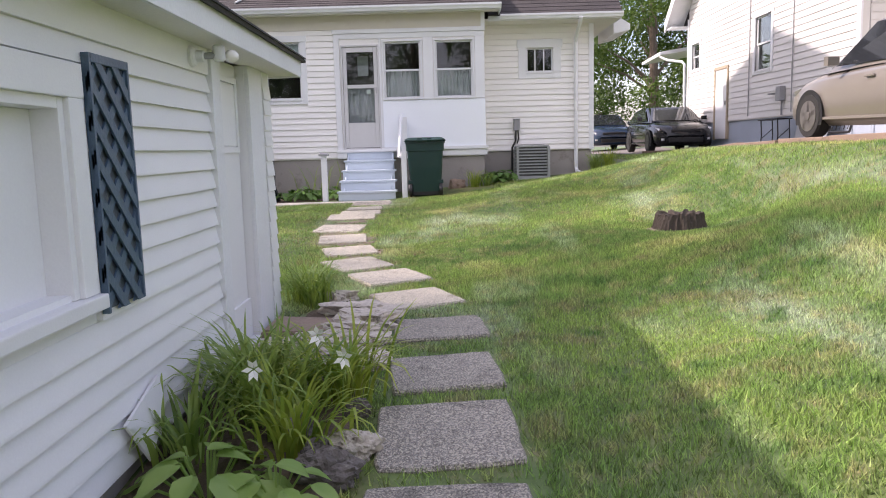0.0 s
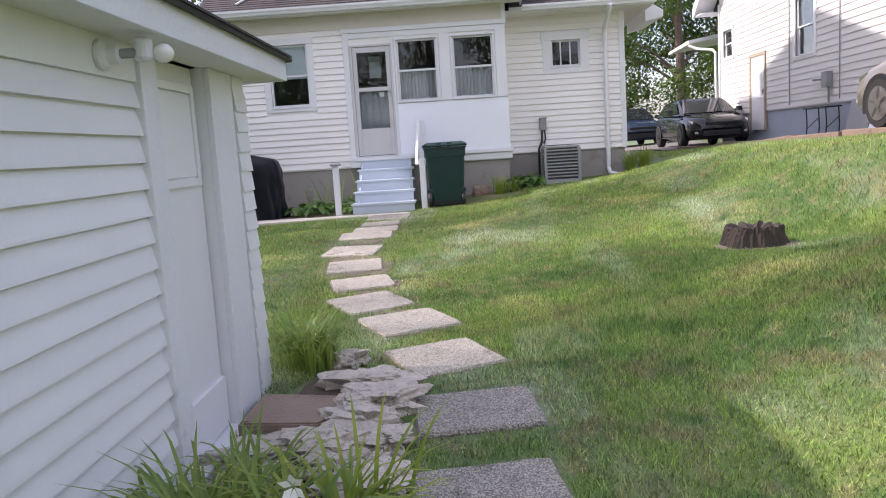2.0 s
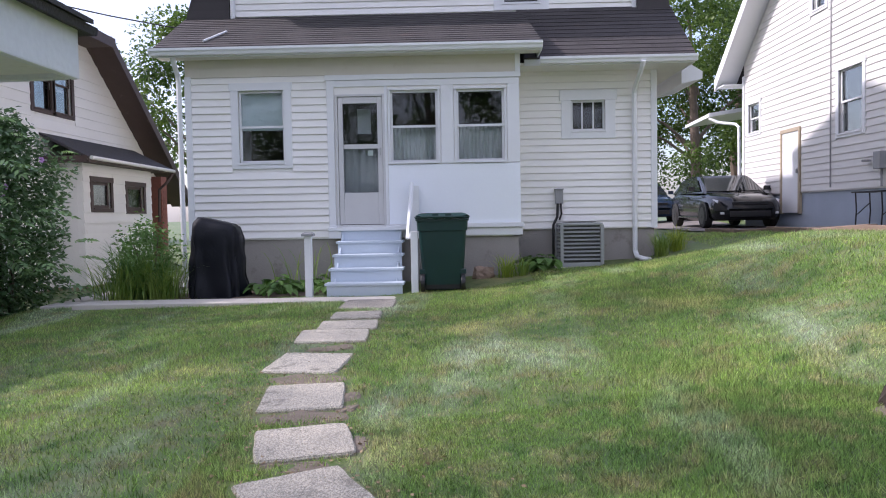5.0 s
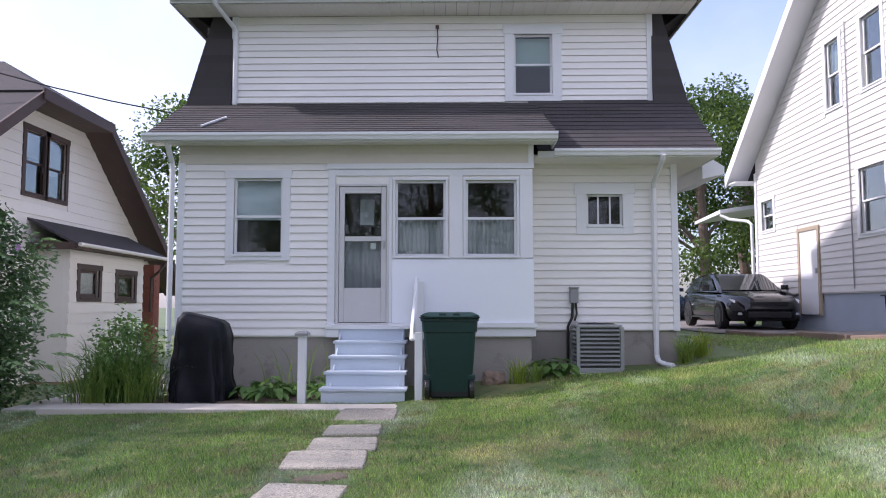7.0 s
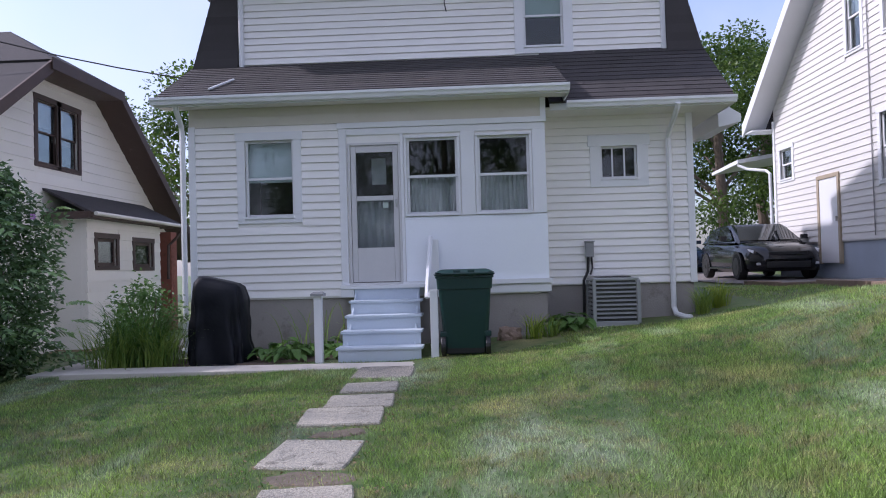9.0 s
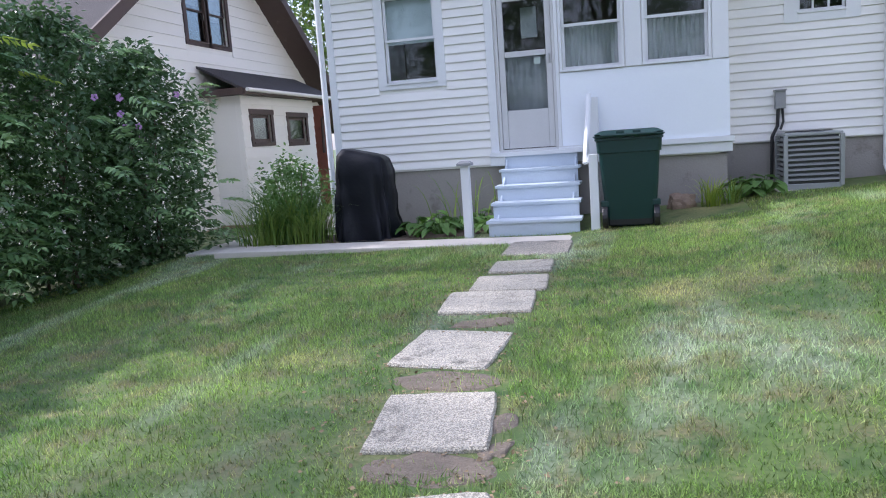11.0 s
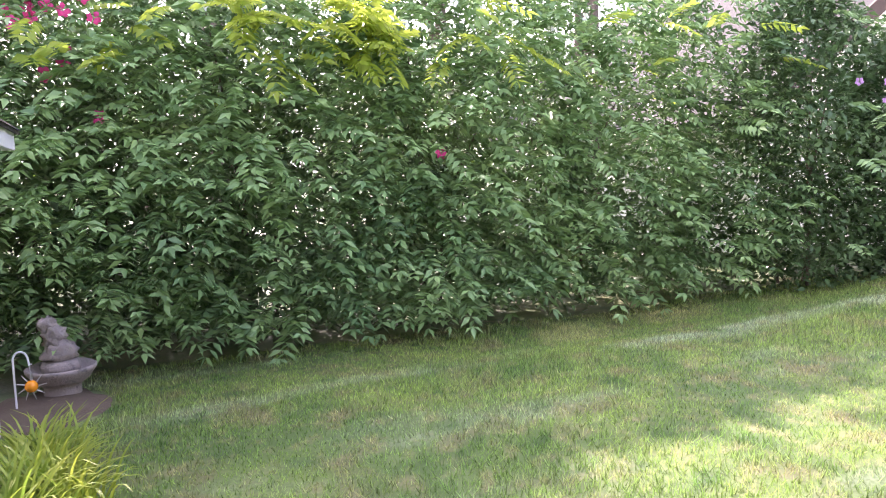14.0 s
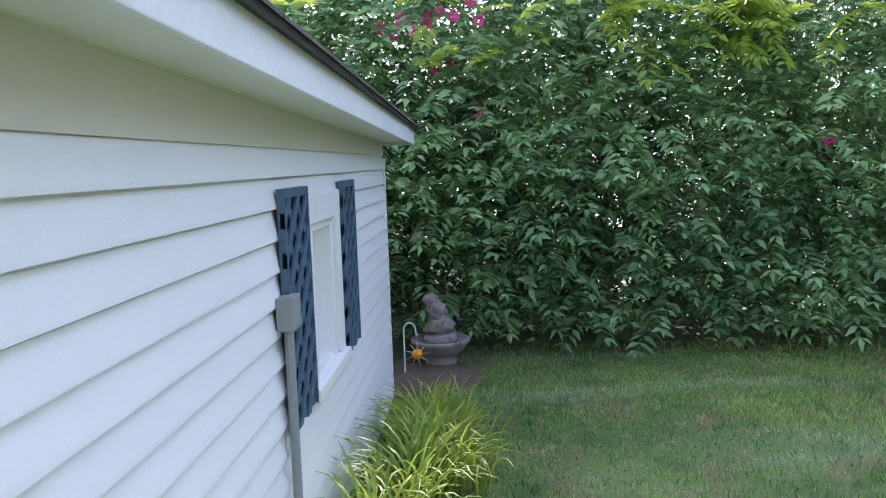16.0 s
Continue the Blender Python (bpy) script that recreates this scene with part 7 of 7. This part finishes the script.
for r in np.linspace(0.06, 0.27, 6):
    tube(bm, [(3.87 + r * math.cos(a), 0.40 + r * math.sin(a), az1 + 0.012) for a in np.linspace(0, 2 * math.pi, 25)], 0.004, 4, False)
part("fan_grille", bm, BLACKP, ac)
tagged(part("condenser_pad", boxes(((3.45, 0.02, 0.06), (4.30, 0.80, 0.20)), bevel=0.012), APRON), "concrete pad under the condenser", "pad")
mb = thing("meter_box", "grey electric disconnect box with black conduit", "electric box", KITCH.at(3.60, 0.05, 1.3))
part("box", boxes((KITCH.at(3.535, 0.024, 1.22), KITCH.at(3.665, 0.12, 1.45)), bevel=0.008), GREYBOX, mb)
part("cover_lip", boxes((KITCH.at(3.525, 0.024, 1.45), KITCH.at(3.675, 0.14, 1.468)), bevel=0.004), GREYBOX, mb)
part("conduit", tube(bmesh.new(), [KITCH.at(3.58, 0.06, 1.22), KITCH.at(3.57, 0.06, 1.0), KITCH.at(3.50, 0.08, 0.86), KITCH.at(3.49, 0.09, 0.30)], 0.022, 8), BLACKP, mb)
part("whip", tube(bmesh.new(), [KITCH.at(3.63, 0.06, 1.22), KITCH.at(3.64, 0.07, 1.05), KITCH.at(3.60, 0.10, 0.95)], 0.016, 8), BLACKP, mb)
tagged(part("splash_block", boxes(((4.95, 0.18, 0.19), (5.12, 0.50, 0.25)), bevel=0.012), TRIM), "white splash block under the downspout", "splash block")


# ---- fountain and garden ornaments ----
fx, fy = -4.62, -10.14
fz = -0.56
ft = thing("garden_fountain", "grey cast-stone garden fountain with basin and carved top", "fountain", (fx, fy, fz))
part("pedestal", lathe(bmesh.new(), [(0.13, -0.05), (0.14, 0.0), (0.13, 0.03), (0.125, 0.17), (0.14, 0.20), (0.17, 0.22)], (fx, fy, fz), 28), CASTSTONE, ft, smooth=True)
part("basin", lathe(bmesh.new(), [(0.15, 0.20), (0.19, 0.23), (0.215, 0.27), (0.235, 0.295), (0.24, 0.315), (0.225, 0.325), (0.20, 0.31), (0.12, 0.285), (0.02, 0.28)], (fx, fy, fz), 36), CASTSTONE, ft, smooth=True)
part("collar", lathe(bmesh.new(), [(0.13, 0.285), (0.135, 0.33), (0.12, 0.36), (0.09, 0.37)], (fx, fy, fz), 24), CASTSTONE, ft, smooth=True)
bm = bmesh.new()
lump(bm, (fx, fy, fz + 0.43), (0.11, 0.12, 0.09), 0.5, 4, 61, 3)
lump(bm, (fx, fy - 0.03, fz + 0.54), (0.07, 0.075, 0.09), 0.5, 4, 62, 3)
lump(bm, (fx, fy - 0.07, fz + 0.63), (0.045, 0.06, 0.06), 0.5, 4, 63, 3)
part("carved_top", bm, CASTSTONE, ft, "rough carved rockwork top", smooth=True)
hk = thing("shepherd_hook", "white metal shepherd's hook in the soil", "garden hook", (-4.3, -10.40, -0.6))
hx, hy = -4.3, -10.40
part("rod", tube(bmesh.new(), [(hx, hy, -0.62), (hx, hy, -0.10)] + [(hx, hy + 0.045 - 0.045 * math.cos(a), -0.10 + 0.06 * math.sin(a)) for a in np.linspace(0.3, 2.9, 8)] + [(hx, hy + 0.095, -0.14), (hx, hy + 0.11, -0.13)], 0.007, 6), TRIM, hk)
sc = thing("sun_ornament", "orange glass ball sun ornament with metal rays", "ornament", (hx + 0.02, hy + 0.10, -0.29))
bm = bmesh.new()
lump(bm, (hx + 0.02, hy + 0.10, -0.28), (0.042, 0.042, 0.042), 0.0, detail=3)
part("ball", bm, ORANGE, sc, smooth=True)
part("hanger", tube(bmesh.new(), [(hx, hy + 0.098, -0.145), (hx + 0.02, hy + 0.10, -0.24)], 0.003, 4), GALV, sc)
for k in range(9):
    a = k * 2 * math.pi / 9
    part("ray", tube(bmesh.new(), [(hx + 0.02, hy + 0.10 + 0.042 * math.cos(a), -0.28 + 0.042 * math.sin(a)), (hx + 0.02, hy + 0.10 + 0.095 * math.cos(a + 0.1), -0.28 + 0.10 * math.sin(a + 0.1))], [0.006, 0.002], 5), GALV, sc)


# ---- driveway and cars ----
def ground_strip(name, x0, x1, y0, y1, lift, mat, label, category):
    bm = bmesh.new()
    xs, ys = np.linspace(x0, x1, 10), np.linspace(y0, y1, 60)
    rows = [[bm.verts.new((x, y, hz(x, y) + lift)) for x in xs] for y in ys]
    for p, q in zip(rows, rows[1:]):
        for i in range(len(xs) - 1):
            bm.faces.new((p[i], p[i + 1], q[i + 1], q[i]))
    return tagged(part(name, bm, mat, smooth=True), label, category, "", "structure")


ground_strip("road", 7.45, 10.4, -20, 26, 0.03, ASPHALT, "worn grey asphalt driveway between the houses", "driveway")
for k in range(12):
    y0 = -13.2 + 1.62 * k
    z = hz(7.35, y0 + 0.8)
    if y0 > 3.4:
        break
    o = part("landscape_timber", boxes(((-0.07, -0.79, -0.12), (0.07, 0.79, 0.05)), bevel=0.015), TIMBER)
    o.matrix_basis = pose(7.36 + 0.02 * math.sin(k * 3), y0 + 0.8, z + 0.035, math.degrees(math.atan2(hz(7.36, y0 + 1.6) - hz(7.36, y0), 1.6)))
    tagged(o, "old brown timber edging the driveway", "timber edging", "timbers edging the driveway")


def car(name, m, paint, length, width, label, high=1.46, rims=None):
    """A saloon car that points along +y before m: body lofted from cross-sections, cabin, glass, wheels and lamps."""
    t = thing(name, label, "car")
    L, W = length, width / 2
    side = [(-0.50, 0.42, 0.62, 0.70), (-0.485, 0.30, 0.80, 0.84), (-0.44, 0.22, 0.95, 0.93), (-0.33, 0.18, 1.00, 0.99), (0.0, 0.18, 0.96, 1.0), (0.20, 0.18, 0.93, 0.99), (0.30, 0.19, 0.90, 0.97), (0.40, 0.20, 0.82, 0.93), (0.465, 0.22, 0.74, 0.84), (0.495, 0.30, 0.62, 0.66), (0.50, 0.40, 0.55, 0.58)]
    bm = bmesh.new()
    rings = []
    for f, lo, hi, ww in side:
        pts = [(-0.86 * ww, lo), (-0.98 * ww, lo + 0.10), (-1.0 * ww, (lo + hi) / 2), (-0.97 * ww, hi - 0.10), (-0.86 * ww, hi), (-0.4 * ww, hi + 0.025), (0.4 * ww, hi + 0.025), (0.86 * ww, hi), (0.97 * ww, hi - 0.10), (1.0 * ww, (lo + hi) / 2), (0.98 * ww, lo + 0.10), (0.86 * ww, lo)]
        rings.append([bm.verts.new((x * W, f * L, z)) for x, z in pts])
    n = len(rings[0])
    for p, q in zip(rings, rings[1:]):
        for i in range(n):
            bm.faces.new((p[i], p[(i + 1) % n], q[(i + 1) % n], q[i]))
    bm.faces.new(rings[0])
    bm.faces.new(rings[-1][::-1])
    bmesh.ops.recalc_face_normals(bm, faces=bm.faces)
    part("body", bm, paint, t, smooth=True)
    bm = bmesh.new()
    cab = [(-0.43, 0.97, 0.97, 0.82), (-0.29, 0.96, high - 0.06, 0.74), (-0.13, 0.96, high, 0.72), (0.05, 0.95, high - 0.03, 0.73), (0.26, 0.92, 0.94, 0.86)]
    rings = []
    for f, lo, hi, ww in cab:
        rings.append([bm.verts.new((x * W, f * L, z)) for x, z in ((-0.9, lo), (-ww, hi - 0.03), (-ww + 0.10, hi), (ww - 0.10, hi), (ww, hi - 0.03), (0.9, lo))])
    for p, q in zip(rings, rings[1:]):
        for i in range(5):
            bm.faces.new((p[i], p[i + 1], q[i + 1], q[i]))
    bmesh.ops.recalc_face_normals(bm, faces=bm.faces)
    part("cabin", bm, paint, t, smooth=True)

    def patchq(nm, pts, mat):
        b = bmesh.new()
        b.faces.new([b.verts.new(p) for p in pts])
        return part(nm, b, mat, t)

    e = 0.012
    patchq("windscreen", [(-0.82 * W, 0.248 * L, 0.975 + e), (0.82 * W, 0.248 * L, 0.975 + e), (0.62 * W, 0.065 * L, high - 0.045 + e), (-0.62 * W, 0.065 * L, high - 0.045 + e)], CARGLASS)
    patchq("rear_window", [(-0.74 * W, -0.415 * L, 1.02 + e), (0.74 * W, -0.415 * L, 1.02 + e), (0.62 * W, -0.30 * L, high - 0.08 + e), (-0.62 * W, -0.30 * L, high - 0.08 + e)], CARGLASS)
    for s in (-1, 1):
        patchq("side_window", [(s * (0.895 * W + e), 0.195 * L, 1.0), (s * (0.775 * W + e), 0.045 * L, high - 0.09), (s * (0.76 * W + e), -0.10 * L, high - 0.075), (s * (0.895 * W + e), -0.10 * L, 1.0)], CARGLASS)
        patchq("side_window", [(s * (0.895 * W + e), -0.115 * L, 1.0), (s * (0.76 * W + e), -0.115 * L, high - 0.075), (s * (0.79 * W + e), -0.28 * L, high - 0.14), (s * (0.895 * W + e), -0.32 * L, 1.02)], CARGLASS)
        hl = hull(bmesh.new(), [(s * a * W, b * L, z) for a, b, z in ((0.52, 0.487, 0.60), (0.80, 0.468, 0.62), (0.90, 0.435, 0.72), (0.55, 0.474, 0.71), (0.88, 0.40, 0.76))])
        part("headlight", hl, LAMPGLASS, t, "clear headlight")
        part("fog_lamp", boxes(((s * 0.62 * W, 0.488 * L, 0.36), (s * 0.78 * W, 0.475 * L, 0.42)), bevel=0.01), LAMPGLASS, t)
        part("wing_mirror", hull(bmesh.new(), [(s * (W + a), 0.15 * L + b, 1.0 + z) for a in (0.02, 0.18) for b in (-0.05, 0.06) for z in (0, 0.12)]), paint, t)
        part("tail_light", boxes(((s * 0.55 * W, -0.492 * L, 0.78), (s * 0.80 * W, -0.47 * L, 0.88)), bevel=0.02), BRICK, t)
        part("sill_trim", boxes(((s * 0.975 * W, -0.26 * L, 0.27), (s * 1.005 * W, 0.25 * L, 0.31)), bevel=0.005), paint, t)
        for y in (0.0, -0.17):
            part("door_handle", boxes(((s * 0.985 * W, (y - 0.02) * L, 0.80), (s * 1.015 * W, (y + 0.02) * L, 0.83)), bevel=0.008), paint, t)
        for y in (0.30, -0.29):
            for nm, prof, mt in (("tyre", [(0.21, -0.10), (0.31, -0.10), (0.33, -0.07), (0.33, 0.07), (0.31, 0.10), (0.21, 0.10)], TYRE),):
                bm = lathe(bmesh.new(), prof, n=32)
                bmesh.ops.transform(bm, verts=bm.verts, matrix=Matrix.Translation((s * (W - 0.085), y * L, 0.33)) @ Euler((0, radians(90), 0)).to_matrix().to_4x4())
                ty = part(nm, bm, mt, t)
            bm = bmesh.new()
            lathe(bm, [(0.06, 0.0), (0.06, 0.02), (0.02, 0.022)], n=16)
            lathe(bm, [(0.20, -0.02), (0.225, -0.02), (0.225, 0.012), (0.20, 0.012)], n=32)
            for k in range(5):
                a = k * 2 * math.pi / 5
                hull(bm, [(r * math.cos(a + o), r * math.sin(a + o), z) for r, o in ((0.05, 0.5), (0.05, -0.5), (0.21, 0.15), (0.21, -0.15)) for z in (-0.01, 0.012)])
            bmesh.ops.transform(bm, verts=bm.verts, matrix=Matrix.Translation((s * (W + 0.012), y * L, 0.33)) @ Euler((0, radians(90 * s), 0)).to_matrix().to_4x4())
            part("rim", bm, rims or ALLOY, ty, "five-spoke rim")
            bm = lathe(bmesh.new(), [(0.20, -0.01), (0.02, -0.01)], n=24)
            bmesh.ops.transform(bm, verts=bm.verts, matrix=Matrix.Translation((s * (W - 0.02), y * L, 0.33)) @ Euler((0, radians(90), 0)).to_matrix().to_4x4())
            part("brake_disc", bm, BLACKP, ty)
            # dark wheel arch
            bm = bmesh.new()
            prism(bm, [(s * (W + 0.004), y * L + 0.385 * math.cos(a), 0.33 + 0.385 * math.sin(a)) for a in np.linspace(-0.35, math.pi + 0.35, 20)], (1, 0, 0), -0.006, 0.0)
            part("wheel_arch", bm, BLACKP, t)
    part("grille", boxes(((-0.48 * W, 0.484 * L, 0.60), (0.48 * W, 0.502 * L, 0.68)), bevel=0.012), BLACKP, t)
    part("lower_grille", boxes(((-0.55 * W, 0.482 * L, 0.30), (0.55 * W, 0.503 * L, 0.44)), bevel=0.02), BLACKP, t)
    t.matrix_basis = m
    return t


car("sedan", pose(9.35, 9.6, hz(8.9, 9) + 0.03, 0, 0, 178), BLACKCAR, 4.8, 1.84, "glossy black saloon car parked in the driveway", rims=BLACKP)
car("sedan", pose(8.6, 16.2, hz(8.6, 15) + 0.03, 0, 0, 180), BLUECAR, 4.7, 1.80, "dark blue car parked behind the black saloon", rims=BLACKP)
car("silver_car", pose(8.47, -5.55, hz(8.3, -4.5) + 0.0, 1, 0, 2), SILVERCAR, 4.9, 1.86, "champagne silver saloon car parked on the driveway", high=1.60)

BEFORE = set(bpy.data.objects)
# odds and ends by the neighbour's wall
tb = thing("patio_table", "dark wire patio table by the neighbour's wall", "table", (8.95, 1.9, 0.75))
tz = hz(8.9, 1.9)
part("tabletop", boxes(((8.75, 1.3, tz + 0.66), (9.12, 2.4, tz + 0.69)), bevel=0.008), BLACKP, tb)
for y in (1.38, 2.32):
    for x in (8.80, 9.08):
        part("leg", tube(bmesh.new(), [(x, y, tz), (x + 0.02, y, tz + 0.3), (x, y, tz + 0.67)], 0.014, 6), BLACKP, tb)
    part("brace", tube(bmesh.new(), [(8.80, y, tz + 0.2), (9.08, y, tz + 0.45)], 0.010, 5), BLACKP, tb)
for k, (y, lean, w, h, mt) in enumerate(((0.4, 14, 0.9, 0.75, GREYBOX), (-0.35, 20, 0.5, 0.9, TRIM))):
    o = part("leaning_sheet", boxes(((-0.01, -w / 2, 0), (0.01, w / 2, h)), bevel=0.004), mt)
    o.matrix_basis = pose(8.93, y, hz(8.9, y) + 0.03, 0, lean, 0)
    tagged(o, "spare sheet leaning against the foundation", "panel", "sheets leaning on the wall")
fr = thing("metal_trellis", "dark metal lattice frame leaning on the wall", "metal frame", (8.9, -1.2, 1.0))
ry = -1.35
for a, b in (((8.85, ry - 0.4, 1.0), (9.15, ry - 0.4, 2.45)), ((8.85, ry + 0.4, 1.0), (9.15, ry + 0.4, 2.45)), ((9.15, ry - 0.4, 2.45), (9.15, ry + 0.4, 2.45)), ((8.85, ry - 0.4, 1.0), (8.85, ry + 0.4, 1.0))):
    part("bar", tube(bmesh.new(), [a, b], 0.025, 6), BLACKP, fr)
for k in range(5):
    y = ry - 0.3 + 0.15 * k
    part("wire", tube(bmesh.new(), [(8.86, y, 1.05), (9.14, y, 2.42)], 0.008, 4), BLACKP, fr)
for o in [o for o in bpy.data.objects if o not in BEFORE and o.parent is None]:
    o.matrix_basis = Matrix.Translation((1.15, 1.2, 0.0)) @ o.matrix_basis
